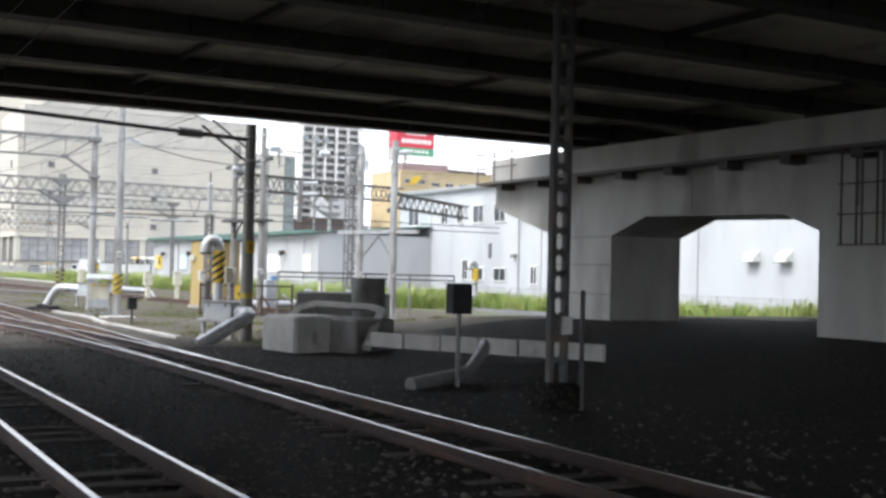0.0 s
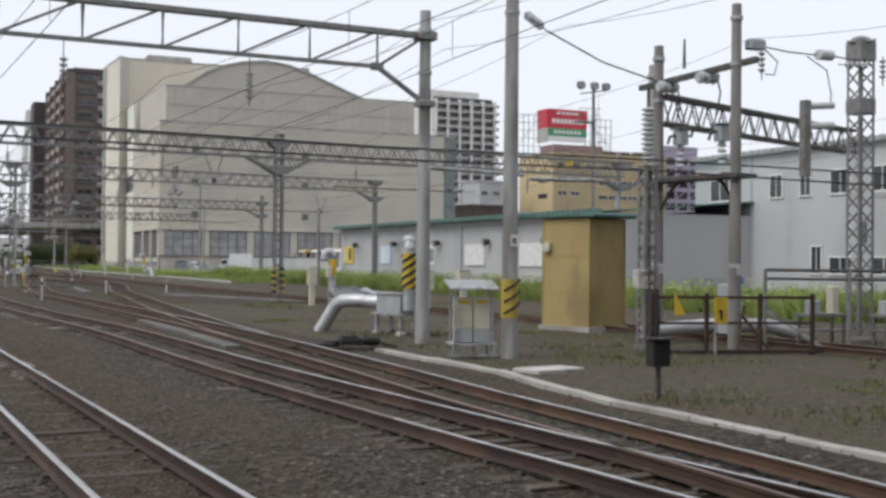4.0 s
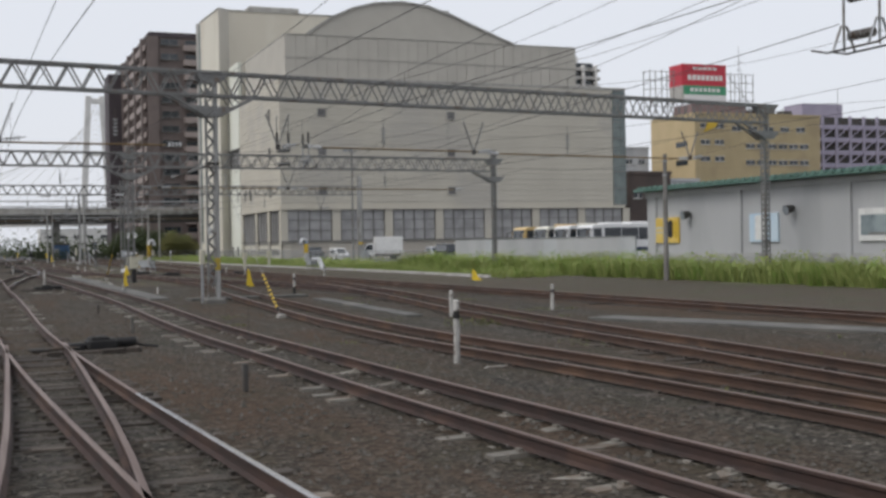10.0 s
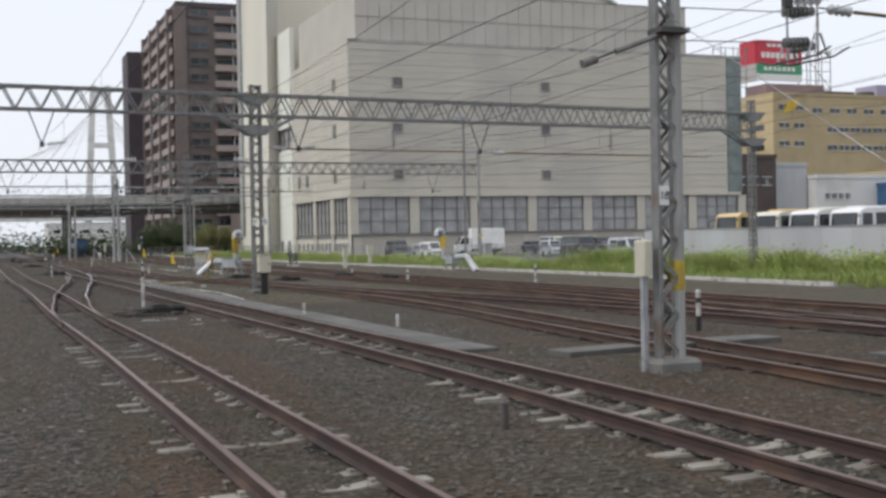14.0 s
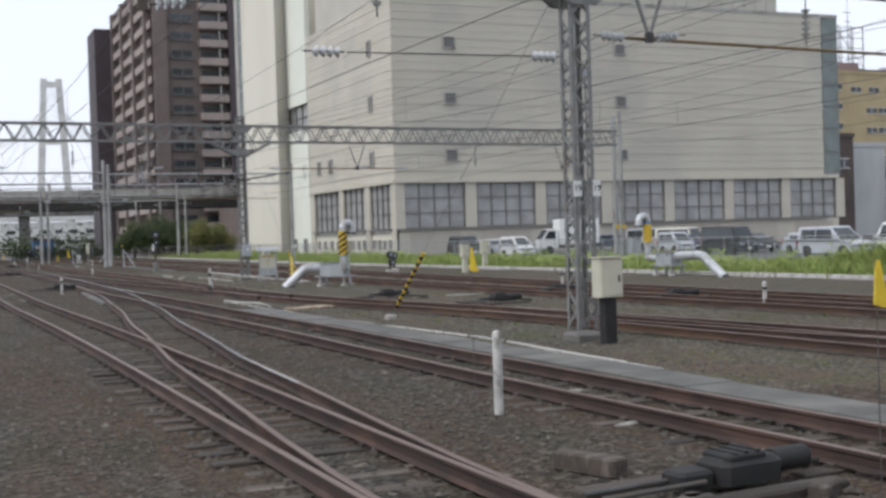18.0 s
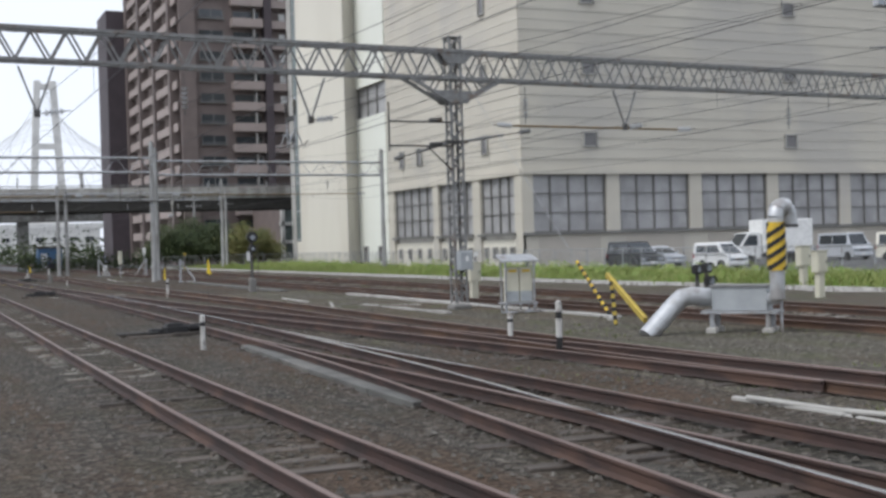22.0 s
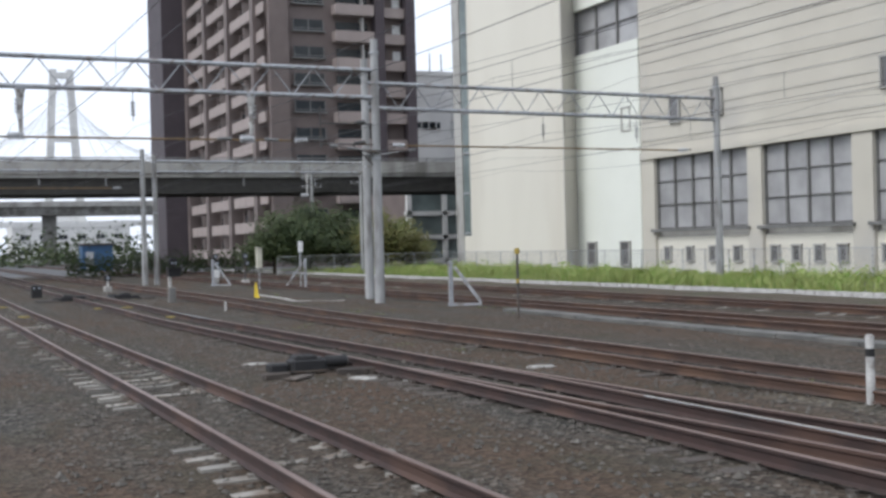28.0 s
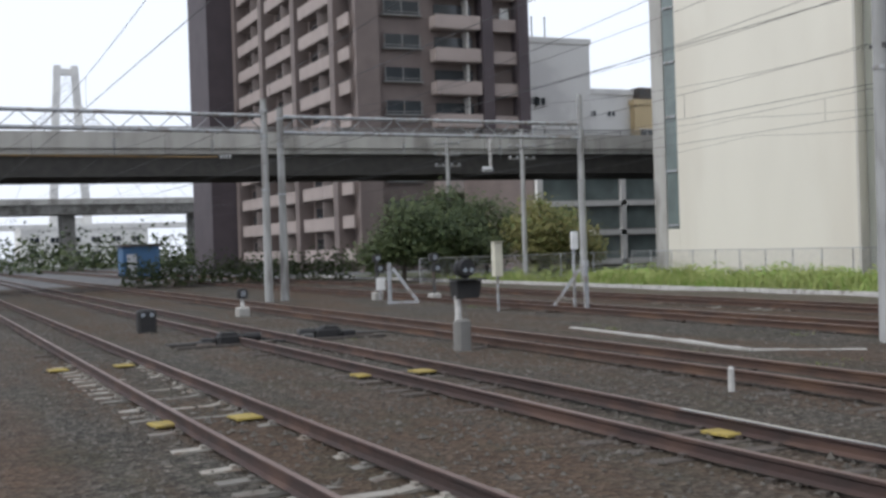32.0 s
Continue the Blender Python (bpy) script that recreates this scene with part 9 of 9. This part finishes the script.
LEAF = grass_material("leaves", (0.007, 0.017, 0.004), (0.022, 0.042, 0.008), (0.05, 0.068, 0.013))
me = wood.mesh("far_hedge")
me.materials.append(LEAF)
tagged(new("far_hedge", me), "dark green far hedge behind the tracks", "hedge", kind="stuff")
BARK = material("bark", (0.09, 0.07, 0.05), (0.06, 0.048, 0.036), scale=6, bump=0.5, stretch=(1, 1, 0.3))


def tree(x, y, h, spread, seed, label, leaf=None):
    rr = random.Random(seed)
    t = thing("tree", (x, y, 0), label, "tree", group="trees before the overpass")
    part("trunk", Geo().path([(0, 0, -0.1), (0.05, 0.02, h * 0.25), (-0.06, 0.05, h * 0.5), (0.05, 0, h * 0.75)], 0.12, 8, [0.17, 0.13, 0.09, 0.04]), BARK, t, smooth=True)
    hubs = []
    for k in range(20):
        a, f = rr.uniform(0, 6.283), rr.uniform(0.35, 0.75)
        q = rr.uniform(0.35, 1.0)
        end = Vector((math.cos(a) * spread * q, math.sin(a) * spread * q, h * rr.uniform(0.24, 0.95 - 0.3 * q)))
        part("limb", Geo().path([(0, 0, h * f * 0.6), tuple(end * 0.5 + Vector((0, 0, h * 0.16))), tuple(end)], 0.05, 6, [0.07, 0.045, 0.015]), BARK, t, smooth=True)
        hubs.append((end, rr.uniform(0.14, 0.3)))
    hubs.append((Vector((0, 0, h * 0.88)), 0.22))
    g = Geo()
    for _ in range(11000):
        hub, q = rr.choice(hubs)
        c = hub + Vector((rr.gauss(0, spread * q * 1.15), rr.gauss(0, spread * q * 1.15), rr.gauss(0, h * 0.085)))
        s = rr.uniform(0.07, 0.17)
        u = Vector((rr.uniform(-1, 1), rr.uniform(-1, 1), rr.uniform(-0.6, 0.6))).normalized()
        v = u.orthogonal().normalized()
        g.add([c - u * s, c + v * s * 0.5, c + u * s, c - v * s * 0.5], [(0, 1, 2, 3)])
    me = g.mesh("crown")
    me.materials.append(leaf or LEAF)
    ob = new("crown", me)
    ob.parent = t
    tagged(ob, kind="stuff")


LEAF_WARM = grass_material("yellowing_leaf", (0.035, 0.06, 0.012), (0.085, 0.11, 0.022), (0.17, 0.15, 0.04))
for i, (x, y, h, s, leaf) in enumerate(((22.9, 287.4, 4.9, 2.3, None), (26.2, 288.4, 5.7, 2.7, None), (29.6, 289.6, 5.2, 2.4, None), (31.9, 286.8, 5.0, 2.0, LEAF_WARM), (34.6, 287.6, 4.3, 2.0, LEAF_WARM))):
    tree(x, y, h, s, 40 + i, "leafy yellowing tree before the overpass" if leaf else "dark leafy tree before the overpass", leaf)
hed = Geo()
for _ in range(3200):
    x = rr.uniform(8, 24)
    c = Vector((x, 300 + rr.gauss(0, 0.5), abs(rr.gauss(0.9, 0.55))))
    s = rr.uniform(0.1, 0.22)
    u = Vector((rr.uniform(-1, 1), rr.uniform(-1, 1), rr.uniform(-0.6, 0.6))).normalized()
    v = u.orthogonal().normalized()
    hed.add([c - u * s, c + v * s * 0.5, c + u * s, c - v * s * 0.5], [(0, 1, 2, 3)])
me = hed.mesh("hedge")
me.materials.append(LEAF)
tagged(new("hedge", me), "dark clipped hedge under the overpass", "hedge", kind="stuff")

# ---- overhead wires ----
SPANS = [-30, 31.5, 54.2, 82, 112.5, 143.9, 185.6, 234.5, 269.5, 330]


def wire_run(name, label, xs, z, sag, r=0.008, y0=-30, y1=330, mat=None, dropper=None):
    """A wire along the tracks, hung from gantry to gantry; xs gives its x at a place y."""
    t = thing(name, (0, 0, 0), label, "overhead wire", group="overhead wires")
    ys = [y for y in SPANS if y0 <= y <= y1]
    for a, b in zip(ys, ys[1:]):
        pts = []
        for k in range(11):
            f = k / 10
            y = a + (b - a) * f
            pts.append((xs(y), y, z - sag * 4 * f * (1 - f)))
        part("wire", Geo().path(pts, r, 5), mat or CABLE, t)
        if dropper:
            n = int((b - a) / 9)
            for k in range(1, n):
                f = k / n
                y = a + (b - a) * f
                part("dropper", Geo().tube((xs(y), y, dropper), (xs(y), y, z - sag * 4 * f * (1 - f)), 0.005, n=4), CABLE, t)
    return t


own = lambda y: along(T1, y) - 4.0
for nm, line, y0 in (("own line", own, -30), ("line 1", lambda y: along(T1, y), -30), ("line 2", lambda y: along(T2, y), -30), ("line 3", lambda y: along(T3, max(y, 20)), 31.5), ("line 4", lambda y: along(T4, max(y, 60)), 82), ("line 5", lambda y: along(T5, y), 54.2)):
    wire_run("contact_wire", "thin dark contact wire above a track", line, 5.25, 0.03, 0.007, y0)
    wire_run("messenger_wire", "sagging dark messenger wire with droppers", line, 6.35, 0.55, 0.006, y0, dropper=5.26)
for x, z, sag, r in ((12.9, 8.3, 0.7, 0.007), (13.3, 7.6, 0.7, 0.007), (34.2, 8.2, 0.8, 0.008), (35.0, 7.3, 0.8, 0.008), (23.0, 8.7, 0.8, 0.007), (16.8, 8.5, 0.7, 0.007)):
    wire_run("feeder_wire", "thin dark feeder wire strung between masts", lambda y, x=x: x + 0.25 * math.sin(y * 0.05), z, sag, r, 31.5)


def cross_span(y, x0, x1, z, dy=0.0):
    """A horizontal bar with end insulators below a gantry."""
    t = thing("cross_span", (0, 0, 0), "rusty cross-span bar hung on porcelain insulators", "overhead wire", group="cross-span bars")
    part("bar", Geo().tube((x0, y, z), (x1, y + dy, z), 0.035, n=8), CABLE_RUST, t)
    for x, w, yy in ((x0, -1, y), (x1, 1, y + dy)):
        insulator_string(t, (x, yy, z), 4, (w, 0, 0.05), 0.1, 0.13)


for y, x0, x1, z, dy in ((83.9, 20.5, 28.0, 5.9, 0.6), (112.9, 11.5, 18.6, 5.95, 1.0), (114.8, 20, 30.0, 5.95, 1.5), (111.4, -3.0, 5.2, 5.87, 0.3), (143.9, 9.05, 17.2, 5.9, 0.6), (145.0, 19.5, 30.5, 5.9, 1.0), (185.9, 14.2, 21.0, 5.9, 0.4), (234.6, -6, 8.5, 6.0, 0.2), (238.5, 14.5, 28.5, 6.2, 0.8), (269.6, -5, 7.5, 6.2, 0.8)):
    cross_span(y, x0, x1, z, dy)


def hanger(x, y, z, drop, label="dark V-shaped hanger under a gantry beam"):
    t = thing("wire_hanger", (x, y, z), label, "hanger", group="hangers under gantries")
    for s in (-0.45, 0.45):
        part("arm", Geo().bar((s, 0, 0), (0, 0, -drop), 0.05, 0.05), STEEL_GREY, t)
    part("shoe", Geo().box((0, 0, -drop), (0.16, 0.1, 0.2)), STEEL_DARK, t)
    insulator_string(t, (0.1, 0, -drop), 4, (1, 0, 0.12), 0.1, 0.13)


def drop_string(x, y, z, n=5):
    t = thing("suspension_insulator", (x, y, z), "hanging string of pale porcelain discs", "insulator", group="suspension insulators")
    part("hook", Geo().tube((0, 0, 0.0), (0, 0, -0.35), 0.012, n=5), STEEL_DARK, t)
    insulator_string(t, (0, 0, -0.3), n, (0, 0, -1), 0.1, 0.13)


for ym, xs in ((lambda x: 83.0 + (x - 17.3) * 0.103, (1.0, 4.6, 8.3, 11.5, 14, 21.5, 27, 32)), (lambda x: 111.8 + (x - 6.9) * 0.15, (-0.5, 3.4, 9.5, 14.0, 18.2, 23, 30)), (lambda x: 143.6 + (x - 7.55) * 0.085, (-0.6, 3.5, 9.5, 13.8, 18, 25)), (lambda x: 185.45 + (x - 11.84) * 0.055, (-0.8, 3.2, 7.0, 14.5, 18.5, 26, 32))):
    for i, x in enumerate(xs):
        if i % 2:
            drop_string(x, ym(x), 7.15)
        else:
            hanger(x, ym(x), 7.15, 1.25)
for x, y in ((-0.9, 234.2), (2.8, 234.3), (7.0, 234.4), (16.5, 238.3), (21.0, 238.6), (26.0, 238.9), (3.0, 268.9), (7.0, 269.2), (16, 270.2), (21, 270.4)):
    drop_string(x, y, 7.6 if y < 260 else 7.2, 4)
for x, y in ((-1, 53.8), (4.0, 54.0), (8.3, 54.2)):
    drop_string(x, y, 7.0, 5)


def pull_off(x, y, z, w, label):
    """A bracket with horizontal arms on a mast's side."""
    t = thing("registration_arm", (x, y, z), label, "bracket", group="registration brackets")
    part("upright", Geo().tube((w, 0, -0.9), (w, 0, 0.6), 0.03, n=8), STEEL_DARK, t)
    for dz in (0.0, -0.75):
        part("arm", Geo().tube((0, 0, dz), (w, 0, dz), 0.03, n=8), STEEL_DARK, t)
        part("grip", Geo().tube((w * 0.35, 0, dz + 0.04), (w * 0.15, 0, dz + 0.08), 0.07, n=8), STEEL_DARK, t)
    part("strut", Geo().tube((0, 0, -1.5), (w * 0.4, 0, -0.75), 0.025, n=6), STEEL_DARK, t)


pull_off(11.6, 185.2, 5.9, -2.1, "dark registration bracket on a lattice mast")
pull_off(11.45, 234.4, 6.6, -2.0, "dark registration bracket on a concrete pole")


def barrel(parent, p, q, r=0.075):
    """A dark ribbed rod insulator between two points."""
    p, q = Vector(p), Vector(q)
    b = part("rod_insulator", Geo().tube(p, q, r * 0.55, n=10), STEEL_GREY, parent, smooth=True)
    for k in range(6):
        c = p.lerp(q, (k + 0.5) / 6)
        d = (q - p).normalized() * 0.02
        part("rib", Geo().tube(c - d, c + d, r, r * 0.9, 12), STEEL_GREY, b)


def steady_arm(x, y, z, reach, drop):
    """A sloping grey tube from a mast with a rod insulator at its end."""
    t = thing("steady_arm", (x, y, z), "sloping grey steady tube with a dark rod insulator", "bracket", group="steady arms")
    part("clamp", Geo().box((0, 0, 0), (0.5, 0.4, 0.08)), STEEL_DARK, t)
    part("tube", Geo().tube((0, 0, 0), (reach * 0.62, 0, -drop * 0.62), 0.045, n=8), STEEL_GREY, t, smooth=True)
    part("tie", Geo().tube((reach * 0.62, 0, -drop * 0.62), (reach * 0.85, 0, -drop * 0.85), 0.018, n=6), STEEL_DARK, t)
    barrel(t, (reach * 0.85, 0, -drop * 0.85), (reach, 0, -drop))


for x, y, z, reach, drop in ((6.9, 111.7, 5.2, -1.5, 0.55), (11.7, 185.3, 5.3, -2.0, 0.55), (12.0, 185.5, 5.3, 2.6, -0.4), (11.5, 234.4, 5.6, -1.7, -0.2), (12.7, 238.0, 5.7, 2.0, -0.3)):
    steady_arm(x, y, z, reach, drop)


def drop_post(x, y, top, foot):
    """A pale flared post that hangs from a gantry tube and carries a large insulator."""
    t = thing("drop_post", (x, y, top), "pale flared drop post with a large white insulator", "insulator", group="drop posts under gantries")
    part("post", Geo().lathe((0, 0, foot - top), [(0.07, 0), (0.08, 0.6 * (top - foot)), (0.14, 0.9 * (top - foot)), (0.15, top - foot)], 14), WHITE_WORN, t, smooth=True)
    part("collar", Geo().lathe((0, 0, -0.04), [(0.18, 0), (0.18, 0.08)], 14), STEEL_GALV, t)
    b = part("insulator", Geo().tube((-0.42, 0, foot - top - 0.06), (0.08, 0, foot - top - 0.02), 0.08, n=12), PORCELAIN, t, smooth=True)
    for k in range(5):
        part("rib", Geo().tube((-0.38 + k * 0.1, 0, foot - top - 0.055), (-0.34 + k * 0.1, 0, foot - top - 0.05), 0.14, n=14), PORCELAIN, b)


def section_insulator(x, y, z=5.2):
    """Runners with two rod insulators, hung from the messenger wire by two upright rods."""
    t = thing("section_insulator", (x, y, z), "dark section insulator hung in an overhead wire", "insulator", group="section insulators")
    for s in (-0.42, 0.42):
        part("hanger_rod", Geo().tube((0, s, 0), (0, s, 1.35), 0.025, n=6), STEEL_GALV, t)
        part("stirrup", Geo().path([(-0.22, s, 0.02), (-0.06, s, 0.42), (0.06, s, 0.42), (0.22, s, 0.02)], 0.022, 6), STEEL_GALV, t)
        rod = part("rod_string", Geo().tube((0, s, 0.95), (0, s, 1.4), 0.03, n=8), STEEL_DARK, t)
        for k in range(4):
            part("disc", Geo().tube((0, s, 1.0 + k * 0.09), (0, s, 1.04 + k * 0.09), 0.06, n=10), STEEL_DARK, rod)
    for dz in (0.22, 0.85):
        barrel(t, (0, -0.3, dz), (0, 0.3, dz + 0.02), 0.085)
    for dx in (-0.2, 0.2):
        part("runner", Geo().path([(dx, -1.0, 0.1), (dx, -0.6, 0.0), (dx, 0.6, 0.0), (dx, 1.0, 0.1)], 0.018, 6), STEEL_DARK, t)


for x, y in ((12.3, 83.4), (11.0, 113.7), (6.75, 186.4)):
    section_insulator(x, y)
tm = thing("mast_insulator", (7.68, 143.7, 5.44), "white porcelain insulators at both sides of a mast", "insulator")
insulator_string(tm, (-0.3, 0, 0), 4, (-1, 0, 0), 0.11, 0.13)
part("span_wire", Geo().tube((-1.0, 0, 0), (-4.6, 0, -0.05), 0.012, n=6), CABLE, tm)
insulator_string(tm, (-4.65, 0, -0.05), 4, (-1, 0, 0), 0.11, 0.13)
rd = thing("rod_insulators", (9.75, 112.3, 0), "two dark rod insulators in wires beside a mast", "insulator")
for dz in (5.74, 5.23):
    barrel(rd, (-0.25, 0, dz), (0.25, 0, dz + 0.04), 0.09)
    part("lead_wire", Geo().path([(-0.25, 0, dz), (-2.6, -0.4, dz - 0.12)], 0.009, 5), CABLE, rd)
for dx in (-0.25, 0.2):
    part("hanging_rod", Geo().tube((dx, 0, 6.05), (dx, 0, 7.1), 0.02, n=6), STEEL_GREY, rd)
    part("rod_body", Geo().tube((dx, 0, 6.05), (dx, 0, 6.45), 0.05, n=8), STEEL_DARK, rd)
drop_post(6.9, 234.4, 7.52, 6.05)
drop_post(20.4, 270.3, 7.12, 5.7)
drop_post(-0.8, 234.2, 7.52, 6.05)
w5 = thing("insulated_joint", (0, 0, 0), "dark rod insulators in line with a cross-span bar", "overhead wire")
barrel(w5, (5.7, 234.5, 6.0), (6.2, 234.5, 6.02))
barrel(w5, (7.4, 234.5, 6.0), (7.9, 234.5, 5.97))


# distribution poles in the car park and behind the fence
for x, y, h in ((26.8, 289.0, 9.0), (29.1, 283.3, 9.0)):
    q = line_pole(x, y, h, 0.16, POLE_GREY, "grey concrete pole with cross arms behind the tracks")
    for k in range(3):
        part("cross_arm", Geo().box((0, 0, h - 0.4 - k * 0.7), (1.8, 0.08, 0.08)), STEEL_GREY, q)
        for s in (-0.8, -0.3, 0.3, 0.8):
            part("pin_insulator", Geo().lathe((s, 0, h - 0.36 - k * 0.7), [(0.03, 0), (0.06, 0.05), (0.03, 0.14)], 8), PORCELAIN, q)
fl = thing("floodlight_mast", (37.2, 192.2, 0), "thin grey mast with twin floodlights in the car park", "light mast", group="floodlight masts")
part("mast", Geo().tube((0, 0, 0), (0, 0, 12.6), 0.12, 0.08, 12), STEEL_GREY, fl, smooth=True)
part("cross_bar", Geo().bar((-0.9, 0, 12.3), (0.5, 0, 12.3), 0.08, 0.08).bar((-1.2, 0, 10.4), (0.2, 0, 10.5), 0.07, 0.07), STEEL_GREY, fl)
for dx in (-0.8, -0.2):
    f = part("floodlight", Geo().chamfer((dx, -0.2, 12.5), (0.42, 0.35, 0.42), 0.06), STEEL_GALV, fl)
    part("lens", Geo().box((dx, -0.38, 12.5), (0.34, 0.02, 0.32)), GLASS_PALE, f)
